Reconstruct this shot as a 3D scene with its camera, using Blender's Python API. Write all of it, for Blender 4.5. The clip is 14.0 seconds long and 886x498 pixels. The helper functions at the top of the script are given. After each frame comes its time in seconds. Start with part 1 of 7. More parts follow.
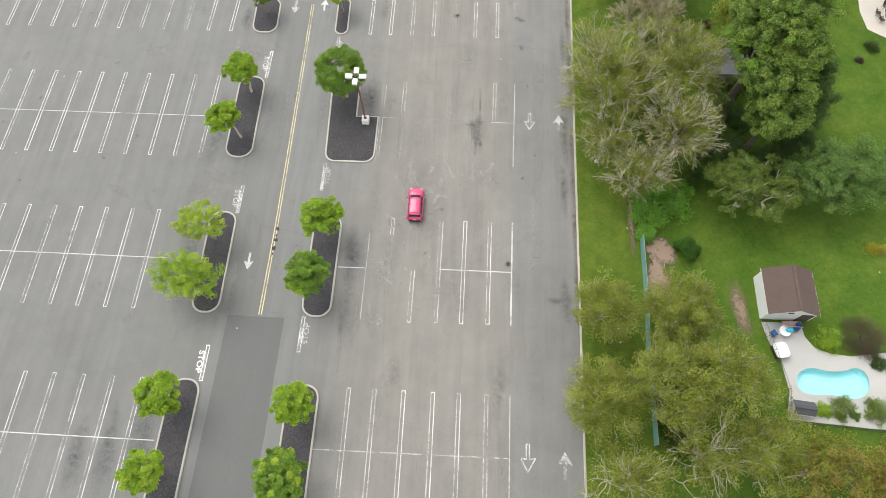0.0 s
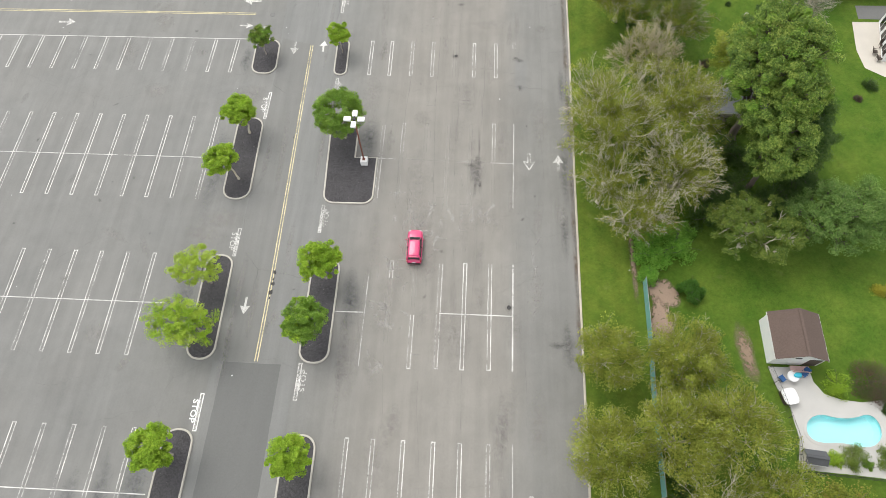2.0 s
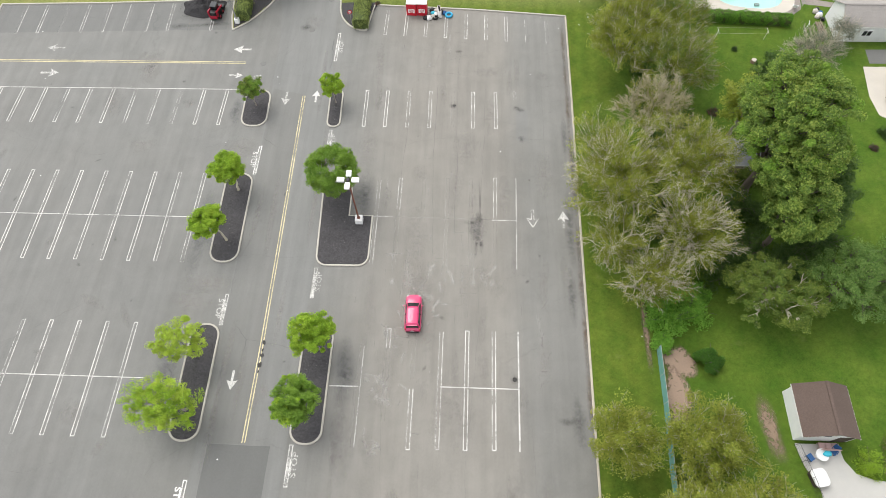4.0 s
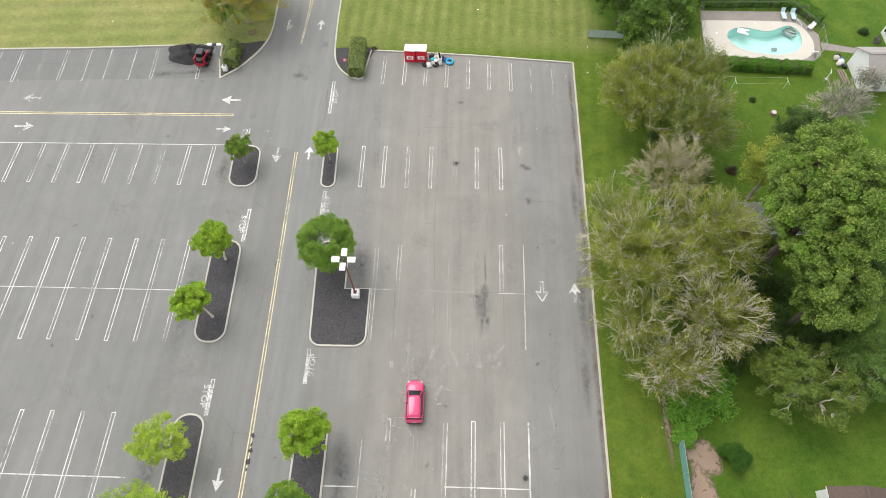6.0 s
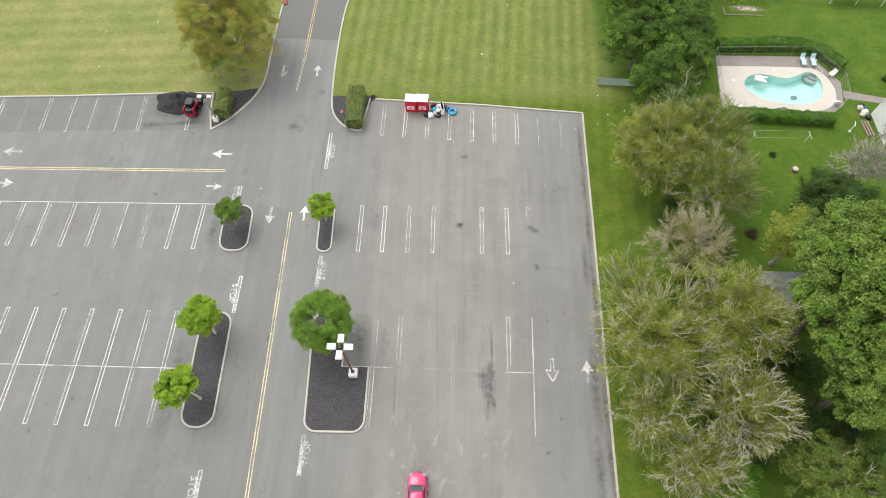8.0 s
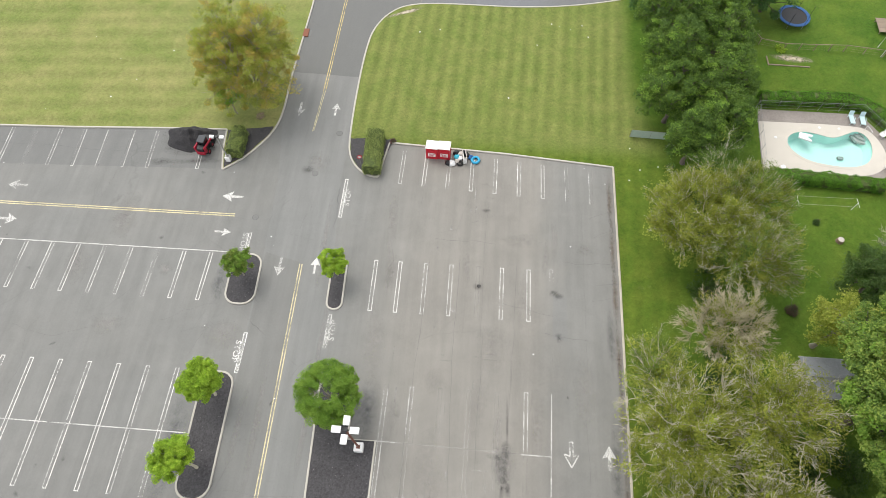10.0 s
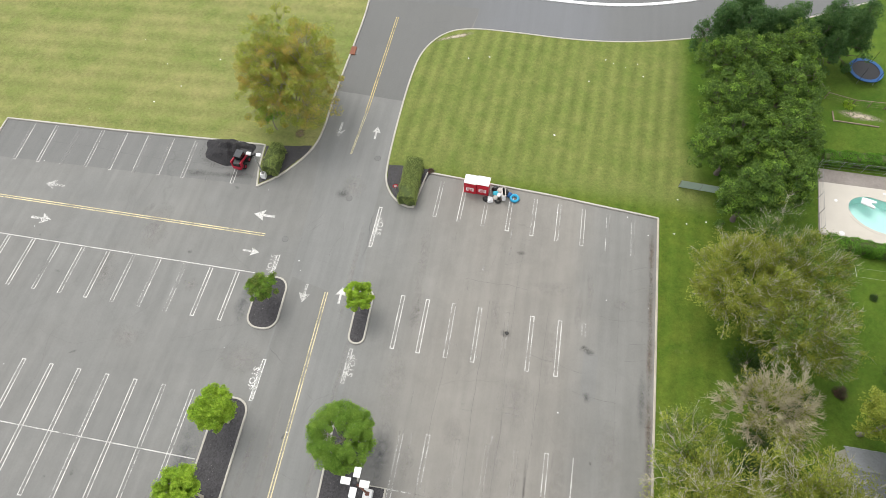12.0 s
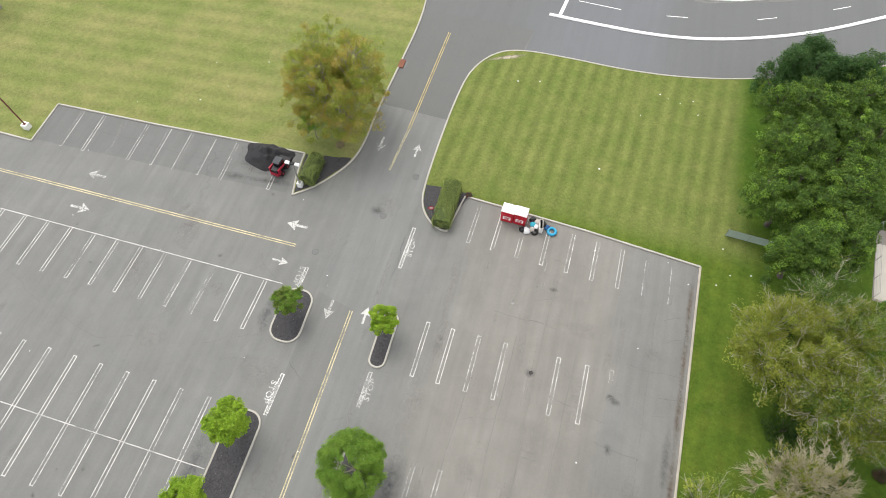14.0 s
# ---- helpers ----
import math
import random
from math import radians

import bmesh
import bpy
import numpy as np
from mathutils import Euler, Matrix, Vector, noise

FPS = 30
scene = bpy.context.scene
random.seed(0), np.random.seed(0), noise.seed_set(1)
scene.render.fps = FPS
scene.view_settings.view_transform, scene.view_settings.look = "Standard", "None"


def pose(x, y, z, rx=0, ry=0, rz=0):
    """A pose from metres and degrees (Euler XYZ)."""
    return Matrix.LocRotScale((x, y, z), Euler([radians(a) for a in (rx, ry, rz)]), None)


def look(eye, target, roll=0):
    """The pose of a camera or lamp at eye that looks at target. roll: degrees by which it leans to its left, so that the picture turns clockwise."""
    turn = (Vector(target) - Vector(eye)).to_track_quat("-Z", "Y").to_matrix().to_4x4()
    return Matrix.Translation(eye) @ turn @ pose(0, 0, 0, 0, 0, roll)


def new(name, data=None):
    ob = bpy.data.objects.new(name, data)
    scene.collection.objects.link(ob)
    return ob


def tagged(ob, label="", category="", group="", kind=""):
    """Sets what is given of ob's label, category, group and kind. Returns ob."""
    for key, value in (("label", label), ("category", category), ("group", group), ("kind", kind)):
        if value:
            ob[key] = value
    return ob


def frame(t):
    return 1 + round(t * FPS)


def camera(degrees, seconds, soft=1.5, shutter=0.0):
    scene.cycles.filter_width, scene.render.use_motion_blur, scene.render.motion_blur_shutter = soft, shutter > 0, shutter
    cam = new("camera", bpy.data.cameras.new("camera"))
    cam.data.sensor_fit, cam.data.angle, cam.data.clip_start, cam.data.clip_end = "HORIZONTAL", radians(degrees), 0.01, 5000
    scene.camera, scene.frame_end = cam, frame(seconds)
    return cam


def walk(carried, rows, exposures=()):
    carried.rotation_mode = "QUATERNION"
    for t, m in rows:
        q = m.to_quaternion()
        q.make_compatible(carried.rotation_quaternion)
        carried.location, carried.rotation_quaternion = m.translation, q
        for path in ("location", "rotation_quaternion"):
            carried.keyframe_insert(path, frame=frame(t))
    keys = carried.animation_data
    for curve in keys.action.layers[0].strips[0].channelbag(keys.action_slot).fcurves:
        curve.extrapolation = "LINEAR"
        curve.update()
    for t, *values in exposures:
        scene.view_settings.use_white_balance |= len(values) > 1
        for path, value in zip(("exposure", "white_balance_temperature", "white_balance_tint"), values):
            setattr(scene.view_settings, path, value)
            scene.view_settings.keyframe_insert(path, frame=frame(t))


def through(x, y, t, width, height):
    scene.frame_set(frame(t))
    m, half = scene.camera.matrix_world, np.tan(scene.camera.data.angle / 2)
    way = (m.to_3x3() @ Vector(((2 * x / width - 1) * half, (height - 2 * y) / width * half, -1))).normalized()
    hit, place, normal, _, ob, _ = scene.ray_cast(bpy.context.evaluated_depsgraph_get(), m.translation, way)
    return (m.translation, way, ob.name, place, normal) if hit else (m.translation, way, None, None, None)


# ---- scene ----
cam = camera(73.3, 14.0, soft=0.8)
PATH = [
    (0, (6.856, 1.044, 61.562), (6.777, 1.848, 59.732), -2.7),
    (0.5, (6.862, 1.448, 61.598), (6.782, 2.276, 59.779), -2.8),
    (1, (6.85, 1.803, 61.64), (6.769, 2.642, 59.826), -2.7),
    (1.5, (6.801, 2.391, 61.611), (6.719, 3.253, 59.808), -2.7),
    (2, (6.707, 3.244, 61.493), (6.627, 4.125, 59.7), -2.6),
    (4.5, (5.808, 11.447, 60.038), (5.74, 12.392, 58.277), -2.3),
    (5, (5.521, 13.845, 59.948), (5.457, 14.788, 58.185), -2.1),
    (5.5, (5.161, 16.954, 59.76), (5.102, 17.904, 58.001), -1.9),
    (6, (4.928, 18.937, 59.847), (4.871, 19.88, 58.083), -1.9),
    (6.5, (4.728, 20.99, 59.872), (4.673, 21.931, 58.108), -1.9),
    (7, (4.64, 23.315, 59.865), (4.583, 24.257, 58.102), -1.9),
    (7.5, (4.478, 25.588, 59.894), (4.422, 26.532, 58.132), -1.9),
    (8, (4.268, 27.681, 59.899), (4.212, 28.624, 58.137), -1.9),
    (8.5, (3.992, 29.872, 59.765), (3.932, 30.817, 58.004), -1.9),
    (9, (3.819, 31.907, 59.724), (3.75, 32.851, 57.962), -1.9),
    (11.5, (2.824, 39.12, 59.554), (2.649, 40.059, 57.798), -2.0),
    (12, (2.622, 40.028, 59.614), (2.422, 40.964, 57.859), -2.0),
    (12.5, (2.381, 40.907, 59.617), (2.155, 41.838, 57.862), -1.9),
    (13, (2.15, 41.772, 59.609), (1.895, 42.699, 57.856), -1.9),
    (13.5, (1.938, 42.539, 59.666), (1.662, 43.459, 57.911), -1.8),
    (14, (1.725, 43.287, 59.681), (1.426, 44.2, 57.928), -1.9),
]
walk(cam, [(t, look(eye, target, roll)) for t, eye, target, roll in PATH], exposures=((0, 1.11), (6.5, 1.15), (9, 1.14), (11.5, 1.095), (14, 1.035)))

# ---- world, sun, exposure ----
SUN_HEIGHT, SUN_TURN = 58.0, 318.0
world = bpy.data.worlds.new("overcast_sky")
scene.world = world
world.use_nodes = True
wt = world.node_tree
wt.nodes.clear()
sky = wt.nodes.new("ShaderNodeTexSky")
sky.sky_type, sky.sun_disc = "NISHITA", False
sky.sun_elevation, sky.sun_rotation = radians(SUN_HEIGHT), radians(SUN_TURN)
grey = wt.nodes.new("ShaderNodeHueSaturation")
grey.inputs["Saturation"].default_value = 0.08
backg = wt.nodes.new("ShaderNodeBackground")
backg.inputs["Strength"].default_value = 0.15
wout = wt.nodes.new("ShaderNodeOutputWorld")
wt.links.new(sky.outputs[0], grey.inputs["Color"])
wt.links.new(grey.outputs[0], backg.inputs[0])
wt.links.new(backg.outputs[0], wout.inputs[0])
sun = new("sun", bpy.data.lights.new("sun", "SUN"))
sun.data.energy, sun.data.angle, sun.data.color = 0.8, radians(38), (1.0, 0.95, 0.86)
sun.matrix_world = pose(0, 0, 120, 90 - SUN_HEIGHT, 0, 180 - SUN_TURN)

# ---- materials ----


class Tree_of_nodes:
    """A short hand for shader nodes."""

    def __init__(self, name):
        self.m = bpy.data.materials.new(name)
        self.m.use_nodes = True
        self.t = self.m.node_tree
        self.t.nodes.clear()
        self.out = self.t.nodes.new("ShaderNodeOutputMaterial")
        self.coord = self.t.nodes.new("ShaderNodeNewGeometry")

    def add(self, kind, **sets):
        n = self.t.nodes.new(kind)
        for k, v in sets.items():
            setattr(n, k, v)
        return n

    def put(self, socket, value):
        if hasattr(value, "is_linked"):
            self.t.links.new(value, socket)
        elif value is not None:
            socket.default_value = value

    def math(self, op, a, b=None, c=None, clamp=False):
        n = self.add("ShaderNodeMath", operation=op, use_clamp=clamp)
        for s, v in zip(n.inputs, (a, b, c)):
            self.put(s, v)
        return n.outputs[0]

    def place(self, scale=(1, 1, 1), turn=0.0):
        n = self.add("ShaderNodeMapping")
        self.put(n.inputs[0], self.coord.outputs["Position"])
        n.inputs["Scale"].default_value = scale
        n.inputs["Rotation"].default_value = (0, 0, radians(turn))
        return n.outputs[0]

    def noise(self, scale, detail=4, rough=0.55, at=None, warp=0.0):
        n = self.add("ShaderNodeTexNoise")
        self.put(n.inputs["Vector"], at or self.coord.outputs["Position"])
        n.inputs["Scale"].default_value, n.inputs["Detail"].default_value = scale, detail
        n.inputs["Roughness"].default_value, n.inputs["Distortion"].default_value = rough, warp
        return n.outputs[0]

    def span(self, v, a, b, c=0.0, d=1.0, smooth=False):
        n = self.add("ShaderNodeMapRange", clamp=True)
        if smooth:
            n.interpolation_type = "SMOOTHSTEP"
        for s, x in zip(n.inputs, (v, a, b, c, d)):
            self.put(s, x)
        return n.outputs[0]

    def mix(self, f, a, b, blend="MIX"):
        n = self.add("ShaderNodeMix", data_type="RGBA", blend_type=blend)
        self.put(n.inputs[0], f)
        for s, v in ((n.inputs[6], a), (n.inputs[7], b)):
            self.put(s, (*v, 1) if isinstance(v, tuple) else v)
        return n.outputs[2]

    def value(self, colour, v):
        n = self.add("ShaderNodeHueSaturation")
        self.put(n.inputs["Color"], (*colour, 1) if isinstance(colour, tuple) else colour)
        self.put(n.inputs["Value"], v)
        return n.outputs[0]

    def bump(self, h, strength, distance=0.02):
        n = self.add("ShaderNodeBump")
        n.inputs["Strength"].default_value, n.inputs["Distance"].default_value = strength, distance
        self.put(n.inputs["Height"], h)
        return n.outputs[0]

    def shader(self, colour, rough=0.8, metal=0.0, normal=None, spec=0.35, coat=0.0, trans=0.0):
        n = self.add("ShaderNodeBsdfPrincipled")
        self.put(n.inputs["Base Color"], (*colour, 1) if isinstance(colour, tuple) else colour)
        self.put(n.inputs["Roughness"], rough)
        n.inputs["Metallic"].default_value = metal
        n.inputs["Specular IOR Level"].default_value = spec
        n.inputs["Coat Weight"].default_value = coat
        n.inputs["Transmission Weight"].default_value = trans
        if normal:
            self.t.links.new(normal, n.inputs["Normal"])
        return n.outputs[0]

    def done(self, surface):
        self.t.links.new(surface, self.out.inputs[0])
        return self.m


def plain(name, colour, rough=0.7, metal=0.0, big=0.18, fine=0.15, big_scale=0.6, fine_scale=14, bump=0.15, each=0.0, spec=0.35, coat=0.0):
    """A surface of one kind, mottled at two scales."""
    g = Tree_of_nodes(name)
    a = g.math("MULTIPLY_ADD", g.noise(big_scale, 3), 2 * big, 1 - big)
    b = g.math("MULTIPLY_ADD", g.noise(fine_scale, 4, 0.65), 2 * fine, a)
    b = g.math("SUBTRACT", b, fine)
    if each:
        info = g.add("ShaderNodeObjectInfo")
        b = g.math("ADD", b, g.math("MULTIPLY_ADD", info.outputs["Random"], 2 * each, -each))
    return g.done(g.shader(g.value(colour, b), rough, metal, g.bump(g.noise(fine_scale * 3, 3), bump) if bump else None, spec, coat))


def leafy(name, tones, through=0.33, clump=0.56):
    """Foliage: the tones are mixed from leaf to leaf and from clump to clump."""
    g = Tree_of_nodes(name)
    r = g.add("ShaderNodeValToRGB")
    r.color_ramp.elements[0].color, r.color_ramp.elements[1].color = (*tones[0], 1), (*tones[-1], 1)
    for i, c in enumerate(tones[1:-1]):
        r.color_ramp.elements.new((i + 1) / (len(tones) - 1)).color = (*c, 1)
    pick = g.math("MULTIPLY_ADD", g.noise(0.55, 3), 1.5, -0.25)
    g.put(r.inputs[0], g.math("MULTIPLY_ADD", g.coord.outputs["Random Per Island"], 0.55, g.math("MULTIPLY_ADD", pick, 0.6, -0.08)))
    v = g.math("MULTIPLY_ADD", g.noise(2.3, 3, 0.75), 2 * clump, 1.03 - clump)
    colour = g.value(r.outputs[0], v)
    d = g.shader(colour, 0.55, spec=0.25)
    tr = g.add("ShaderNodeBsdfTranslucent")
    g.put(tr.inputs[0], g.value(colour, 1.25))
    m = g.add("ShaderNodeMixShader")
    g.put(m.inputs[0], through)
    g.t.links.new(d, m.inputs[1])
    g.t.links.new(tr.outputs[0], m.inputs[2])
    return g.done(m.outputs[0])


def worn_paint(name, colour, wear, edge=0.16, most=1.0):
    """Road paint, scuffed through to the asphalt in flecks and over longer stretches; most: how much of it is left at best."""
    g = Tree_of_nodes(name)
    info = g.add("ShaderNodeObjectInfo")
    n = g.math("MULTIPLY_ADD", g.noise(5.5, 6, 0.85), 0.62, g.math("MULTIPLY", g.noise(0.55, 4, 0.65), 0.38))
    n = g.math("MULTIPLY_ADD", info.outputs["Random"], 0.06, n)
    cover = g.math("MULTIPLY", g.span(n, wear, wear + edge, 0.0, 1.0), most)
    s = g.shader(g.value(colour, g.math("MULTIPLY_ADD", g.noise(20, 3), 0.4, 0.8)), 0.75)
    clear = g.add("ShaderNodeBsdfTransparent")
    m = g.add("ShaderNodeMixShader")
    g.put(m.inputs[0], cover)
    g.t.links.new(clear.outputs[0], m.inputs[1])
    g.t.links.new(s, m.inputs[2])
    return g.done(m.outputs[0])


def stained(name, colour, thick):
    """Stains, and some painted shade, that lie on the asphalt in blotches; they thin towards their rim by the mesh's
    own attribute.
    """
    g = Tree_of_nodes(name)
    rim = g.add("ShaderNodeAttribute", attribute_name="rim").outputs["Fac"]
    n = g.math("MULTIPLY_ADD", g.noise(1.6, 6, 0.7, warp=0.6), 1.0, -0.30)
    cover = g.math("MULTIPLY", g.math("MULTIPLY", g.span(n, 0.0, 0.45), rim), thick, clamp=True)
    s = g.shader(g.value(colour, g.math("MULTIPLY_ADD", g.noise(9, 4), 0.6, 0.7)), 0.85)
    clear = g.add("ShaderNodeBsdfTransparent")
    m = g.add("ShaderNodeMixShader")
    g.put(m.inputs[0], cover)
    g.t.links.new(clear.outputs[0], m.inputs[1])
    g.t.links.new(s, m.inputs[2])
    return g.done(m.outputs[0])


def asphalt(name, base, warm=0.0, patchy=0.10, crack=0.35, streak=0.10, turn=0.0):
    g = Tree_of_nodes(name)
    v = g.math("MULTIPLY_ADD", g.noise(0.07, 5, 0.6), 2 * patchy, 1 - patchy)
    v = g.math("ADD", v, g.math("MULTIPLY_ADD", g.noise(0.45, 5, 0.65, warp=0.4), 2 * patchy * 0.7, -patchy * 0.7))
    v = g.math("ADD", v, g.math("MULTIPLY_ADD", g.noise(1.0, 4, 0.6, at=g.place((0.9, 0.05, 1), turn)), 2 * streak, -streak))
    v = g.math("ADD", v, g.math("MULTIPLY_ADD", g.noise(28, 3, 0.7), 0.44, -0.22))
    v = g.math("ADD", v, g.math("MULTIPLY_ADD", g.noise(5, 4, 0.7), 0.24, -0.12))
    vor = g.add("ShaderNodeTexVoronoi", feature="DISTANCE_TO_EDGE")
    wob = g.add("ShaderNodeMixRGB", blend_type="ADD")
    wob.inputs[0].default_value = 0.6
    nz = g.add("ShaderNodeTexNoise")
    nz.inputs["Scale"].default_value = 0.7
    g.put(nz.inputs["Vector"], g.coord.outputs["Position"])
    g.put(wob.inputs[1], g.coord.outputs["Position"])
    g.put(wob.inputs[2], nz.outputs["Color"])
    g.put(vor.inputs["Vector"], wob.outputs[0])
    vor.inputs["Scale"].default_value = 0.085
    line = g.span(vor.outputs["Distance"], 0.0, 0.005, 1.0, 0.0)
    line = g.math("MULTIPLY", line, g.span(g.noise(0.11, 3), 0.48, 0.62))
    v = g.math("SUBTRACT", v, g.math("MULTIPLY", line, crack))
    sep = g.add("ShaderNodeSeparateXYZ")
    g.put(sep.inputs[0], g.coord.outputs["Position"])
    east = g.math("ADD", g.span(sep.outputs[0], -12, 0, 0.0, 0.75, True), g.math("MULTIPLY", g.noise(0.12, 3), 0.4), clamp=True)
    east = g.math("MULTIPLY", east, g.span(g.math("MULTIPLY_ADD", g.noise(0.2, 3), 4.0, sep.outputs[0]), 11.5, 16.5, 1.0, 0.35, True))
    south = g.span(g.math("MULTIPLY_ADD", g.noise(0.1, 3), 12.0, sep.outputs[1]), 30, 66, 0.915, 1.0, True)
    old = g.value((base * 0.845, base * 0.855, base * 0.825), south)
    tint = g.mix(east, old, (base * (1 + warm), base, base * (1 - 1.7 * warm)))
    return g.done(g.shader(g.value(tint, v), 0.88, normal=g.bump(g.noise(60, 3), 0.25), spec=0.3))


def lawn_material():
    g = Tree_of_nodes("lawn_grass")
    sep = g.add("ShaderNodeSeparateXYZ")
    g.put(sep.inputs[0], g.coord.outputs["Position"])
    x, y = sep.outputs[0], sep.outputs[1]
    wob = g.math("MULTIPLY_ADD", g.noise(0.25, 3), 1.2, -0.6)
    xs = g.math("ADD", x, wob)
    # the regions: the dry lawn to the west, the mown lawn to the north, the strip by the kerb, the back yard lawns with
    # painted tree shade
    west = g.span(xs, -20, -16, 1, 0, True)
    # past y 82 it reaches west to paint the tree row's shade
    yards_and_shade = g.span(g.math("SUBTRACT", xs, g.span(y, 82, 92, 0.0, -3.2)), 24.5, 27.5, 0, 1, True)
    strip = g.span(g.math("ADD", y, wob), 80.5, 84, 1, 0, True)
    fresh = g.mix(g.span(g.noise(0.35, 5, 0.7), 0.3, 0.7), (0.124, 0.170, 0.037), (0.196, 0.216, 0.064))
    dry = g.mix(g.span(g.noise(0.16, 6, 0.7), 0.3, 0.7), (0.150, 0.198, 0.048), (0.272, 0.262, 0.102))
    kerbside = g.mix(g.span(g.noise(0.4, 5, 0.7), 0.3, 0.7), (0.066, 0.122, 0.013), (0.122, 0.164, 0.022))
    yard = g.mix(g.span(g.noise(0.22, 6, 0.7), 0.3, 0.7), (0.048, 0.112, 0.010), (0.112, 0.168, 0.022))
    c = g.mix(strip, fresh, kerbside)
    c = g.mix(west, c, dry)
    c = g.mix(yards_and_shade, c, yard)
    # the mower's stripes
    wv = g.add("ShaderNodeTexWave", wave_type="BANDS", bands_direction="X", wave_profile="SIN")
    g.put(wv.inputs["Vector"], g.place((1, 1, 1), 3.0))
    wv.inputs["Scale"].default_value, wv.inputs["Distortion"].default_value = 0.172, 0.05
    wv.inputs["Detail"].default_value, wv.inputs["Detail Scale"].default_value = 1.5, 0.5
    wh = g.add("ShaderNodeTexWave", wave_type="BANDS", bands_direction="Y", wave_profile="SIN")
    g.put(wh.inputs["Vector"], g.place((1, 1, 1), -4.0))
    wh.inputs["Scale"].default_value, wh.inputs["Distortion"].default_value = 0.12, 0.5
    north = g.math("MULTIPLY", g.span(y, 84.5, 86, 0, 1), g.math("SUBTRACT", 1, yards_and_shade))
    stripes = g.math("MULTIPLY", g.math("MULTIPLY_ADD", wv.outputs["Fac"], 0.31, -0.155), g.span(g.noise(0.12, 3), 0.35, 0.6, 0.4, 1.0))
    stripes = g.math("MULTIPLY", stripes, g.math("SUBTRACT", 1, g.math("MULTIPLY", west, 0.9)))
    stripes = g.math("MULTIPLY", stripes, g.math("SUBTRACT", 1, g.math("MULTIPLY", yards_and_shade, 0.93)))
    stripes = g.math("MULTIPLY", stripes, g.math("MULTIPLY_ADD", north, 0.55, 0.45))
    side = g.math("MULTIPLY", g.math("MULTIPLY_ADD", wh.outputs["Fac"], 0.14, -0.07), west)
    v = g.math("ADD", g.math("ADD", 1.0, stripes), side)
    v = g.math("ADD", v, g.math("MULTIPLY_ADD", g.noise(2.2, 6, 0.85), 1.1, -0.55))
    v = g.math("ADD", v, g.math("MULTIPLY_ADD", g.noise(6.5, 5, 0.85), 1.3, -0.65))
    bare = g.span(g.noise(0.33, 5, 0.7), 0.63, 0.78)
    c = g.mix(g.math("MULTIPLY", bare, 0.35), c, (0.20, 0.185, 0.085))
    return g.done(g.shader(g.value(c, v), 0.9, normal=g.bump(g.noise(18, 4, 0.8), 0.9, 0.06), spec=0.15))


LAWN = lawn_material()
ASPHALT = asphalt("faded_asphalt", 0.224, 0.056, 0.20, 0.10, 0.19)
ROAD = asphalt("drive_asphalt", 0.234, 0.02, 0.12, 0.3, 0.22)
WORN_LANE = asphalt("worn_lane_asphalt", 0.214, 0.05, 0.12, 0.3, 0.18)
DARK_ROAD = asphalt("newer_asphalt", 0.176, 0.015, 0.05, 0.1, 0.05)
PATCH = asphalt("patched_asphalt", 0.172, 0.012, 0.07, 0.1, 0.06)
STREET = asphalt("street_asphalt", 0.178, -0.03, 0.04, 0.05, 0.10, 90)
BAY = asphalt("shaded_bay_asphalt", 0.196, 0.02, 0.12, 0.12, 0.14)
PALE_BAY = asphalt("old_patch_asphalt", 0.222, 0.03, 0.2, 0.1, 0.1)
# tree shade over the bays, put into a dark see-through colour
BAY_SHADE = stained("painted_bay_shade", (0.115, 0.120, 0.130), 0.8)
KERB = plain("kerb_concrete", (0.46, 0.435, 0.385), 0.85, big=0.22, fine=0.22, big_scale=0.5, bump=0.3)
KERB_STAINED = plain("leaf_stained_kerb_concrete", (0.43, 0.385, 0.32), 0.9, big=0.4, fine=0.35, big_scale=0.6, bump=0.3)
CONCRETE = plain("pool_deck_concrete", (0.46, 0.45, 0.43), 0.85, big=0.12, fine=0.10, big_scale=0.4)
PALE_DECK = plain("sunlit_deck_concrete", (0.56, 0.52, 0.46), 0.85, big=0.10, fine=0.08, big_scale=0.5)
PAVER = plain("weathered_pavers", (0.27, 0.24, 0.22), 0.9, big=0.2, fine=0.35, fine_scale=5)
HEAP_BLACK = plain("loose_black_mulch", (0.030, 0.029, 0.031), 0.95, big=0.2, fine=1.2, fine_scale=7, bump=1.0)
MULCH = plain("black_mulch", (0.066, 0.063, 0.066), 0.95, big=0.3, fine=1.0, fine_scale=6, bump=0.8)
CHIP = plain("mulch_chip", (0.085, 0.082, 0.084), 0.95, big=0.5, fine=0.5, big_scale=8)
PEBBLE = plain("pale_chip", (0.32, 0.31, 0.29), 0.9)
EARTH_FADE = stained("thin_bare_earth", (0.24, 0.175, 0.125), 2.6)
GRAVEL_FADE = stained("pinkish_gravel", (0.31, 0.225, 0.17), 7.0)
SAND_FADE = stained("thin_sand", (0.46, 0.40, 0.30), 2.2)
EARTH = plain("bare_earth", (0.23, 0.165, 0.115), 0.95, big=0.25, fine=0.3, fine_scale=5, bump=0.8)
WHITE_LINE = worn_paint("worn_white_paint", (0.70, 0.69, 0.66), 0.40, 0.16, 0.88)
FADED_LINE = worn_paint("faded_white_paint", (0.66, 0.65, 0.62), 0.42, 0.17, 0.78)
GHOST_LINE = worn_paint("nearly_gone_white_paint", (0.55, 0.54, 0.51), 0.46, 0.20, 0.45)
BLOCK_PAINT = worn_paint("thick_white_paint", (0.78, 0.77, 0.75), 0.425, 0.12)
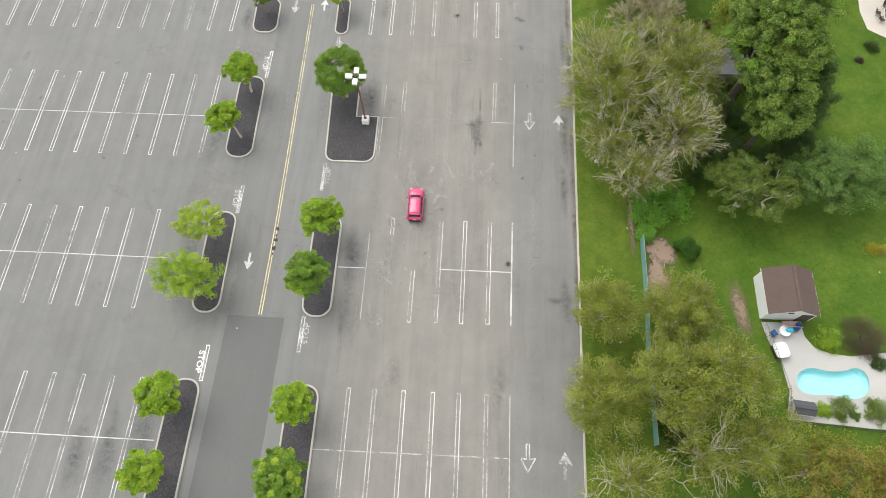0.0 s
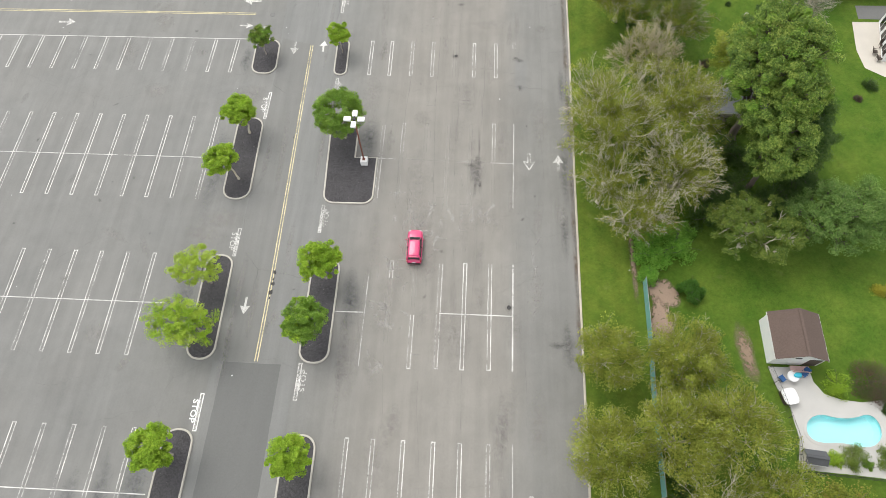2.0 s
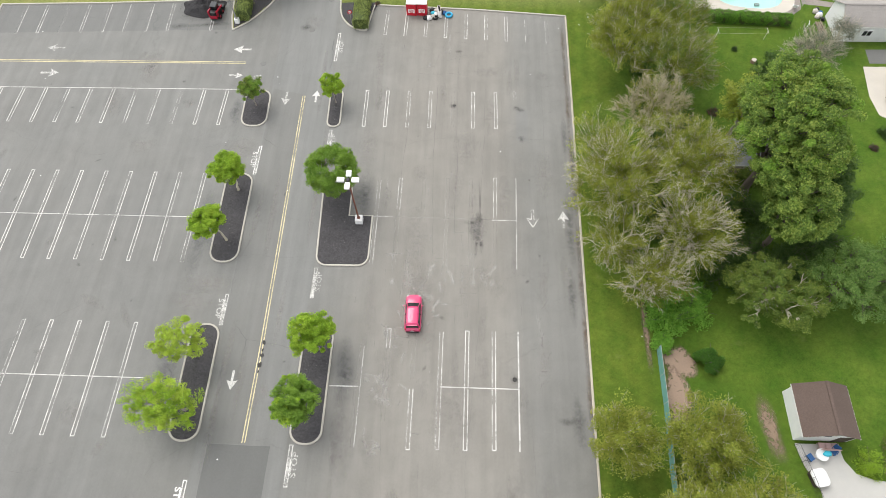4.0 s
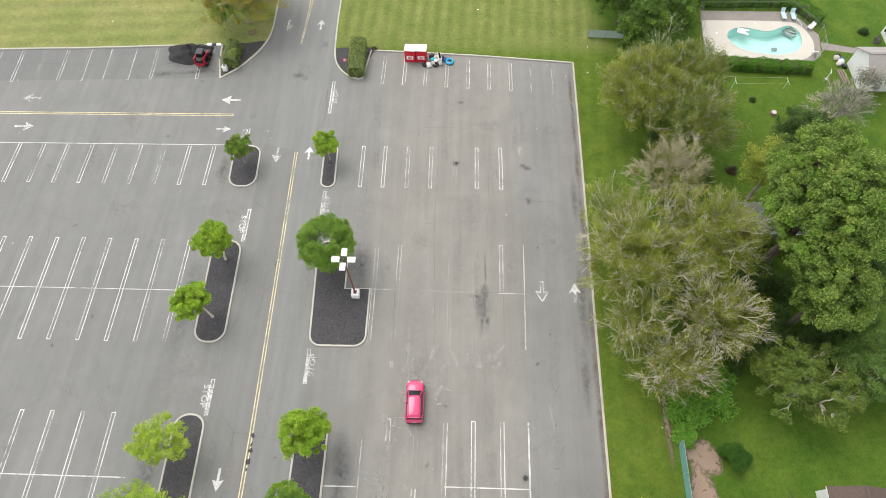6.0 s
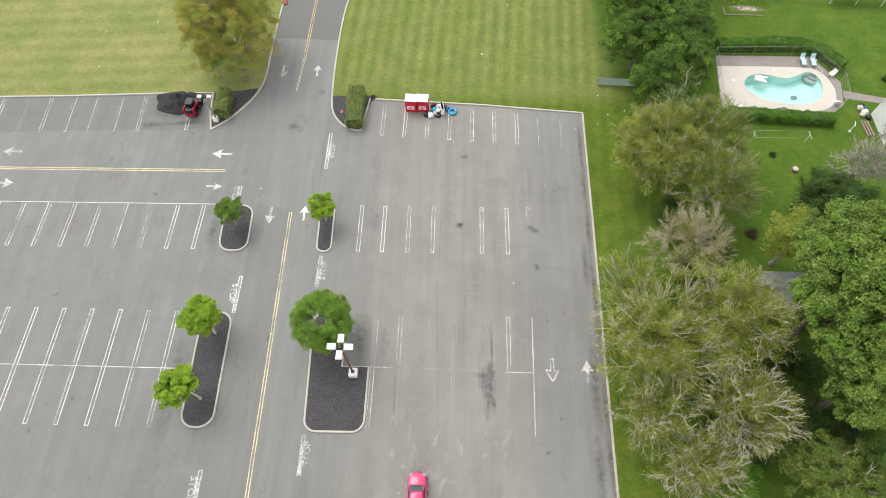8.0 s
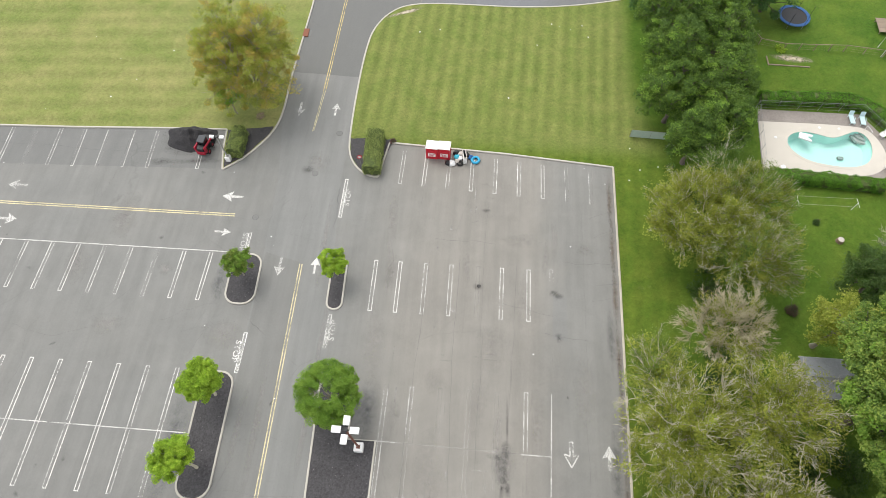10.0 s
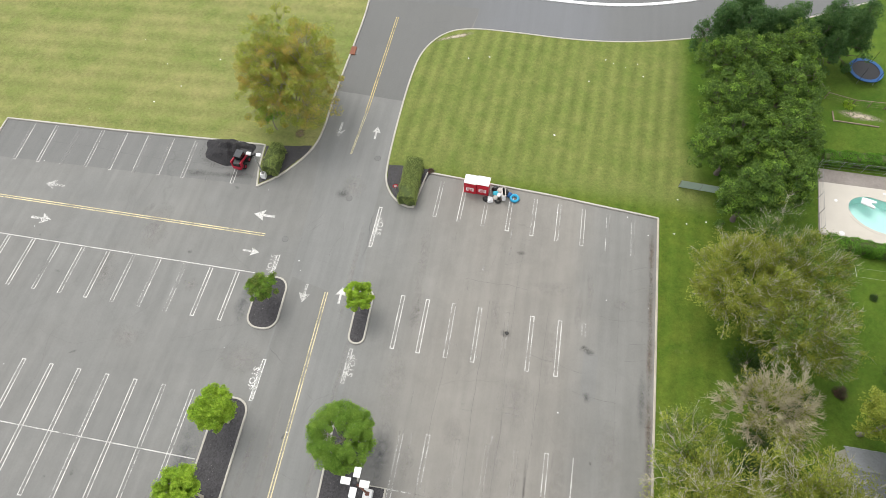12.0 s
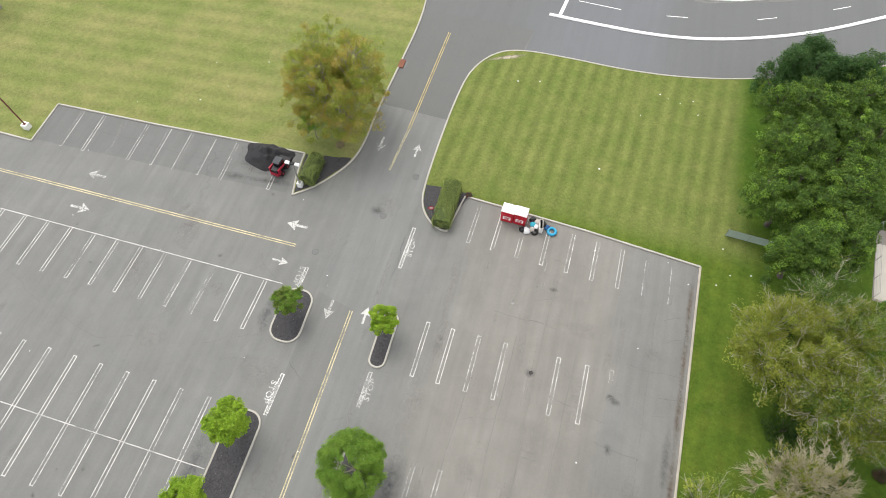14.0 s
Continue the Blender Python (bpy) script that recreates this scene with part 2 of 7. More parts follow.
SCUFF = worn_paint("pale_scuff", (0.47, 0.455, 0.43), 0.43, 0.22, 0.6)
REMNANT = worn_paint("paint_traces", (0.50, 0.49, 0.47), 0.50, 0.22)
YELLOW_LINE = worn_paint("worn_yellow_paint", (0.64, 0.51, 0.20), 0.31, 0.26)
OLD_YELLOW = worn_paint("bleached_yellow_paint", (0.68, 0.60, 0.36), 0.345, 0.22)
FRESH_WHITE = plain("white_road_paint", (0.82, 0.82, 0.81), 0.6, big=0.06, fine=0.06)
TAR_FILM = stained("tar_film", (0.085, 0.083, 0.083), 1.15)
TAR_SPOT = stained("tar_spot", (0.050, 0.048, 0.048), 5.0)
STAIN = stained("oil_stain", (0.065, 0.062, 0.062), 0.8)
SOFT_STAIN_AND_SHADE = stained("grey_stain_and_shade", (0.115, 0.115, 0.115), 0.8)
PALE_STAIN = stained("bleached_stain", (0.34, 0.32, 0.30), 0.6)
RUST_STAIN = stained("leaf_litter_stain", (0.16, 0.105, 0.07), 0.9)
TAR = plain("crack_line", (0.132, 0.13, 0.126), 0.9)
BARK = plain("grey_bark", (0.30, 0.27, 0.235), 0.9, big=0.2, fine=0.3, bump=0.6)
TWIG_BROWN = plain("brown_grey_twigs", (0.44, 0.395, 0.27), 0.9, big=0.15, fine=0.2, bump=0.3)
PALE_BARK = plain("pale_grey_bark", (0.49, 0.45, 0.36), 0.9, big=0.2, fine=0.2, bump=0.4)
DARK_BARK = plain("dark_bark", (0.12, 0.10, 0.085), 0.95, big=0.2, fine=0.3, bump=0.6)
LEAF_LOT = leafy("maple_leaves", ((0.125, 0.230, 0.018), (0.270, 0.420, 0.034), (0.450, 0.560, 0.075)))
LEAF_LIME = leafy("lime_leaves", ((0.220, 0.320, 0.030), (0.360, 0.480, 0.055), (0.520, 0.600, 0.115)))
LEAF_DEEP = leafy("deep_green_leaves", ((0.085, 0.175, 0.022), (0.180, 0.310, 0.040), (0.310, 0.430, 0.075)))
LEAF_OLIVE = leafy("olive_leaves", ((0.115, 0.148, 0.020), (0.205, 0.238, 0.034), (0.345, 0.345, 0.070)), 0.42)
LEAF_BIG = leafy("oak_leaves", ((0.045, 0.095, 0.020), (0.150, 0.240, 0.042), (0.400, 0.470, 0.100)), 0.28)
LEAF_MID = leafy("spreading_tree_leaves", ((0.060, 0.115, 0.022), (0.145, 0.215, 0.038), (0.310, 0.360, 0.075)))
LEAF_TURN = leafy("yellowing_leaves", ((0.165, 0.215, 0.030), (0.285, 0.335, 0.052), (0.450, 0.445, 0.100)), 0.42)
LEAF_DARK = leafy("shade_tree_leaves", ((0.032, 0.072, 0.018), (0.066, 0.122, 0.026), (0.115, 0.170, 0.040)))
LEAF_ROW = leafy("hedgerow_leaves", ((0.028, 0.064, 0.012), (0.080, 0.150, 0.022), (0.220, 0.330, 0.050)), 0.22)
LEAF_FIR = leafy("evergreen_needles", ((0.026, 0.070, 0.020), (0.060, 0.132, 0.034), (0.125, 0.210, 0.055)))
LEAF_SOFT = leafy("soft_green_leaves", ((0.075, 0.150, 0.034), (0.150, 0.255, 0.060), (0.260, 0.360, 0.105)))
LEAF_RUST = leafy("turning_leaves", ((0.240, 0.290, 0.050), (0.400, 0.350, 0.075), (0.470, 0.300, 0.090)), 0.4)
LEAF_AMBER = leafy("amber_leaves", ((0.170, 0.155, 0.032), (0.275, 0.225, 0.048), (0.370, 0.275, 0.075)), 0.4)
LEAF_VINE = leafy("vine_leaves", ((0.085, 0.220, 0.026), (0.170, 0.360, 0.042), (0.270, 0.460, 0.075)))
LEAF_HEDGE = leafy("clipped_hedge_leaves", ((0.140, 0.180, 0.050), (0.250, 0.310, 0.085), (0.390, 0.420, 0.150)))
LEAF_PRIVET = leafy("privet_leaves", ((0.055, 0.150, 0.012), (0.110, 0.260, 0.022), (0.200, 0.390, 0.040)))
LEAF_ARBOR = leafy("arborvitae_sprays", ((0.028, 0.085, 0.010), (0.055, 0.145, 0.016), (0.105, 0.225, 0.028)))
LEAF_PLUM = leafy("purple_leaves", ((0.045, 0.085, 0.024), (0.085, 0.095, 0.045), (0.130, 0.080, 0.060), (0.300, 0.080, 0.130)))
LEAF_GREY = leafy("silver_leaves", ((0.10, 0.12, 0.09), (0.18, 0.19, 0.15), (0.26, 0.26, 0.21)))
HEDGE_CORE = plain("hedge_shade", (0.070, 0.095, 0.028), 0.95, big=0.3, fine=0.4)

# ---- builders ----
GZ = 0.10


def link(name, verts, faces, material, parent=None, label="", smooth=False):
    me = bpy.data.meshes.new(name)
    me.from_pydata([tuple(v) for v in verts], [], [tuple(f) for f in faces])
    me.materials.append(material)
    if smooth:
        me.polygons.foreach_set("use_smooth", [True] * len(me.polygons))
    me.update()
    ob = new(name, me)
    ob.parent = parent
    return tagged(ob, label)


def part(name, bm, material, parent=None, label="", smooth=False):
    me = bpy.data.meshes.new(name)
    bmesh.ops.recalc_face_normals(bm, faces=bm.faces)
    for f in bm.faces:
        f.smooth = smooth
    bm.to_mesh(me)
    bm.free()
    me.materials.append(material)
    ob = new(name, me)
    ob.parent = parent
    return tagged(ob, label)


def thing(name, x, y, z, turn, label, category, group="", kind=""):
    ob = new(name)
    ob.empty_display_size = 0.3
    ob.matrix_basis = pose(x, y, z, 0, 0, turn)
    return tagged(ob, label, category, group, kind)


def box(bm, cx, cy, cz, sx, sy, sz, turn=0.0, bevel=0.0, tilt=0.0):
    r = bmesh.ops.create_cube(bm, size=1.0)
    vs = r["verts"]
    bmesh.ops.transform(bm, verts=vs, matrix=pose(cx, cy, cz, tilt, 0, turn) @ Matrix.Diagonal((sx, sy, sz, 1)))
    if bevel:
        es = {e for v in vs for e in v.link_edges}
        bmesh.ops.bevel(bm, geom=list(es), offset=bevel, segments=2, affect="EDGES", profile=0.6)
    return bm


def rod(bm, a, b, r0, r1=None, sides=8):
    a, b = Vector(a), Vector(b)
    d = b - a
    m = Matrix.Translation((a + b) / 2) @ d.to_track_quat("Z", "Y").to_matrix().to_4x4()
    bmesh.ops.create_cone(bm, cap_ends=True, segments=sides, radius1=r0, radius2=r1 if r1 is not None else r0, depth=d.length, matrix=m)
    return bm


def fresh():
    return bmesh.new()


def prism(bm, outline, z0, z1, bevel=0.0):
    """An upright slab with that outline (counter-clockwise)."""
    low = [bm.verts.new((x, y, z0)) for x, y in outline]
    top = [bm.verts.new((x, y, z1)) for x, y in outline]
    n = len(outline)
    bm.faces.new(low[::-1])
    f = bm.faces.new(top)
    for i in range(n):
        bm.faces.new((low[i], low[(i + 1) % n], top[(i + 1) % n], top[i]))
    if bevel:
        bmesh.ops.bevel(bm, geom=list(f.edges), offset=bevel, segments=2, affect="EDGES")
    return bm


def smooth_line(pts, rounds=3, closed=False):
    """Chaikin's corner cutting."""
    pts = [Vector(p) for p in pts]
    for _ in range(rounds):
        out = [] if closed else [pts[0]]
        n = len(pts)
        for i in range(n if closed else n - 1):
            a, b = pts[i], pts[(i + 1) % n]
            out += [a.lerp(b, 0.25), a.lerp(b, 0.75)]
        if not closed:
            out.append(pts[-1])
        pts = out
    return [tuple(p) for p in pts]


def round_corners(pts, radius, steps=6):
    """A closed outline with round corners; radius is one number or one for each corner."""
    out, n = [], len(pts)
    for i in range(n):
        r = radius[i] if isinstance(radius, (list, tuple)) else radius
        p, a, b = Vector(pts[i]), Vector(pts[i - 1]), Vector(pts[(i + 1) % n])
        if r < 0.02:
            out.append(tuple(p))
            continue
        u, w = (a - p).normalized(), (b - p).normalized()
        half = u.angle(w) / 2
        t = r / math.tan(half)
        c = p + (u + w).normalized() * (r / math.sin(half))
        s, e = p + u * t - c, p + w * t - c
        a0 = math.atan2(s.y, s.x)
        da = (math.atan2(e.y, e.x) - a0 + math.pi) % (2 * math.pi) - math.pi
        out += [(c.x + r * math.cos(a0 + da * k / steps), c.y + r * math.sin(a0 + da * k / steps)) for k in range(steps + 1)]
    return out


def sideways(pts, closed=False):
    """The unit normals (to the left) along a line."""
    n, out = len(pts), []
    for i in range(n):
        a = Vector(pts[(i - 1) % n if closed else max(i - 1, 0)])
        b = Vector(pts[(i + 1) % n if closed else min(i + 1, n - 1)])
        d = (b - a).normalized()
        out.append(Vector((-d.y, d.x)))
    return out


def swept(pts, profile, closed=False, z=0.0):
    """A profile of (across, up) points drawn along a flat line: verts and faces."""
    ns, k = sideways(pts, closed), len(profile)
    verts = [(p[0] + s.x * o, p[1] + s.y * o, z + h) for p, s in zip(pts, ns) for o, h in profile]
    faces, n = [], len(pts)
    for i in range(n if closed else n - 1):
        j = (i + 1) % n
        faces += [(i * k + a, i * k + a + 1, j * k + a + 1, j * k + a) for a in range(k - 1)]
    if not closed:
        faces += [tuple(range(k)), tuple(range((n - 1) * k, n * k))[::-1]]
    return verts, faces


def fine_line(pts, step=1.5, closed=False):
    """More points along a line, with a slight waver."""
    out, n = [], len(pts)
    for i in range(n if closed else n - 1):
        a, b = Vector(pts[i]), Vector(pts[(i + 1) % n])
        m = max(1, int((b - a).length / step))
        out += [tuple(a.lerp(b, k / m)) for k in range(m)]
    if not closed:
        out.append(tuple(pts[-1]))
    return out


def kerb(name, pts, parent=None, closed=False, width=0.22, high=0.15, material=None, label=""):
    w = width / 2
    prof = [(-w, -0.05), (-w, high - 0.03), (-w + 0.03, high), (w - 0.03, high), (w, high - 0.03), (w, -0.05)]
    v, f = swept(pts, prof, closed)
    v = [(x, y, z + 0.012 * noise.noise((x * 0.8, y * 0.8, 0.3)) if z > 0 else z) for x, y, z in v]
    return link(name, v, f, material or KERB, parent, label)


def ribbon(pts, width, z):
    return swept(pts, [(-width / 2, 0), (width / 2, 0)], False, z)[0], [(i * 2, i * 2 + 1, i * 2 + 3, i * 2 + 2) for i in range(len(pts) - 1)]


def sheet(name, loops, z, material, parent=None, label=""):
    """A flat sheet: the first loop is its rim, the others are holes."""
    bm = fresh()
    es = []
    for lp in loops:
        vs = [bm.verts.new((x, y, z)) for x, y in lp]
        es += [bm.edges.new((vs[i], vs[(i + 1) % len(vs)])) for i in range(len(vs))]
    bmesh.ops.triangle_fill(bm, use_beauty=True, use_dissolve=False, edges=es, normal=(0, 0, 1))
    ob = part(name, bm, material, parent, label)
    for p in ob.data.polygons:
        if p.normal.z < 0:
            p.flip()
    return ob


# ---- ground, pavement, kerbs ----
EAST_KERB = [(18.8, -70), (19.2, 5), (19.35, 25), (19.5, 45), (19.7, 64), (19.8, 80.05)]
NORTH_EAST = [(19.8, 80.05), (6.8, 81.2), (-7.9, 82.0)]
NE_NOSE = [(-7.9, 82.0), (-8.3, 79.6)] + smooth_line([(-8.7, 76.75), (-9.5, 76.65), (-11.3, 77.6), (-12.7, 79.6), (-13.1, 82.5), (-13.3, 89.0), (-13.25, 97.0), (-12.7, 102.4), (-10.2, 106.4), (-6.6, 107.8), (0.0, 107.9), (8.0, 107.7), (16.0, 108.5), (25.0, 110.8), (36.0, 115.2), (52.0, 123.5), (90, 147)])
STREET_NORTH = smooth_line([(84, 162), (55, 143.5), (40, 134.5), (28, 128.1), (17, 124.5), (6, 125.5), (-6, 129), (-30, 130), (-150, 128)])
STREET_SOUTH_WEST = smooth_line([(-150, 117.5), (-45, 118), (-29, 118), (-23.2, 116.8), (-22.2, 110.0), (-22.4, 100.0), (-22.6, 92.0), (-22.35, 85.5), (-23.2, 82.2), (-25.6, 78.6), (-28.05, 76.5)])
NW_SIDE = [(-28.05, 76.5), (-28.7, 79.3), (-29.05, 82.75)]
NORTH_WEST = [(-29.05, 82.75), (-36.4, 82.5), (-49.3, 81.85), (-64.1, 81.4), (-63.9, 75.05), (-68.7, 75.1), (-140, 75.6)]
PAVED = EAST_KERB[:-1] + NORTH_EAST[:-1] + NE_NOSE + STREET_NORTH + STREET_SOUTH_WEST[:-1] + NW_SIDE[:-1] + NORTH_WEST + [(-140, -70)]
POOL_1 = smooth_line([(40.6, 15.0), (41.2, 16.2), (42.6, 16.75), (44.2, 16.35), (45.8, 16.45), (47.3, 17.0), (48.3, 16.2), (48.3, 14.6), (47.2, 13.5), (45.6, 13.35), (44.0, 13.75), (42.3, 13.55), (41.0, 13.9)][::-1], 2, True)
POOL_2 = smooth_line([(41.2, 84.6), (41.6, 86.5), (43.5, 87.4), (45.6, 87.0), (47.2, 86.4), (48.8, 87.1), (50.4, 87.9), (51.7, 86.9), (51.9, 84.8), (50.9, 82.6), (48.8, 81.7), (46.2, 81.8), (43.1, 82.5)][::-1], 2, True)
RIM = [(-1600, -1600), (1600, -1600), (1600, 1600), (-1600, 1600)]
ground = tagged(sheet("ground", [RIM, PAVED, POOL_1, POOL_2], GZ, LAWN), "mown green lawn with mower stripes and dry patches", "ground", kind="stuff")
ground["kind"] = "structure"
lot = tagged(sheet("pavement", [PAVED], 0.0, ASPHALT), "faded grey asphalt car park with cracks and stains", "pavement", kind="structure")


def wavy(outline, amount=0.06, step=0.8):
    return [(x + amount * noise.noise((x * 1.7, y * 1.7, 1.0)), y + amount * noise.noise((x * 1.7, y * 1.7, 7.0))) for x, y in fine_line(outline, step, True)]


def overlay(name, outline, material, z, label):
    ob = sheet(name, [wavy(outline)], z, material)
    return tagged(ob, label, "pavement", kind="structure")


overlay("road", [(-19.8, -60), (-10.8, -60), (-10.9, 19.2), (-11.0, 40), (-11.3, 58), (-12.3, 66), (-13.2, 76), (-13.0, 83), (-13.3, 93.2), (-22.4, 93.2), (-22.3, 85), (-20.9, 76), (-20.4, 66), (-20.0, 45), (-19.8, 19.2)], ROAD, 0.004, "grey asphalt drive between the planting islands")
overlay("road_lane", [(-19.7, 19.3), (-15.35, 19.3), (-15.35, 30), (-15.5, 42), (-16.0, 64.5), (-20.15, 65.5), (-19.9, 45)], WORN_LANE, 0.006, "browner worn lane of the drive")
overlay("road_patch", [(-19.4, -60), (-12.6, -60), (-12.5, 19.15), (-18.7, 19.25)], PATCH, 0.008, "darker patch of newer asphalt on the drive")
overlay("road_north", [(-22.3, 93.2), (-13.35, 92.8), (-12.9, 101.5), (-10.3, 106.2), (-6.6, 107.7), (-6, 112), (-22.2, 112)], DARK_ROAD, 0.006, "dark newer asphalt drive leading to the street")
overlay("street", [(-150, 117.6), (-29, 118.0), (-22.3, 112), (-6, 112), (-6.4, 107.9), (8, 107.8), (16, 108.6), (25, 110.9), (36, 115.3), (52, 123.6), (88, 147), (83, 160), (55, 143), (40, 134), (28, 127.6), (17, 124.2), (6, 125.2), (-6, 128.6), (-30, 129.6), (-150, 127.6)], STREET, 0.009, "dark smooth asphalt street with a curve")
overlay("bay_strip", [(-63.5, 75.4), (-29, 76.6), (-29.3, 82.5), (-36.4, 82.3), (-49.3, 81.65), (-63.8, 81.2)], BAY, 0.005, "darker asphalt of the parking bays by the lawn")
overlay("asphalt_patch", [(12.3, 57.4), (13.8, 57.3), (13.9, 62.3), (12.4, 62.4)], PALE_BAY, 0.006, "rectangular patch of darker asphalt in the car park")

tagged(kerb("kerb_east", fine_line(EAST_KERB), material=KERB_STAINED), "pale concrete kerb stained by leaf litter", "kerb", kind="structure")
tagged(kerb("kerb_north_east", fine_line(NORTH_EAST)), "pale concrete kerb along the lawn", "kerb", kind="structure")
tagged(kerb("kerb_nose_east", fine_line(NE_NOSE)), "pale concrete kerb curving from bed to street", "kerb", kind="structure")
tagged(kerb("kerb_nose_west", fine_line(STREET_SOUTH_WEST)), "pale concrete kerb along the drive", "kerb", kind="structure")
tagged(kerb("kerb_bed_west", fine_line(NW_SIDE)), "pale concrete kerb beside the planting bed", "kerb", kind="structure")
tagged(kerb("kerb_north_west", fine_line(NORTH_WEST)), "pale concrete kerb along the dry lawn", "kerb", kind="structure")
tagged(kerb("kerb_street", fine_line(STREET_NORTH), material=FRESH_WHITE), "white kerb on the far side of the street", "kerb", kind="structure")

# ---- painted markings: pieces of the pavement ----
ZP = 0.013


def strip(pts, width, material, name="painted_line", z=ZP):
    v, f = ribbon(fine_line(pts, 3.0), width, z)
    return link(name, v, f, material, lot)


def hairpin(x0, y0, x1, y1, material, wide=0.46, line=0.10, ends=3, other=None):
    """A stall line: two thin stripes, joined at the ends (1: the first, 2: the second); other: the paint of the west stripe."""
    bm = fresh()
    a, b = Vector((x0, y0)), Vector((x1, y1))
    d = (b - a).normalized()
    n = Vector((-d.y, d.x)) * (wide / 2)
    t = Vector((-d.y, d.x)) * line

    def quad(p, q, s, which=0):
        vs = [bm.verts.new((*c, ZP)) for c in (p, q, q + s, p + s)]
        bm.faces.new(vs).material_index = which
    quad(a + n - t, b + n - t, t)
    quad(a - n, b - n, t, 1)
    for bit, p, s in ((1, a, d * line), (2, b, -d * line)):
        if ends & bit:
            quad(p - n + t, p + n - t, s)
    ob = part("parking_line", bm, material, lot)
    ob.data.materials.append(other or material)
    for p in ob.data.polygons:
        if p.normal.z < 0:
            p.flip()
    return ob


dice = random.Random(5)


def pick_paint(worn):
    return WHITE_LINE if dice.random() > worn else FADED_LINE


for i in range(15):
    x = -26.28 - 3.13 * i
    hairpin(x - 0.05, 51.5, x + 0.02, 39.05, pick_paint(0.3), other=pick_paint(0.35))
    hairpin(x - 0.1, 65.0, x - 0.15, 59.1, pick_paint(0.2), ends=2, other=pick_paint(0.3))
    if i > 0:
        hairpin(x, 31.65, x + 0.08, 19.45, pick_paint(0.3), other=pick_paint(0.35))
    hairpin(x, 12.1, x, -0.3, pick_paint(0.3), other=pick_paint(0.35))
for i in range(10):
    x = -31.45 - 3.17 * i
    hairpin(x - 0.15, 82.1 - 0.09 * i, x + 0.15, 76.4 - 0.12 * i, GHOST_LINE if i % 3 == 1 else FADED_LINE, ends=2, other=GHOST_LINE if i % 2 else FADED_LINE)
strip([(-24.4, 65.25), (-70, 65.05)], 0.11, WHITE_LINE)
strip([(-23.6, 45.1), (-70, 45.1)], 0.10, WHITE_LINE)
strip([(-26.5, 25.55), (-70, 25.55)], 0.10, WHITE_LINE)
strip([(-23.5, 5.9), (-70, 5.9)], 0.10, WHITE_LINE)
for i in range(9):
    x = -5.85 + 2.85 * i
    hairpin(x, 81.3 - 0.085 * (x + 5.8), x - 0.1 + 0.02 * i, 75.9 - 0.06 * (x + 5.8), GHOST_LINE if i in (7, 8) else pick_paint(0.6), ends=2, other=pick_paint(0.7))
for x, m in ((-7.4, WHITE_LINE), (-4.65, WHITE_LINE), (-1.75, FADED_LINE), (1.1, FADED_LINE), (4.1, GHOST_LINE), (6.75, WHITE_LINE), (9.7, WHITE_LINE)):
    hairpin(x, 65.4, x + 0.05, 59.2, m)
hairpin(12.2, 65.6, 12.25, 64.1, FADED_LINE, ends=1)
for x, y0, y1, m in ((-4.5, 51.4, 39.5, FADED_LINE), (-1.9, 51.3, 46.2, FADED_LINE), (-1.9, 46.0, 39.2, GHOST_LINE), (1.0, 51.4, 46.9, GHOST_LINE), (3.9, 51.4, 39.2, GHOST_LINE), (6.7, 51.4, 39.2, GHOST_LINE), (9.6, 51.6, 45.8, FADED_LINE), (9.6, 45.4, 39.2, GHOST_LINE)):
    hairpin(x, y0, x, y1, m, ends=1)
strip([(12.15, 51.6), (12.0, 39.2)], 0.11, FADED_LINE)
strip([(9.2, 45.55), (12.1, 45.55)], 0.10, FADED_LINE)
strip([(-4.9, 45.75), (-2.5, 45.75)], 0.10, FADED_LINE)
strip([(-2.5, 45.75), (9.2, 45.6)], 0.10, GHOST_LINE)
for x, y0, y1, m, o, e in ((-1.75, 31.75, 29.6, WHITE_LINE, WHITE_LINE, 1), (-4.45, 30.0, 19.4, GHOST_LINE, FADED_LINE, 0), (-1.65, 29.4, 22.0, GHOST_LINE, GHOST_LINE, 0), (1.0, 25.3, 19.3, FADED_LINE, WHITE_LINE, 2), (1.0, 31.3, 26.2, GHOST_LINE, GHOST_LINE, 0), (3.85, 31.5, 19.4, FADED_LINE, WHITE_LINE, 2), (6.6, 31.75, 19.4, WHITE_LINE, WHITE_LINE, 3), (9.42, 31.7, 19.5, FADED_LINE, WHITE_LINE, 2)):
    hairpin(x, y0, x, y1, o, ends=e, other=m)
strip([(11.99, 31.8), (11.91, 19.5)], 0.16, WHITE_LINE)
strip([(-7.5, 25.35), (-4.45, 25.38)], 0.12, WHITE_LINE)
strip([(3.9, 25.6), (12.0, 25.6)], 0.11, WHITE_LINE)
for x, m in ((-4.6, WHITE_LINE), (-1.95, FADED_LINE), (1.05, WHITE_LINE), (4.05, WHITE_LINE), (6.7, WHITE_LINE), (9.5, FADED_LINE)):
    hairpin(x, 12.1, x + 0.1, -0.3, m, other=FADED_LINE)
strip([(11.9, 12.2), (11.9, -0.3)], 0.11, FADED_LINE)
strip([(-7.5, 5.9), (11.8, 6.05)], 0.10, FADED_LINE)
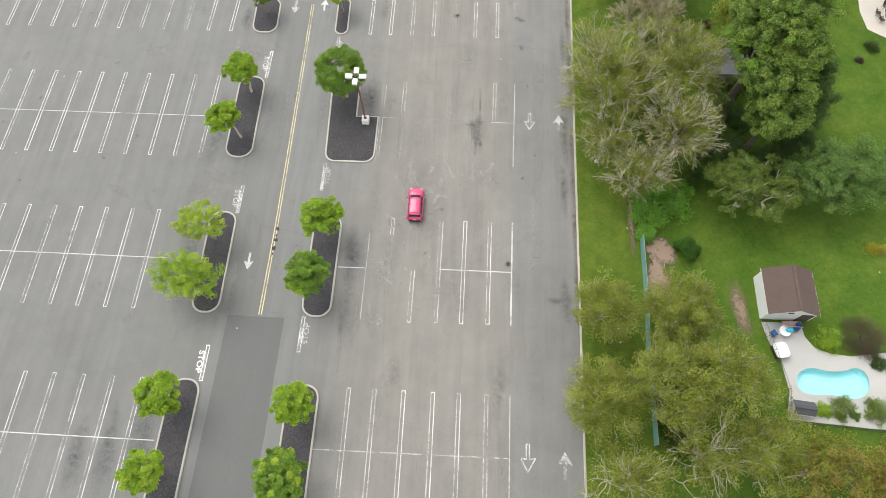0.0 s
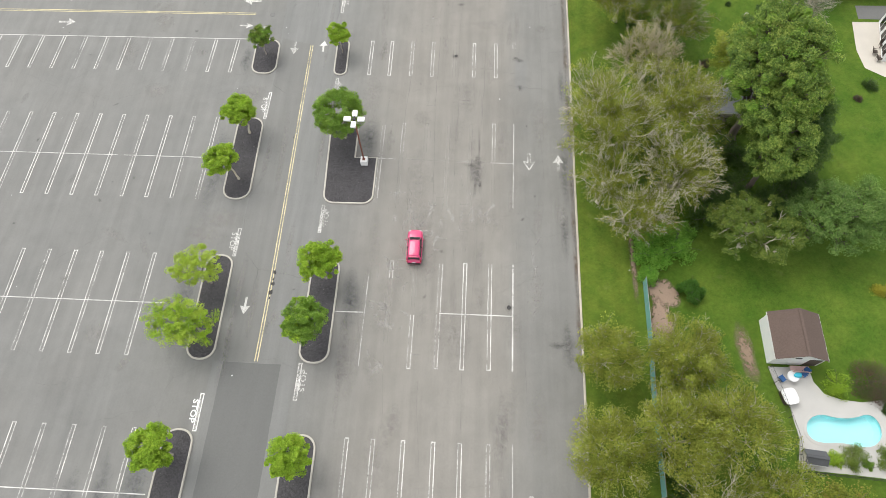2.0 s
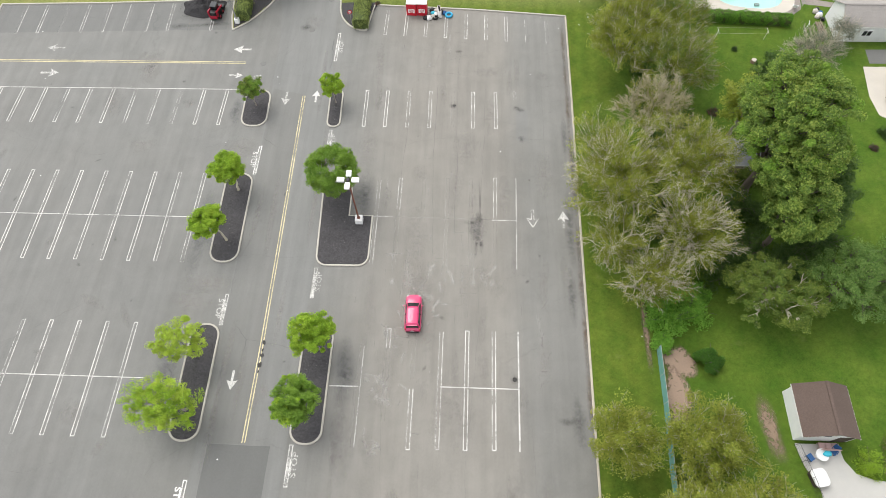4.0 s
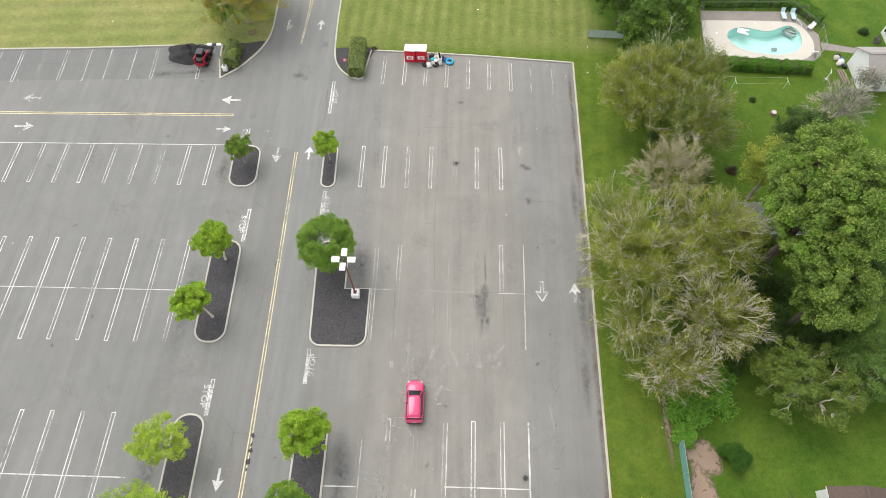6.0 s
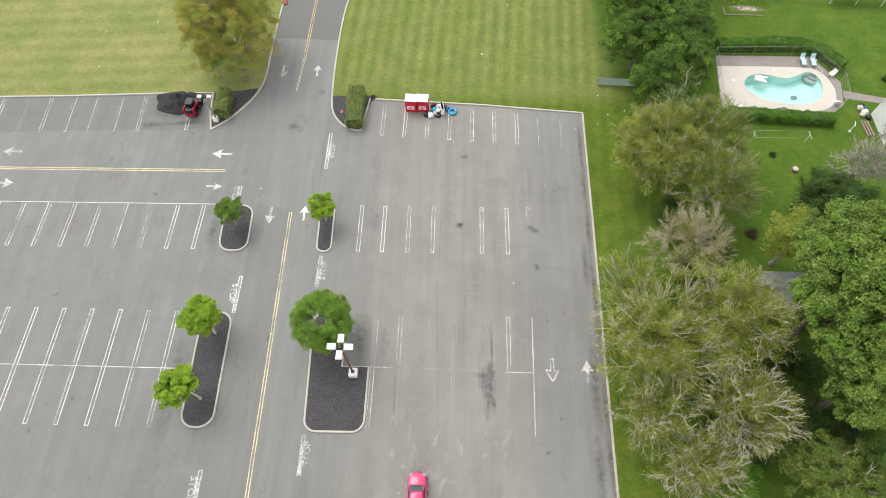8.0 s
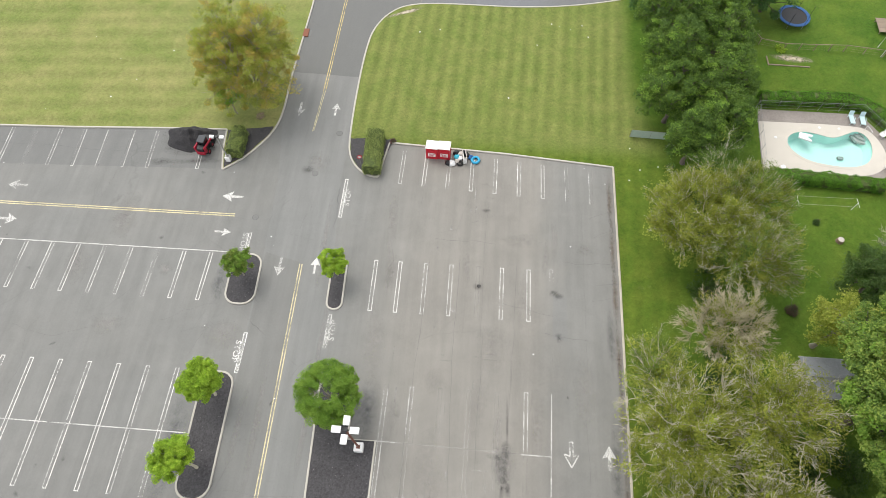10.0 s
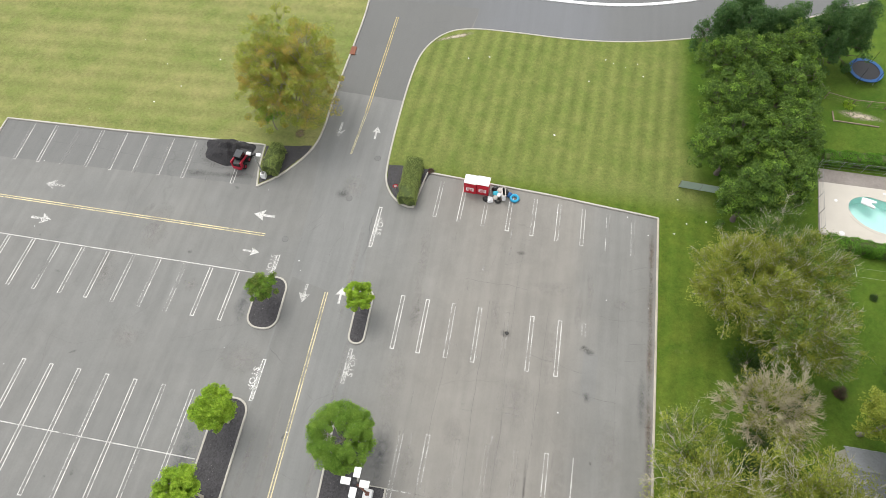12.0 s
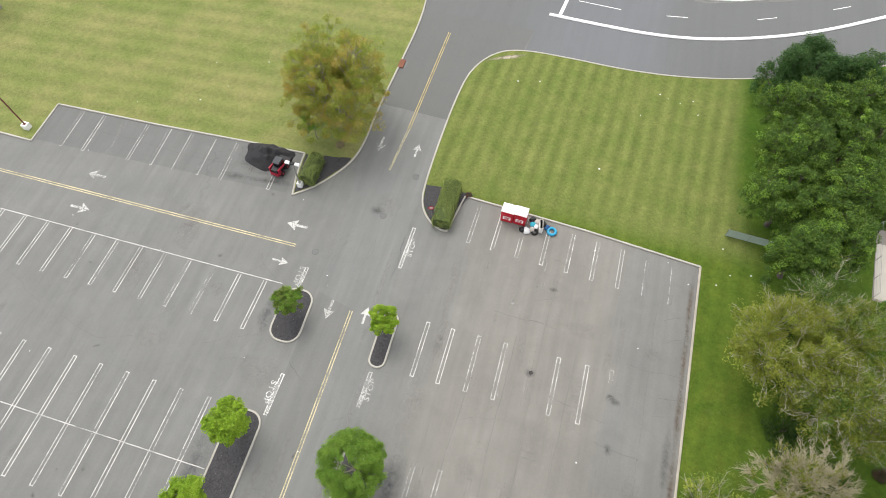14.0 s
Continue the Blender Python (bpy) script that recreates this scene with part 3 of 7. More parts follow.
# yellow centre lines
for o in (-0.14, 0.14):
    strip([(-15.85 + o, 64.3), (-15.4 + o, 41.8), (-15.2 + o, 29.6)], 0.11, OLD_YELLOW)
    strip([(-15.2 + o, 29.6), (-15.2 + o, 19.4)], 0.11, OLD_YELLOW)
    strip([(-17.5 + o, 108.4), (-17.65 + o, 90.0)], 0.09, YELLOW_LINE)
    strip([(-17.65 + o * 0.8, 90.0), (-17.95 + o * 0.5, 83.2)], 0.08, OLD_YELLOW)
    strip([(-24.9, 70.15 + o), (-75, 69.95 + o)], 0.12, OLD_YELLOW)
# street
bar = smooth_line([(-4.6, 115.85), (2, 115.6), (10, 115.5), (17, 116.4), (25, 118.9), (33, 122.5), (41.7, 128.0), (60, 140)])
tagged(kerb("street_divider", fine_line(bar), width=0.55, high=0.12, material=FRESH_WHITE), "long white raised divider curving along the street", "divider", kind="structure")
for pts, w in (([(-3.1, 116.1), (-2.3, 123)], 0.5), ([(-1.0, 119.85), (5.2, 119.6)], 0.14), ([(11.7, 120.0), (14.7, 120.45)], 0.14), ([(24.2, 122.6), (26.9, 123.8)], 0.14), ([(34.5, 127.6), (37.0, 129.0)], 0.14)):
    strip(pts, w, FRESH_WHITE)

ARROW = [(-0.16, -1.3), (0.16, -1.3), (0.16, 0.15), (0.75, 0.0), (0.0, 1.3), (-0.75, 0.0), (-0.16, 0.15)]


def arrow(x, y, turn, material, size=1.0, outline=False):
    c, s = math.cos(radians(turn)), math.sin(radians(turn))
    pts = [(x + size * (c * a - s * b), y + size * (s * a + c * b)) for a, b in ARROW]
    if outline:
        v, f = [], []
        for i, p in enumerate(pts):
            a, b = Vector(p), Vector(pts[(i + 1) % len(pts)])
            side = Vector((a.y - b.y, b.x - a.x)).normalized() * 0.06
            f.append(tuple(range(len(v), len(v) + 4)))
            v += [(q.x, q.y, ZP) for q in (a - side, b - side, b + side, a + side)]
        sheet("painted_arrow", [pts], ZP - 0.003, GHOST_LINE, lot)
        return link("painted_arrow", v, f, material, lot)
    return sheet("painted_arrow", [pts], ZP, material, lot)


for x, y, turn, m, size, hollow in ((-17.6, 25.6, 180, WHITE_LINE, 1.0, False), (14.0, 45.9, 180, WHITE_LINE, 1.15, True), (17.6, 45.8, 0, WHITE_LINE, 1.15, False), (13.7, 6.2, 180, WHITE_LINE, 1.25, True), (17.3, 5.7, 0, FADED_LINE, 1.25, False), (-20.3, 86.8, 180, WHITE_LINE, 1.15, False), (-15.6, 87.0, 0, WHITE_LINE, 1.0, False), (-25.8, 72.7, 90, WHITE_LINE, 1.25, False), (-25.8, 67.8, -90, WHITE_LINE, 0.95, False), (-52.7, 72.6, 90, FADED_LINE, 1.2, False), (-52.0, 67.8, -90, WHITE_LINE, 1.25, False), (-18.2, 63.8, 180, FADED_LINE, 1.1, False), (-14.2, 64.2, 0, WHITE_LINE, 1.0, False)):
    arrow(x, y, turn, m, size * 0.79, hollow)


def word_mesh(text, size):
    cu = bpy.data.curves.new("word", "FONT")
    cu.body, cu.size, cu.align_x, cu.align_y = text, size, "CENTER", "CENTER"
    cu.resolution_u, cu.offset = 3, 0.035
    ob = bpy.data.objects.new("word", cu)
    me = bpy.data.meshes.new_from_object(ob)
    bpy.data.objects.remove(ob)
    return me


STOP_WORD = word_mesh("STOP", 1.5)


def stop_mark(x, y, side, material, long=4.2, gap=0.55):
    """A hollow stop bar, half filled, and its word in blocks of paint; side 1: for those who come from the east."""
    hairpin(x, y + long / 2, x, y - long / 2, material, 0.42, 0.11)
    strip([(x, y - long * 0.46), (x, y + long * 0.3)], 0.24, FADED_LINE, "stop_bar", ZP + 0.002)
    me = STOP_WORD.copy()
    me.materials.clear()
    me.materials.append(material if material is BLOCK_PAINT else FADED_LINE)
    ob = new("stop_word", me)
    ob.parent = lot
    ob.matrix_basis = pose(x + side * gap, y + 0.1, ZP, 0, 0, 90 * side) @ Matrix.Diagonal((0.66, 0.54, 1, 1))
    return ob


for x, y, side, m, ln in ((-12.45, 73.4, 1, WHITE_LINE, 5.5), (-11.5, 56.6, 1, FADED_LINE, 3.8), (-10.65, 36.9, 1, FADED_LINE, 3.8), (-10.4, 17.45, 1, WHITE_LINE, 3.95), (-20.15, 53.6, -1, BLOCK_PAINT, 4.4), (-20.1, 33.4, -1, WHITE_LINE, 3.7), (-20.1, 13.9, -1, BLOCK_PAINT, 3.85), (-22.5, 66.6, -1, WHITE_LINE, 2.6)):
    stop_mark(x, y, side, m, ln)


def stain_or_shade(x, y, rx, ry, material, turn=0.0, z=0.016):
    """A blotch, for dirt and painted tree shade alike: a fan whose rim fades out."""
    rings, sides = 4, 20
    verts, faces, rim = [(0, 0, 0)], [], [1.0]
    for k in range(1, rings + 1):
        for i in range(sides):
            a = 2 * math.pi * i / sides
            w = 1 + 0.35 * noise.noise((math.cos(a) * 1.3 + x, math.sin(a) * 1.3 + y, 2))
            verts.append((rx * w * k / rings * math.cos(a), ry * w * k / rings * math.sin(a), 0))
            rim.append(1 - k / rings)
    for i in range(sides):
        j = (i + 1) % sides
        faces.append((0, 1 + i, 1 + j))
        for k in range(rings - 1):
            a = 1 + k * sides
            faces.append((a + i, a + sides + i, a + sides + j, a + j))
    ob = link("stain_or_shade", verts, faces, material, lot)
    at = ob.data.attributes.new("rim", "FLOAT", "POINT")
    at.data.foreach_set("value", rim)
    ob.matrix_basis = pose(x, y, z, 0, 0, turn)
    return ob


OIL_AND_TAR = ((7.55, 43.6, 0.30, 3.2, TAR_FILM, -5), (7.9, 42.6, 0.35, 1.8, TAR_FILM, 6), (7.0, 45.1, 1.5, 0.32, TAR_FILM, -8), (7.75, 45.6, 0.5, 1.3, TAR_FILM, 4), (7.8, 48.2, 0.16, 3.4, STAIN, 2), (7.3, 44.2, 1.0, 2.2, SOFT_STAIN_AND_SHADE, 0), (4.2, 63.0, 0.7, 0.6, STAIN, 0), (12.4, 62.7, 0.5, 0.4, TAR_FILM, 20), (4.7, 72.8, 0.7, 0.35, STAIN, 0), (11.6, 26.6, 0.5, 0.6, STAIN, 0), (16.8, 22.5, 1.3, 0.5, STAIN, 0), (-14.2, 24.5, 0.7, 1.3, PALE_STAIN, 0), (0.6, 37.5, 2.4, 2.6, PALE_STAIN, 0))
BLEACHED_BAYS = ((-2.2, 24.5, 1.4, 1.6, PALE_STAIN, 0), (-3.0, 19.2, 0.8, 2.2, PALE_STAIN, 10), (1.5, 36.0, 1.2, 3.8, PALE_STAIN, 0), (-4.0, 34.5, 0.8, 4.5, PALE_STAIN, 4), (-1.5, 28.0, 1.5, 3.5, PALE_STAIN, 0), (13.0, 62.4, 0.6, 0.45, TAR_FILM, 0), (14.6, 28.6, 1.0, 3.6, PALE_STAIN, 0), (13.0, 57.6, 0.5, 0.6, SOFT_STAIN_AND_SHADE, 10), (16.0, 68.3, 1.0, 0.7, PALE_STAIN, 0), (-16.4, 78.5, 1.6, 2.2, PALE_STAIN, 0), (-17.5, 77.2, 1.0, 0.7, STAIN, 0), (-34.0, 80.0, 3.2, 2.0, STAIN, 0), (-31.6, 77.6, 3.6, 0.5, STAIN, 4))
BLEACHED_DRIVE = ((-36.2, 77.2, 2.0, 0.6, STAIN, 0), (-22.5, 36.5, 3.5, 1.6, PALE_STAIN, 0), (-24.0, 34.2, 3.0, 2.0, PALE_STAIN, 0), (-22.6, 55.5, 2.5, 2.0, PALE_STAIN, 0), (9.0, 69.0, 2.5, 1.0, PALE_STAIN, 0), (-34.8, 41.8, 0.25, 0.3, STAIN, 0), (-37.3, 41.0, 0.2, 0.25, STAIN, 0), (15.5, 52.0, 1.5, 4.0, PALE_STAIN, 0), (6.0, 56.0, 1.8, 3.0, PALE_STAIN, 0), (0.5, 43.0, 1.6, 5.0, PALE_STAIN, 0), (14.5, 14.0, 1.2, 4.0, PALE_STAIN, 0))
# soft dark blotches beside the islands: tree shade painted on the bays
for x, y, rx, ry in ((-24.7, 43.5, 1.5, 6.5), (-24.6, 25.5, 1.6, 6.0), (-24.8, 6.0, 1.7, 6.0), (-28.0, 5.0, 1.2, 5.0), (-6.2, 48.8, 1.4, 3.6), (-24.5, 61.5, 1.0, 3.0), (-31.0, 4.0, 1.2, 4.0), (-6.0, 26.5, 1.2, 4.5)):
    stain_or_shade(x, y, rx, ry, BAY_SHADE, 0, 0.0125)
for args in OIL_AND_TAR + BLEACHED_BAYS + BLEACHED_DRIVE:
    stain_or_shade(*args)
# the boundary trees' shade along the east kerb, painted as long grey blotches
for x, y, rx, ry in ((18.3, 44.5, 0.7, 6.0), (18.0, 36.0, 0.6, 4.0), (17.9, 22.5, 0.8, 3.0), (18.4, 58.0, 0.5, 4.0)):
    stain_or_shade(x, y, rx, ry, SOFT_STAIN_AND_SHADE)
for k in range(9):
    stain_or_shade(19.1, 24 + 6.2 * k + 2 * dice.random(), 0.38, 3.0 + 2 * dice.random(), RUST_STAIN)
for k in range(22):
    stain_or_shade(dice.uniform(-60, 18), dice.uniform(0, 79), dice.uniform(0.1, 0.3), dice.uniform(0.15, 0.5), STAIN, dice.uniform(0, 180), 0.018)
for k in range(46):
    stain_or_shade(dice.uniform(-7, 18), dice.uniform(2, 76), dice.uniform(0.3, 1.4), dice.uniform(1.0, 4.5), PALE_STAIN, dice.uniform(-6, 6), 0.019)
for k in range(18):
    stain_or_shade(dice.uniform(-55, -24), dice.uniform(2, 76), dice.uniform(0.4, 2.2), dice.uniform(0.6, 3.0), PALE_STAIN, dice.uniform(-30, 30), 0.019)
for k in range(10):
    stain_or_shade(dice.choice((-18.6, -16.9, -13.8, -12.2)) + dice.uniform(-0.2, 0.2), dice.uniform(20, 80), dice.uniform(0.3, 0.7), dice.uniform(3, 8), PALE_STAIN, dice.uniform(-2, 2), 0.019)
for x, y, r0, r1, turn in ((-15.0, 29.75, 0.20, 0.34, 20), (-15.0, 28.9, 0.10, 0.25, -15), (-14.98, 28.35, 0.26, 0.30, 40), (-15.03, 27.3, 0.30, 0.36, 0), (-15.06, 26.6, 0.08, 0.2, 0), (-22.6, 41.3, 0.12, 0.12, 0), (11.55, 26.6, 0.22, 0.28, 0), (4.3, 63.0, 0.25, 0.2, 0)):
    stain_or_shade(x, y, r0, r1, TAR_SPOT, turn, 0.0185)
stain_or_shade(-14.9, 23.4, 0.5, 1.1, PALE_STAIN, 5, 0.0185)
# remnants of older paint, scuffed to short bars along and across the bays
for k in range(90):
    x, y = dice.gauss(2.0, 4.6), dice.choice((dice.uniform(20, 76), dice.gauss(37, 4.0)))
    if not -6.5 < x < 18:
        continue
    run, wide = dice.uniform(0.25, 1.7), dice.choice((0.07, 0.09, 0.14, 0.2))
    dx, dy = (0.02 * run, run) if dice.random() < 0.65 else (run, 0.0)
    strip([(x, y), (x + dx, y + dy)], wide, REMNANT, "paint_remnant", 0.0135)


def scuff(x, y, reach, turn, bend, wide):
    """A pale curved rub mark left by tyres and ploughs."""
    pts, a = [Vector((x, y))], radians(turn)
    for _ in range(9):
        a += bend / 9
        pts.append(pts[-1] + Vector((math.cos(a), math.sin(a))) * reach / 9)
    v, f = ribbon(pts, wide, 0.0145)
    return link("scuff", v, f, SCUFF, lot)


for cx, cy, sx, sy, count in ((0.8, 36.6, 2.2, 3.0, 26), (-1.2, 30.0, 1.8, 2.2, 16), (-2.3, 24.6, 1.2, 1.6, 14), (0.6, 33.0, 1.2, 2.5, 10), (14.6, 29.0, 0.6, 3.0, 8), (8.0, 37.6, 2.6, 0.8, 9), (-2.6, 19.6, 0.8, 1.6, 8)):
    for k in range(count):
        scuff(dice.gauss(cx, sx * 0.6), dice.gauss(cy, sy * 0.6), dice.uniform(0.4, 2.0), dice.choice((90, 90, 90, 90, 0, 60, 120)) + dice.uniform(-7, 7), dice.choice((0.05, -0.1, 0.2, 0.9, -0.8)), dice.choice((0.1, 0.14, 0.2, 0.34, 0.5)))


def crack(x0, y0, turn, length, wide=0.015, bend=0.5):
    pts, a = [Vector((x0, y0))], radians(turn)
    r = random.Random(int(x0 * 13 + y0 * 7))
    k = max(3, int(length / 0.45))
    for _ in range(k):
        a += r.uniform(-bend, bend)
        a += (radians(turn) - a) * 0.3
        pts.append(pts[-1] + Vector((math.cos(a), math.sin(a))) * length / k)
    v, f = ribbon(pts, wide, 0.0165)
    return v, f


cv, cf = [], []
CRACKS_NORTH = [(-27.3, 75.5, -80, 9), (-41, 76, -100, 7), (-33.5, 73, -50, 4), (-31, 74, -130, 4), (-31.5, 71.5, -60, 3), (-24.2, 65.5, -60, 8), (-21.5, 57, 185, 6), (-24, 57.4, 250, 5), (7.8, 57, -90, 11, 0.013, 0.11), (7.9, 39, -92, 26, 0.013, 0.11), (-13.4, 45, 175, 6), (-19.5, 44.3, 5, 3), (-12.0, 40.2, 178, 8), (-19.5, 20.3, 5, 2.6), (-18.6, 19.2, 1, 6)]
CRACKS_DRIVE = [(2.1, 18, -90, 14, 0.013, 0.11), (13.5, 74, 60, 2.5), (16.5, 62, 5, 3), (16.2, 35.5, 2, 3.2), (17.1, 70.0, 40, 3.0), (-46, 55.0, 8, 9), (-55, 67, -95, 12), (-43, 56, -100, 8), (-30, 56.5, 5, 6), (-19.2, 8.8, -15, 2), (-7, 18.5, 60, 3), (-5, 21, 80, 7), (-38, 16, 20, 5), (-28, 36, 70, 6), (-16.3, 73.5, -95, 5)]
CRACKS_BAYS = [(-18.9, 75.0, -100, 6), (-48, 33, -80, 6), (-58, 79.0, 0, 24, 0.03, 0.12), (-36, 78.6, -4, 4, 0.03, 0.15), (3.0, 71, 10, 3), (9.5, 38.2, 0, 4.0), (13.0, 23.0, -88, 9, 0.013, 0.11), (-2.0, 30.5, -89, 16, 0.013, 0.11), (4.9, 74.0, -90, 22, 0.012, 0.10), (15.8, 73.0, -91, 30, 0.012, 0.10), (-1.4, 66.0, -91, 26, 0.02, 0.10), (2.0, 66.5, -91, 27, 0.022, 0.10), (5.0, 57.5, -89, 14, 0.022, 0.10), (8.4, 66.0, -92, 14, 0.02, 0.12), (-1.0, 68.6, 3, 7, 0.022, 0.25), (6.5, 61.2, -4, 6, 0.022, 0.3), (13.5, 66.6, 4, 5.5, 0.025, 0.3), (11.5, 58.0, -3, 4.5, 0.025, 0.3), (17.0, 64.0, 10, 2.6, 0.03, 0.4), (16.6, 72.4, 35, 3.0, 0.025, 0.5)]
for args in CRACKS_NORTH + CRACKS_DRIVE + CRACKS_BAYS:
    v, f = crack(*args)
    cf += [tuple(i + len(cv) for i in q) for q in f]
    cv += v
tagged(link("crack", cv, cf, TAR), "dark cracks running through the old asphalt", "crack", kind="stuff")

# ---- planting islands ----


def chips(outline, count, seed, material, parent, name="chip_scatter", size=(0.03, 0.09), z=0.13):
    """Loose chips strewn over a bed, as one piece."""
    r = np.random.default_rng(seed)
    poly = np.array(outline)
    lo, hi = poly.min(0), poly.max(0)
    p = r.uniform(lo, hi, (count * 3, 2))
    inside = np.zeros(len(p), bool)
    j = len(poly) - 1
    for i in range(len(poly)):
        a, b = poly[i], poly[j]
        hit = ((a[1] > p[:, 1]) != (b[1] > p[:, 1])) & (p[:, 0] < (b[0] - a[0]) * (p[:, 1] - a[1]) / (b[1] - a[1] + 1e-12) + a[0])
        inside ^= hit
        j = i
    p = p[inside][:count]
    pos = np.c_[p, np.full(len(p), z) + r.uniform(0, 0.02, len(p))]
    nrm = np.c_[r.normal(0, 0.5, (len(p), 2)), np.ones(len(p))]
    v, f = leaf_quads(pos, nrm, r.uniform(*size, len(p)), r, 0.5)
    return tagged(array_mesh(name, v, f, material, parent), kind="stuff")


def leaf_quads(pos, nrm, size, r, slim=0.6):
    """One small pointed leaf at each place."""
    n = nrm / (np.linalg.norm(nrm, axis=1, keepdims=True) + 1e-9)
    a = np.cross(n, r.normal(size=n.shape))
    a /= np.linalg.norm(a, axis=1, keepdims=True) + 1e-9
    b = np.cross(n, a)
    s = np.asarray(size)[:, None] / 2
    droop = n * s * 0.35
    quad = np.stack([pos - a * s - droop, pos + b * s * slim + a * s * 0.15, pos + a * s - droop, pos - b * s * slim + a * s * 0.15], 1)
    verts = quad.reshape(-1, 3)
    return verts, np.arange(len(verts)).reshape(-1, 4)


def array_mesh(name, verts, faces, material, parent=None, smooth=False):
    me = bpy.data.meshes.new(name)
    k = faces.shape[1]
    me.vertices.add(len(verts))
    me.vertices.foreach_set("co", np.ascontiguousarray(verts, np.float32).ravel())
    me.loops.add(faces.size)
    me.loops.foreach_set("vertex_index", np.ascontiguousarray(faces, np.int32).ravel())
    me.polygons.add(len(faces))
    me.polygons.foreach_set("loop_start", np.arange(0, faces.size, k, dtype=np.int32))
    me.polygons.foreach_set("use_smooth", np.full(len(faces), smooth))
    me.materials.append(material)
    me.update(calc_edges=True)
    ob = new(name, me)
    ob.parent = parent
    return ob


def island(outline, label, seed):
    cx = sum(p[0] for p in outline) / len(outline)
    cy = sum(p[1] for p in outline) / len(outline)
    local = [(x - cx, y - cy) for x, y in outline]
    top = thing("planting_island", cx, cy, 0, 0, label, "planter", "planting islands of the car park")
    kerb("kerb", local, top, True, 0.2, 0.15)
    sheet("mulch", [local], 0.11, MULCH, top, "black mulch")
    area = (max(p[0] for p in local) - min(p[0] for p in local)) * (max(p[1] for p in local) - min(p[1] for p in local))
    chips(local, int(area * 55), seed, CHIP, top)
    chips(local, int(area * 1.6), seed + 50, PEBBLE, top, "pale_scatter", (0.04, 0.10))
    return top


def oblong(x0, x1, y0, y1, r, skew=0.0):
    return round_corners([(x0 + skew, y0), (x1 + skew, y0), (x1 - skew, y1), (x0 - skew, y1)], r)


BED = "black mulch planting island with a pale concrete kerb"
island(oblong(-23.55, -20.25, 59.0, 65.1, 1.35, 0.12), "small " + BED, 1)
island(oblong(-23.3, -20.05, 39.2, 51.4, 1.4, 0.15), BED + " and two trees", 2)
island(oblong(-22.95, -19.95, 19.4, 31.6, 1.35, 0.1), BED + " and two trees", 3)
island(oblong(-23.05, -20.05, -0.6, 12.1, 1.35, 0.0), BED + " and two trees", 4)
island(oblong(-12.2, -10.55, 59.1, 65.3, 0.78, 0.1), "narrow " + BED, 5)
island(round_corners([(-10.75, 39.1), (-4.85, 39.15), (-4.9, 45.75), (-7.65, 45.7), (-7.75, 51.6), (-11.3, 51.6)], [1.2, 1.2, 0.0, 0.0, 1.2, 1.2]), "broad mulch island with a notched concrete kerb and a lamp", 6)
island(oblong(-10.75, -7.65, 19.5, 31.7, 1.35, 0.05), BED + " and two trees", 7)
island(oblong(-10.75, -7.6, -0.6, 12.1, 1.35, 0.05), BED + " and two trees", 8)


def corner_bed(outline, label, seed):
    cx = sum(p[0] for p in outline) / len(outline)
    cy = sum(p[1] for p in outline) / len(outline)
    local = [(x - cx, y - cy) for x, y in outline]
    top = thing("mulch_bed", cx, cy, GZ, 0, label, "planting bed", "", "")
    part("mulch", prism(fresh(), wavy(local, 0.08, 0.4), -0.05, 0.03), MULCH, top)
    chips(local, 700, seed, CHIP, top, z=0.05)
    chips(local, 30, seed + 9, PEBBLE, top, "pale_scatter", (0.04, 0.1), 0.05)


corner_bed([(-28.5, 79.9), (-27.95, 76.85), (-25.8, 78.75), (-23.4, 82.4), (-23.1, 83.6), (-24.6, 83.3), (-28.8, 82.6)], "black mulch bed at the corner of the drive", 21)
corner_bed([(-7.6, 81.9), (-8.35, 79.6), (-8.85, 76.95), (-9.5, 76.85), (-11.2, 77.8), (-12.5, 79.7), (-12.9, 82.3), (-10, 82.5), (-7.0, 82.4)], "black mulch bed round a clipped hedge", 22)

# ---- trees ----


def clusters(p, k, r):
    """k-means over places: the group of each."""
    c = p[r.choice(len(p), min(k, len(p)), replace=False)]
    for _ in range(6):
        g = np.argmin(((p[:, None] - c[None]) ** 2).sum(2), 1)
        c = np.array([p[g == i].mean(0) if (g == i).any() else c[i] for i in range(len(c))])
    return g


def tube_mesh(paths, radii, sides):
    """Tapered tubes: paths (n, k, 3), radii (n, k)."""
    d = paths[:, -1] - paths[:, 0]
    d /= np.linalg.norm(d, axis=1, keepdims=True) + 1e-9
    u = np.cross(d, np.array([0.31, 0.87, 0.13]))
    u /= np.linalg.norm(u, axis=1, keepdims=True) + 1e-9
    w = np.cross(d, u)
    a = np.arange(sides) * 2 * np.pi / sides
    ring = u[:, None, None, :] * np.cos(a)[None, None, :, None] + w[:, None, None, :] * np.sin(a)[None, None, :, None]
    v = paths[:, :, None, :] + ring * radii[:, :, None, None]
    n, k = paths.shape[:2]
    i = np.arange(n)[:, None, None] * k * sides + np.arange(k - 1)[None, :, None] * sides
    s = np.arange(sides)[None, None, :]
    t = (s + 1) % sides
    f = np.stack([i + s, i + t, i + sides + t, i + sides + s], -1).reshape(-1, 4)
    return v.reshape(-1, 3), f


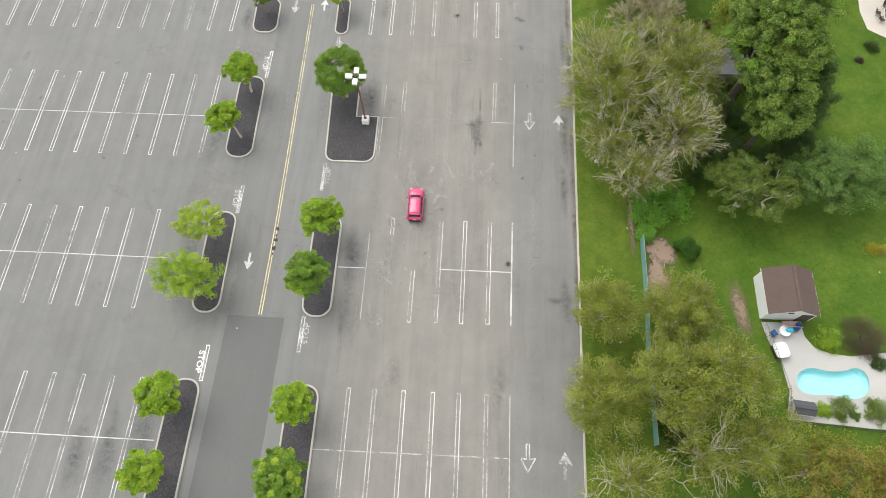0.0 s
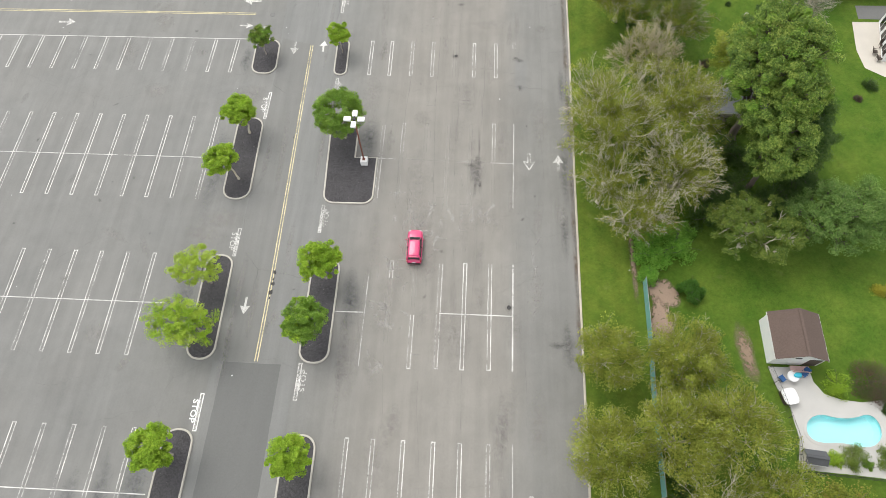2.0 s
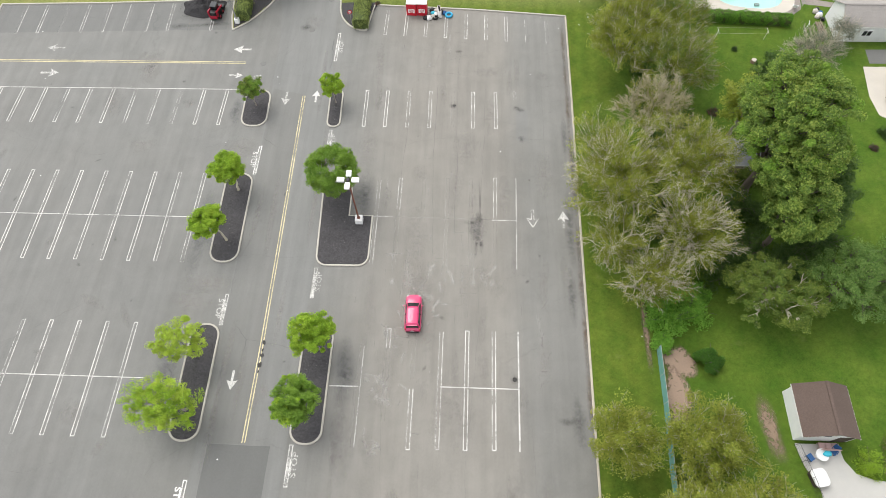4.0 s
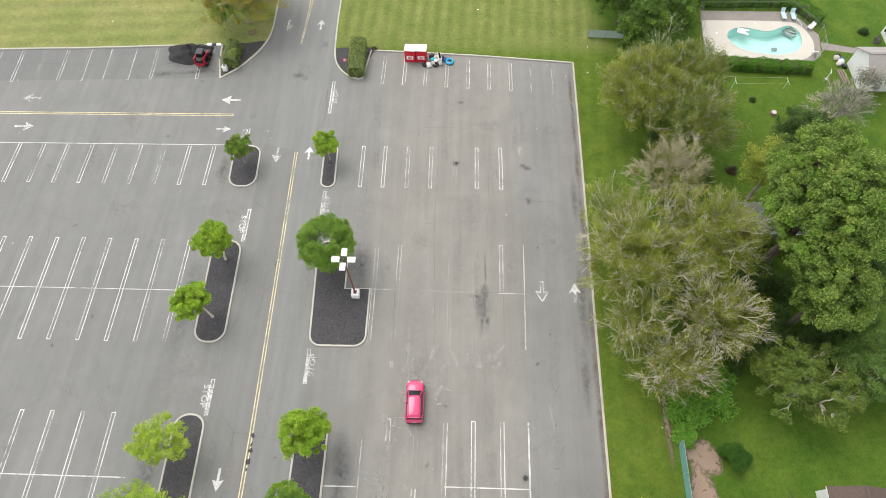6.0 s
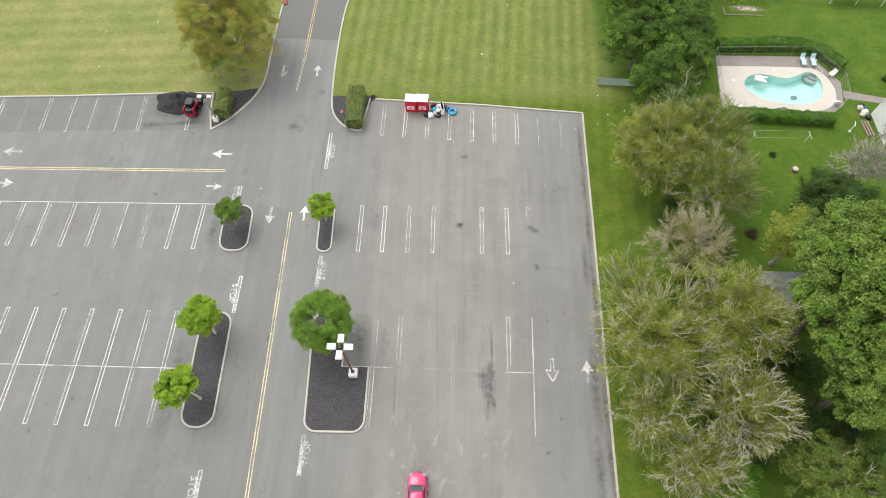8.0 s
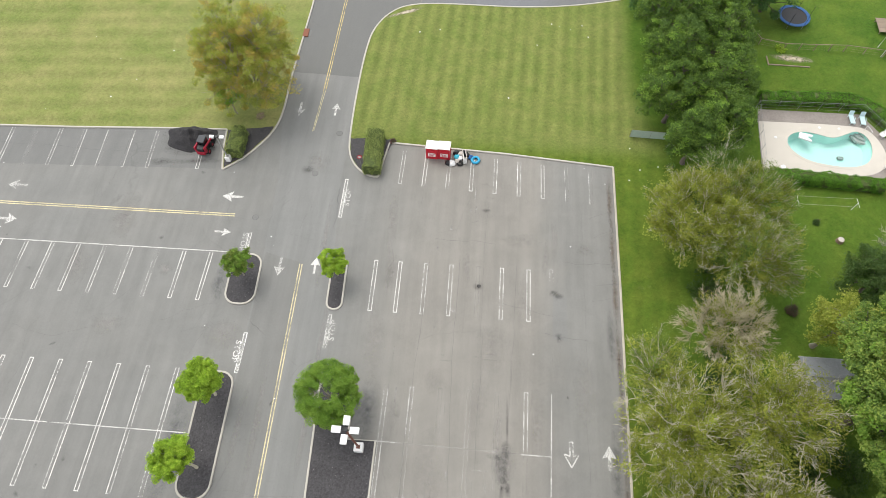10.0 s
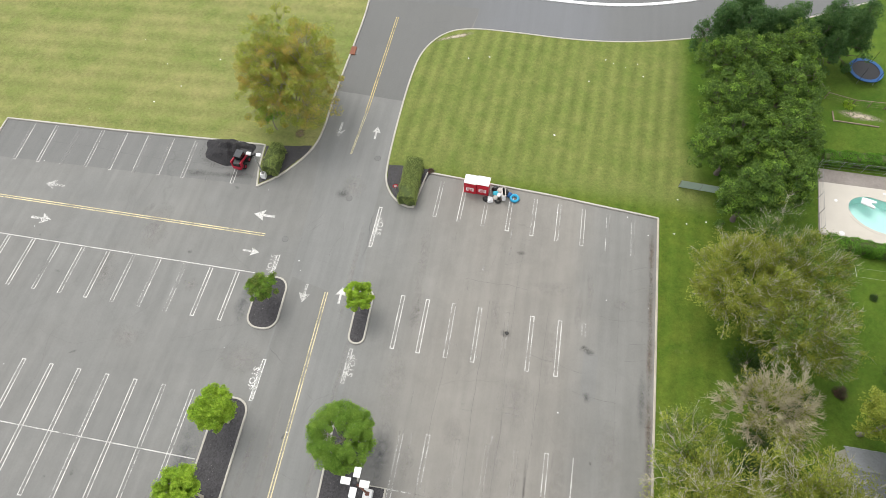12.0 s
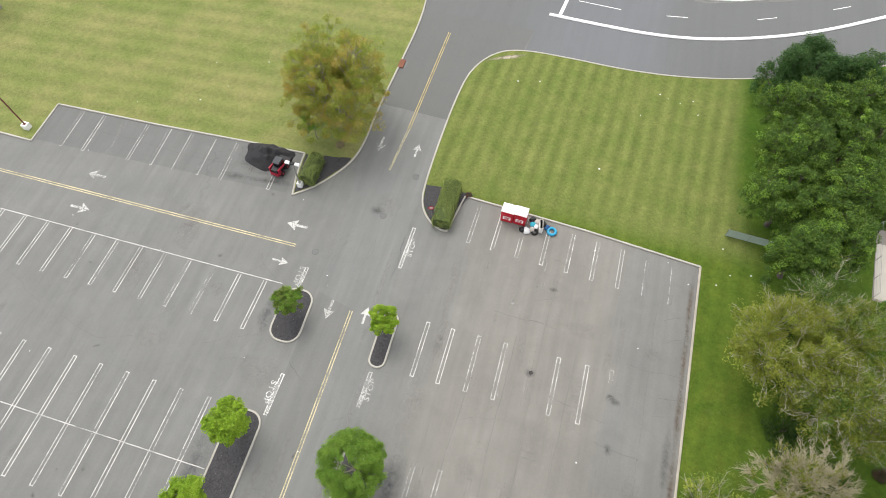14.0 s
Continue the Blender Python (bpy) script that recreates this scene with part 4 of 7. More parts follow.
def bent(a, b, r, sag=0.1, k=6, crook=0.10):
    """A crooked way from a to b."""
    t = np.linspace(0, 1, k)[:, None]
    length = np.linalg.norm(b - a)
    mid = (a + b) / 2 + r.normal(0, crook, 3) * length + np.array([0, 0, sag * length])
    p = (1 - t) ** 2 * a + 2 * t * (1 - t) * mid + t ** 2 * b
    p[1:-1] += r.normal(0, 0.018, (k - 2, 3)) * length
    return p


def tree(name, label, x, y, height, radii, mid, leaf, bark, seed, targets=60, leaves=100, leaf_size=0.17, clump=0.5, limbs=6, trunk=0.12, fork=None, hollow=0.55, twigs=0, gap=0.0, lean=(0, 0), group="", lumps=0.28, flat=0.6, bare=0.0, second=None, second_share=0.0, cone=0.0, stout=1.0, lobes=0, lobe=0.4, crook=0.10):
    """A tree: limbs grow from the fork to groups of twig ends, and the leaves sit in clumps at the twig ends."""
    r = np.random.default_rng(seed)
    leaves, leaf_size = int(leaves * 0.74), leaf_size * 1.13
    rad = np.array(radii, float)
    d = r.normal(size=(targets * 3, 3))
    d /= np.linalg.norm(d, axis=1, keepdims=True)
    d = d[d[:, 2] > -0.62][:targets]
    if gap:
        d = d[d @ np.array([0.05, -0.25, 0.97]) < 1 - gap]
    bulge = np.array([1 + lumps * noise.noise(Vector(q) * 1.6 + Vector((seed * 3.1, 0, 0))) * 1.6 for q in d])
    dist = r.uniform(0, 1, len(d)) ** (1 - hollow)
    ends = d * (dist * bulge)[:, None] * rad
    if lobes:
        # the crown is a heap of rounded masses, with deep gaps between them
        c = r.normal(size=(lobes * 12, 3))
        c /= np.linalg.norm(c, axis=1, keepdims=True)
        c = c[c[:, 2] > -0.45]
        if gap:
            c = c[c @ np.array([0.05, -0.25, 0.97]) < 1 - gap * 1.6]
        kept = [c[0]]
        apart = 2.6 / lobes ** 0.5
        for q in c:
            if len(kept) < lobes and min(np.linalg.norm(q - w) for w in kept) > apart * 0.72:
                kept.append(q)
        kept = np.array(kept)
        pick = r.integers(0, len(kept), len(d))
        axis = kept[pick]
        out = axis * 0.55 + d
        out /= np.linalg.norm(out, axis=1, keepdims=True)
        girth = r.uniform(0.75, 1.2, len(kept))[pick] * lobe
        reach = 1 - lobe + lumps * (r.uniform(-0.5, 0.5, len(kept))[pick])
        heaped = (axis * reach[:, None] + out * (girth * r.uniform(0.25, 1, len(d)) ** 0.4)[:, None]) * rad
        inner = d * (r.uniform(0.05, 1, len(d)) ** 0.5 * (0.98 - lobe * 0.55))[:, None] * rad
        ends = np.where((r.uniform(0, 1, len(d)) < 0.38)[:, None], inner, heaped)
    if cone:
        up = np.clip((ends[:, 2] + rad[2]) / (2 * rad[2]), 0, 1)
        ends[:, :2] *= (1.25 - cone * up)[:, None]
    centre = np.array([lean[0], lean[1], mid])
    ends += centre
    ends[:, 2] = np.minimum(ends[:, 2], height)
    top = thing(name, x, y, GZ, 0, label, "tree", group)
    foot = np.zeros(3)
    fork_at = np.array([lean[0] * 0.35, lean[1] * 0.35, fork if fork else mid - rad[2] * 0.75])
    k = 6
    thick_p, thick_r, thin_p, thin_r, fine_p, fine_r = [], [], [], [], [], []
    way = bent(foot, fork_at, r, 0.0, k)
    thick_p.append(way)
    thick_r.append(np.linspace(trunk * 1.25, trunk * 0.85, k))
    thick_r[0][0] = trunk * 1.6
    g1 = clusters(ends, limbs, r)
    nodes = []
    for i in range(g1.max() + 1):
        e1 = ends[g1 == i]
        if not len(e1):
            continue
        n1 = fork_at + (e1.mean(0) - fork_at) * 0.62 + r.normal(0, 0.04, 3) * rad
        r1 = trunk * 0.55 * stout
        thick_p.append(bent(fork_at, n1, r, 0.08, k))
        thick_r.append(np.linspace(r1, r1 * 0.55, k))
        g2 = clusters(e1, max(2, int(round(len(e1) ** 0.5))), r)
        for j in range(g2.max() + 1):
            e2 = e1[g2 == j]
            if not len(e2):
                continue
            n2 = n1 + (e2.mean(0) - n1) * 0.62
            thick_p.append(bent(n1, n2, r, 0.06, k, crook))
            thick_r.append(np.linspace(r1 * 0.5, r1 * 0.25, k))
            for e in e2:
                thin_p.append(bent(n2, e, r, 0.05, k, crook))
                thin_r.append(np.linspace(r1 * 0.26, r1 * 0.09, k))
                bough = thin_p[-1]
                out = (e - centre) / rad
                out = out / (np.linalg.norm(out) + 1e-6)
                for _ in range(twigs):
                    q = bough[r.integers(2, 6)]
                    aim = out * 0.85 + r.normal(0, 0.42, 3) + np.array([0, 0, 0.3])
                    aim /= np.linalg.norm(aim)
                    fine_p.append(bent(q, q + aim * r.uniform(0.35, 1.0) * clump, r, 0.06, 3, 0.2))
                    fine_r.append(np.array([0.017, 0.012, 0.006]) * stout)
    v, f = tube_mesh(np.array(thick_p), np.maximum(np.array(thick_r), 0.012), 7)
    array_mesh("trunk", v, f, bark, top, True)
    v, f = tube_mesh(np.array(thin_p), np.maximum(np.array(thin_r), 0.007), 3)
    tagged(array_mesh("branchwork", v, f, bark, top, True), kind="stuff")
    if fine_p:
        v, f = tube_mesh(np.array(fine_p), np.array(fine_r), 3)
        tagged(array_mesh("twigwork", v, f, bark, top, True), kind="stuff")
    keep = ends[r.uniform(0, 1, len(ends)) >= bare]
    share = r.uniform(0, 1, len(keep)) < second_share
    for nm, e, mat in (("crown", keep[~share], leaf), ("leaf_clumps", keep[share], second)):
        if not len(e) or mat is None:
            continue
        size = r.uniform(0.6, 1.35, len(e))
        c = np.repeat(e, leaves, 0)
        ball = r.normal(size=c.shape)
        ball *= (r.uniform(0, 1, len(c)) ** 0.4 / (np.linalg.norm(ball, axis=1) + 1e-9))[:, None]
        off = ball * np.array([1, 1, flat]) * clump * np.repeat(size, leaves)[:, None]
        pos = c + off - (c - centre) / rad * (0.35 * clump if twigs else 0.0)
        nrm = off / clump * 0.7 + np.array([0, 0, 0.75]) + r.normal(0, 0.45, c.shape) + (c - centre) / rad * 0.25
        v, f = leaf_quads(pos, nrm, leaf_size * r.uniform(0.6, 1.3, len(c)), r)
        tagged(array_mesh(nm, v, f, mat, top), kind="stuff")
    return top


LOT = "trees of the planting islands"
# name, label, x, y, height, crown radii, middle height, leaf, seed, targets, leaves, leaf size, clump
tree("tree", "small yellowing green maple in a mulch island", -21.9, 62.4, 4.2, (1.73, 1.67, 1.31), 3.0, LEAF_DEEP, BARK, 11, 85, 152, 0.147, 0.34, trunk=0.07, lean=(0.1, 0.1), group=LOT, hollow=0.66, lumps=0.14, second=LEAF_MID, second_share=0.5, lobes=20, lobe=0.38)
tree("tree", "small bright green maple in a narrow island", -11.4, 63.1, 4.6, (1.65, 1.65, 1.51), 3.1, LEAF_LOT, BARK, 12, 72, 152, 0.156, 0.34, trunk=0.07, lean=(0.0, 0.15), group=LOT, hollow=0.66, lumps=0.14, lobes=20, lobe=0.38)
tree("tree", "round bright green maple with a pale trunk", -21.6, 49.0, 5.6, (2.26, 2.19, 1.67), 4.0, LEAF_LOT, PALE_BARK, 13, 129, 190, 0.166, 0.40, trunk=0.11, lean=(-0.2, 0.4), group=LOT, hollow=0.66, lumps=0.14, lobes=26, lobe=0.38)
tree("tree", "round bright green maple with a pale trunk", -21.6, 42.0, 5.2, (2.14, 2.08, 1.56), 3.8, LEAF_LOT, PALE_BARK, 14, 117, 190, 0.166, 0.40, trunk=0.11, lean=(-0.8, 0.3), group=LOT, hollow=0.66, lumps=0.14, lobes=26, lobe=0.38)
tree("tree", "dense round green pear tree with an open middle", -9.2, 48.7, 6.9, (2.99, 2.99, 2.30), 4.7, LEAF_DEEP, PALE_BARK, 15, 300, 230, 0.120, 0.44, trunk=0.13, lean=(0.0, 0.25), group=LOT, hollow=0.8, lumps=0.08, gap=0.05)
tree("tree", "airy yellow-green locust tree with thin foliage", -21.9, 28.1, 5.7, (3.10, 2.56, 1.76), 4.1, LEAF_LIME, BARK, 16, 114, 109, 0.138, 0.41, trunk=0.10, lean=(-0.3, 0.1), group=LOT, hollow=0.35, lobes=16, lobe=0.38)
tree("tree", "broad green locust tree overhanging a bay", -21.6, 22.4, 5.6, (3.82, 3.05, 1.82), 4.0, LEAF_LOT, BARK, 17, 192, 115, 0.138, 0.46, trunk=0.11, lean=(-0.5, -0.3), group=LOT, second=LEAF_LIME, second_share=0.4, hollow=0.4, lobes=26, lobe=0.38)
tree("tree", "round green maple in a mulch island", -9.0, 29.2, 6.0, (2.38, 2.38, 1.93), 4.3, LEAF_LOT, BARK, 18, 129, 199, 0.156, 0.40, trunk=0.11, lean=(0.1, 0.2), group=LOT, hollow=0.66, lumps=0.14, lobes=26, lobe=0.38)
tree("tree", "round deep green maple in a mulch island", -9.3, 22.6, 6.4, (2.62, 2.56, 2.02), 4.5, LEAF_DEEP, BARK, 19, 146, 209, 0.147, 0.40, trunk=0.11, lean=(-0.2, 0.0), group=LOT, second=LEAF_LOT, second_share=0.2, hollow=0.66, lumps=0.14, lobes=24, lobe=0.38)
tree("tree", "round bright green maple in a mulch island", -21.7, 9.6, 5.8, (2.28, 2.28, 1.79), 4.2, LEAF_LOT, BARK, 20, 129, 199, 0.166, 0.40, trunk=0.11, lean=(-0.2, 0.0), group=LOT, hollow=0.66, lumps=0.14, lobes=26, lobe=0.38)
tree("tree", "round yellowing green maple in a mulch island", -21.8, 2.8, 5.4, (2.07, 2.07, 1.65), 4.0, LEAF_LOT, BARK, 21, 113, 190, 0.156, 0.39, trunk=0.10, lean=(-0.2, -0.1), group=LOT, second=LEAF_LIME, second_share=0.3, hollow=0.66, lumps=0.14, lobes=26, lobe=0.38)
tree("tree", "round green maple in a mulch island", -9.1, 9.6, 5.6, (2.20, 2.13, 1.70), 4.1, LEAF_LOT, BARK, 22, 121, 190, 0.156, 0.39, trunk=0.10, lean=(-0.1, 0.0), group=LOT, hollow=0.66, lumps=0.14, lobes=26, lobe=0.38)
tree("tree", "full green maple with one reddening side", -9.3, 3.0, 6.0, (2.63, 2.63, 1.88), 4.3, LEAF_DEEP, BARK, 23, 163, 199, 0.156, 0.41, trunk=0.11, group=LOT, second=LEAF_LIME, second_share=0.25, hollow=0.66, lumps=0.14, lobes=26, lobe=0.38)

BAND = "trees along the boundary"
SPARSE = "wide half-bare tree with pale grey limbs and thin olive leaves"


def sparse(x, y, h, rx, ry, seed, targets, bare=0.25, leaf=LEAF_OLIVE, label=SPARSE, leaves=85, limbs=7, lean=(0, 0), bark=PALE_BARK, second=None, share=0.0, trunk=0.19, leaf_size=0.155, mid=0.62, twigs=6, stout=1.15, lobes=0):
    return tree("tree", label, x, y, h, (rx, ry, h * 0.36), h * mid, leaf, bark, seed, targets, leaves, leaf_size, 0.85, limbs=limbs, trunk=trunk, hollow=0.5, twigs=twigs, group=BAND, lumps=0.35, flat=0.7, bare=bare, second=second, second_share=share, lean=lean, fork=h * 0.22, stout=stout, crook=0.125, lobes=lobes, lobe=0.36)


sparse(22.8, 46.8, 12.6, 6.4, 6.4, 31, 420, 0.18, stout=1.5, second=LEAF_TURN, share=0.25, twigs=6, leaves=100)
sparse(22.0, 40.4, 9.6, 3.8, 3.8, 61, 140, 0.4)
sparse(29.5, 41.0, 11.2, 5.0, 4.8, 32, 300, 0.42, stout=1.6, twigs=8)
sparse(25.2, 36.2, 8.8, 4.0, 3.6, 33, 230, 0.45, stout=1.6, twigs=8)
sparse(30.6, 49.5, 12.4, 5.4, 5.4, 34, 280, 0.12, stout=1.4, twigs=6, leaves=100, second=LEAF_TURN, share=0.25)
sparse(21.2, 52.2, 8.4, 3.4, 4.6, 35, 130, 0.05, LEAF_MID, "full green boundary tree over the kerb", leaves=130, second=LEAF_TURN, share=0.3)
sparse(28.0, 57.4, 10.4, 4.6, 3.8, 36, 260, 0.8, LEAF_OLIVE, "bare brown-grey tree with few leaves remaining", bark=TWIG_BROWN, twigs=22, trunk=0.15)
sparse(26.4, 70.0, 10.4, 5.9, 6.2, 37, 340, 0.12, leaves=145, twigs=5, second=LEAF_TURN, share=0.35, stout=1.2, lobes=24)
sparse(31.4, 65.6, 9.8, 5.6, 5.4, 38, 290, 0.25, leaves=130, twigs=6, second=LEAF_MID, share=0.4, stout=1.2, lobes=24)
sparse(32.2, 72.0, 10.0, 5.0, 4.8, 62, 240, 0.12, leaves=130, twigs=5, second=LEAF_MID, share=0.45, stout=1.1, lobes=24)
sparse(29.6, 75.4, 9.6, 3.4, 4.2, 39, 130, 0.05, leaves=85, second=LEAF_ROW, share=0.75, stout=0.9)
sparse(20.8, 20.2, 8.0, 3.6, 4.0, 41, 130, 0.08, leaves=140, twigs=3, stout=0.95, second=LEAF_TURN, share=0.3, lobes=24)
sparse(27.6, 20.0, 9.8, 4.4, 4.2, 42, 200, 0.04, leaves=140, twigs=3, stout=0.95, second=LEAF_TURN, share=0.3, lobes=24)
sparse(20.4, 11.5, 8.8, 4.2, 4.6, 43, 170, 0.1, leaves=140, twigs=3, stout=0.95, second=LEAF_TURN, share=0.3, lobes=24)
sparse(26.6, 12.8, 10.2, 4.6, 4.6, 44, 210, 0.05, leaves=140, twigs=3, stout=0.95, second=LEAF_TURN, share=0.3, lobes=24)
sparse(31.8, 13.8, 9.8, 4.6, 4.6, 45, 190, 0.2, leaves=130, twigs=3, stout=0.95, second=LEAF_TURN, share=0.3, lobes=24)
sparse(29.5, 7.0, 8.8, 4.2, 3.4, 46, 150, 0.5, twigs=2)
sparse(22.6, 4.0, 9.4, 4.6, 3.8, 47, 160, 0.25, twigs=2)
sparse(34.8, 7.6, 8.2, 4.2, 3.8, 63, 150, 0.15, leaves=120, twigs=3, stout=1.0, second=LEAF_TURN, share=0.3, lobes=18)
sparse(24.5, -3.0, 9.4, 4.6, 4.2, 48, 120, 0.25, twigs=2)
tree("tree", "tree with amber and olive autumn leaves", 39.4, 6.2, 7.6, (4.8, 3.6, 2.6), 4.8, LEAF_AMBER, BARK, 49, 150, 70, 0.2, 0.75, trunk=0.18, group=BAND, second=LEAF_OLIVE, second_share=0.55, lobes=20, lobe=0.36)
tree("tree", "tree with amber autumn leaves", 45.8, 5.8, 6.6, (3.6, 3.2, 2.2), 4.2, LEAF_AMBER, BARK, 50, 130, 90, 0.2, 0.7, trunk=0.16, group=BAND, second=LEAF_OLIVE, second_share=0.3, lobes=18, lobe=0.36)
BIG = "large dense green oak with a lumpy crown"
tree("tree", BIG, 39.2, 50.4, 18.8, (4.9, 8.0, 6.8), 11.4, LEAF_BIG, DARK_BARK, 51, 820, 190, 0.20, 0.66, second=LEAF_DEEP, second_share=0.12, limbs=9, trunk=0.42, group=BAND, hollow=0.75, lumps=0.16, fork=4.5, lobes=64, lobe=0.25)
tree("tree", BIG, 39.6, 42.9, 14.0, (3.4, 4.2, 4.6), 8.6, LEAF_BIG, DARK_BARK, 52, 330, 170, 0.20, 0.6, limbs=7, trunk=0.3, group=BAND, hollow=0.75, lumps=0.16, fork=3.5, lobes=30, lobe=0.3)
tree("tree", "dark green shade tree under a taller oak", 45.0, 48.2, 10.5, (3.2, 5.6, 3.6), 6.2, LEAF_DARK, DARK_BARK, 53, 200, 120, 0.21, 0.8, trunk=0.24, group=BAND, hollow=0.7)
tree("tree", "yellow-green young tree by an oak", 38.9, 58.6, 9.2, (3.2, 2.6, 2.8), 6.2, LEAF_TURN, BARK, 54, 110, 130, 0.2, 0.8, trunk=0.2, group=BAND)
tree("tree", "low spreading green tree with broken pale limbs", 37.8, 35.2, 6.8, (5.2, 4.2, 2.3), 4.2, LEAF_MID, PALE_BARK, 55, 260, 140, 0.18, 0.5, limbs=8, trunk=0.24, group=BAND, hollow=0.35, stout=1.6, lumps=0.3, lobes=24, lobe=0.3, crook=0.16)
tree("tree", "feathery green tree in a back yard", 45.4, 36.4, 8.6, (4.2, 4.2, 3.4), 4.8, LEAF_SOFT, DARK_BARK, 56, 250, 130, 0.16, 0.58, trunk=0.22, group=BAND, hollow=0.65, lobes=26, lobe=0.32)
tree("tree", "feathery green tree in a back yard", 49.8, 37.2, 8.0, (3.4, 3.6, 3.0), 4.6, LEAF_SOFT, DARK_BARK, 57, 150, 140, 0.16, 0.75, trunk=0.2, group=BAND, hollow=0.65)
sparse(49.6, 68.9, 7.6, 3.8, 3.2, 58, 170, 0.6, LEAF_GREY, "half-bare grey tree beside a house", bark=PALE_BARK, leaves=70, twigs=10)
tree("tree", "dark blue-green shade tree on a lawn", 45.4, 65.3, 6.6, (4.3, 3.3, 2.6), 3.7, LEAF_DARK, DARK_BARK, 59, 190, 130, 0.18, 0.65, trunk=0.16, group=BAND)
sparse(55.6, 74.4, 5.2, 2.0, 1.8, 60, 60, 0.5, LEAF_GREY, "small silvery half-bare tree by a white house", leaves=75, trunk=0.1)
ROW = "dense dark green boundary tree"
for i, (tx, ty, th, tr, tq) in enumerate(((28.2, 81.2, 9.6, 3.8, 3.2), (31.6, 84.0, 9.6, 4.0, 3.8), (26.6, 87.6, 10.2, 4.2, 3.8), (32.4, 90.2, 10.2, 4.2, 4.0), (26.8, 94.0, 10.6, 4.2, 4.2), (32.9, 96.8, 10.6, 4.3, 4.2), (27.2, 100.6, 10.0, 3.9, 4.0), (33.8, 102.8, 10.2, 4.0, 3.8))):
    tree("tree", ROW, tx, ty, th, (tr, tq, th * 0.42), th * 0.54, LEAF_ROW, DARK_BARK, 70 + i, 260, 100, 0.20, 0.58, trunk=0.22, group=BAND, hollow=0.7, lumps=0.25, lobes=26, lobe=0.34, second=LEAF_DEEP, second_share=0.16)
FIR = "dark green evergreen with drooping feathery boughs"
for i, (tx, ty, th, tr) in enumerate(((26.6, 108.3, 7.6, 3.0), (30.6, 107.6, 8.6, 3.2), (34.4, 108.4, 9.2, 3.3), (29.6, 112.4, 6.8, 2.7), (38.6, 107.4, 10.5, 3.4), (42.2, 109.0, 9.5, 3.2))):
    tree("tree", FIR, tx, ty, th, (tr, tr, th * 0.48), th * 0.5, LEAF_FIR, DARK_BARK, 90 + i, 170, 110, 0.20, 0.7, trunk=0.2, group=BAND, hollow=0.75, cone=0.75, flat=0.8)
tree("tree", "tall lawn tree turning from yellow-green to rust", -25.9, 87.2, 15.4, (6.5, 7.4, 7.2), 6.6, LEAF_TURN, BARK, 101, 700, 140, 0.16, 0.72, limbs=9, trunk=0.24, hollow=0.5, twigs=3, lean=(-0.3, 1.8), bare=0.08, second=LEAF_RUST, second_share=0.48, lumps=0.22, fork=1.4, stout=0.8)
tree("tree", "bright green sapling under a lawn tree", -28.3, 85.4, 4.8, (1.6, 1.5, 1.4), 3.0, LEAF_VINE, BARK, 102, 30, 90, 0.17, 0.5, trunk=0.06)
sparse(-83.5, 95.5, 7.0, 3.0, 3.0, 103, 90, 0.6, LEAF_DARK, "half-bare dark tree on the far lawn", bark=BARK, leaves=60, trunk=0.15)

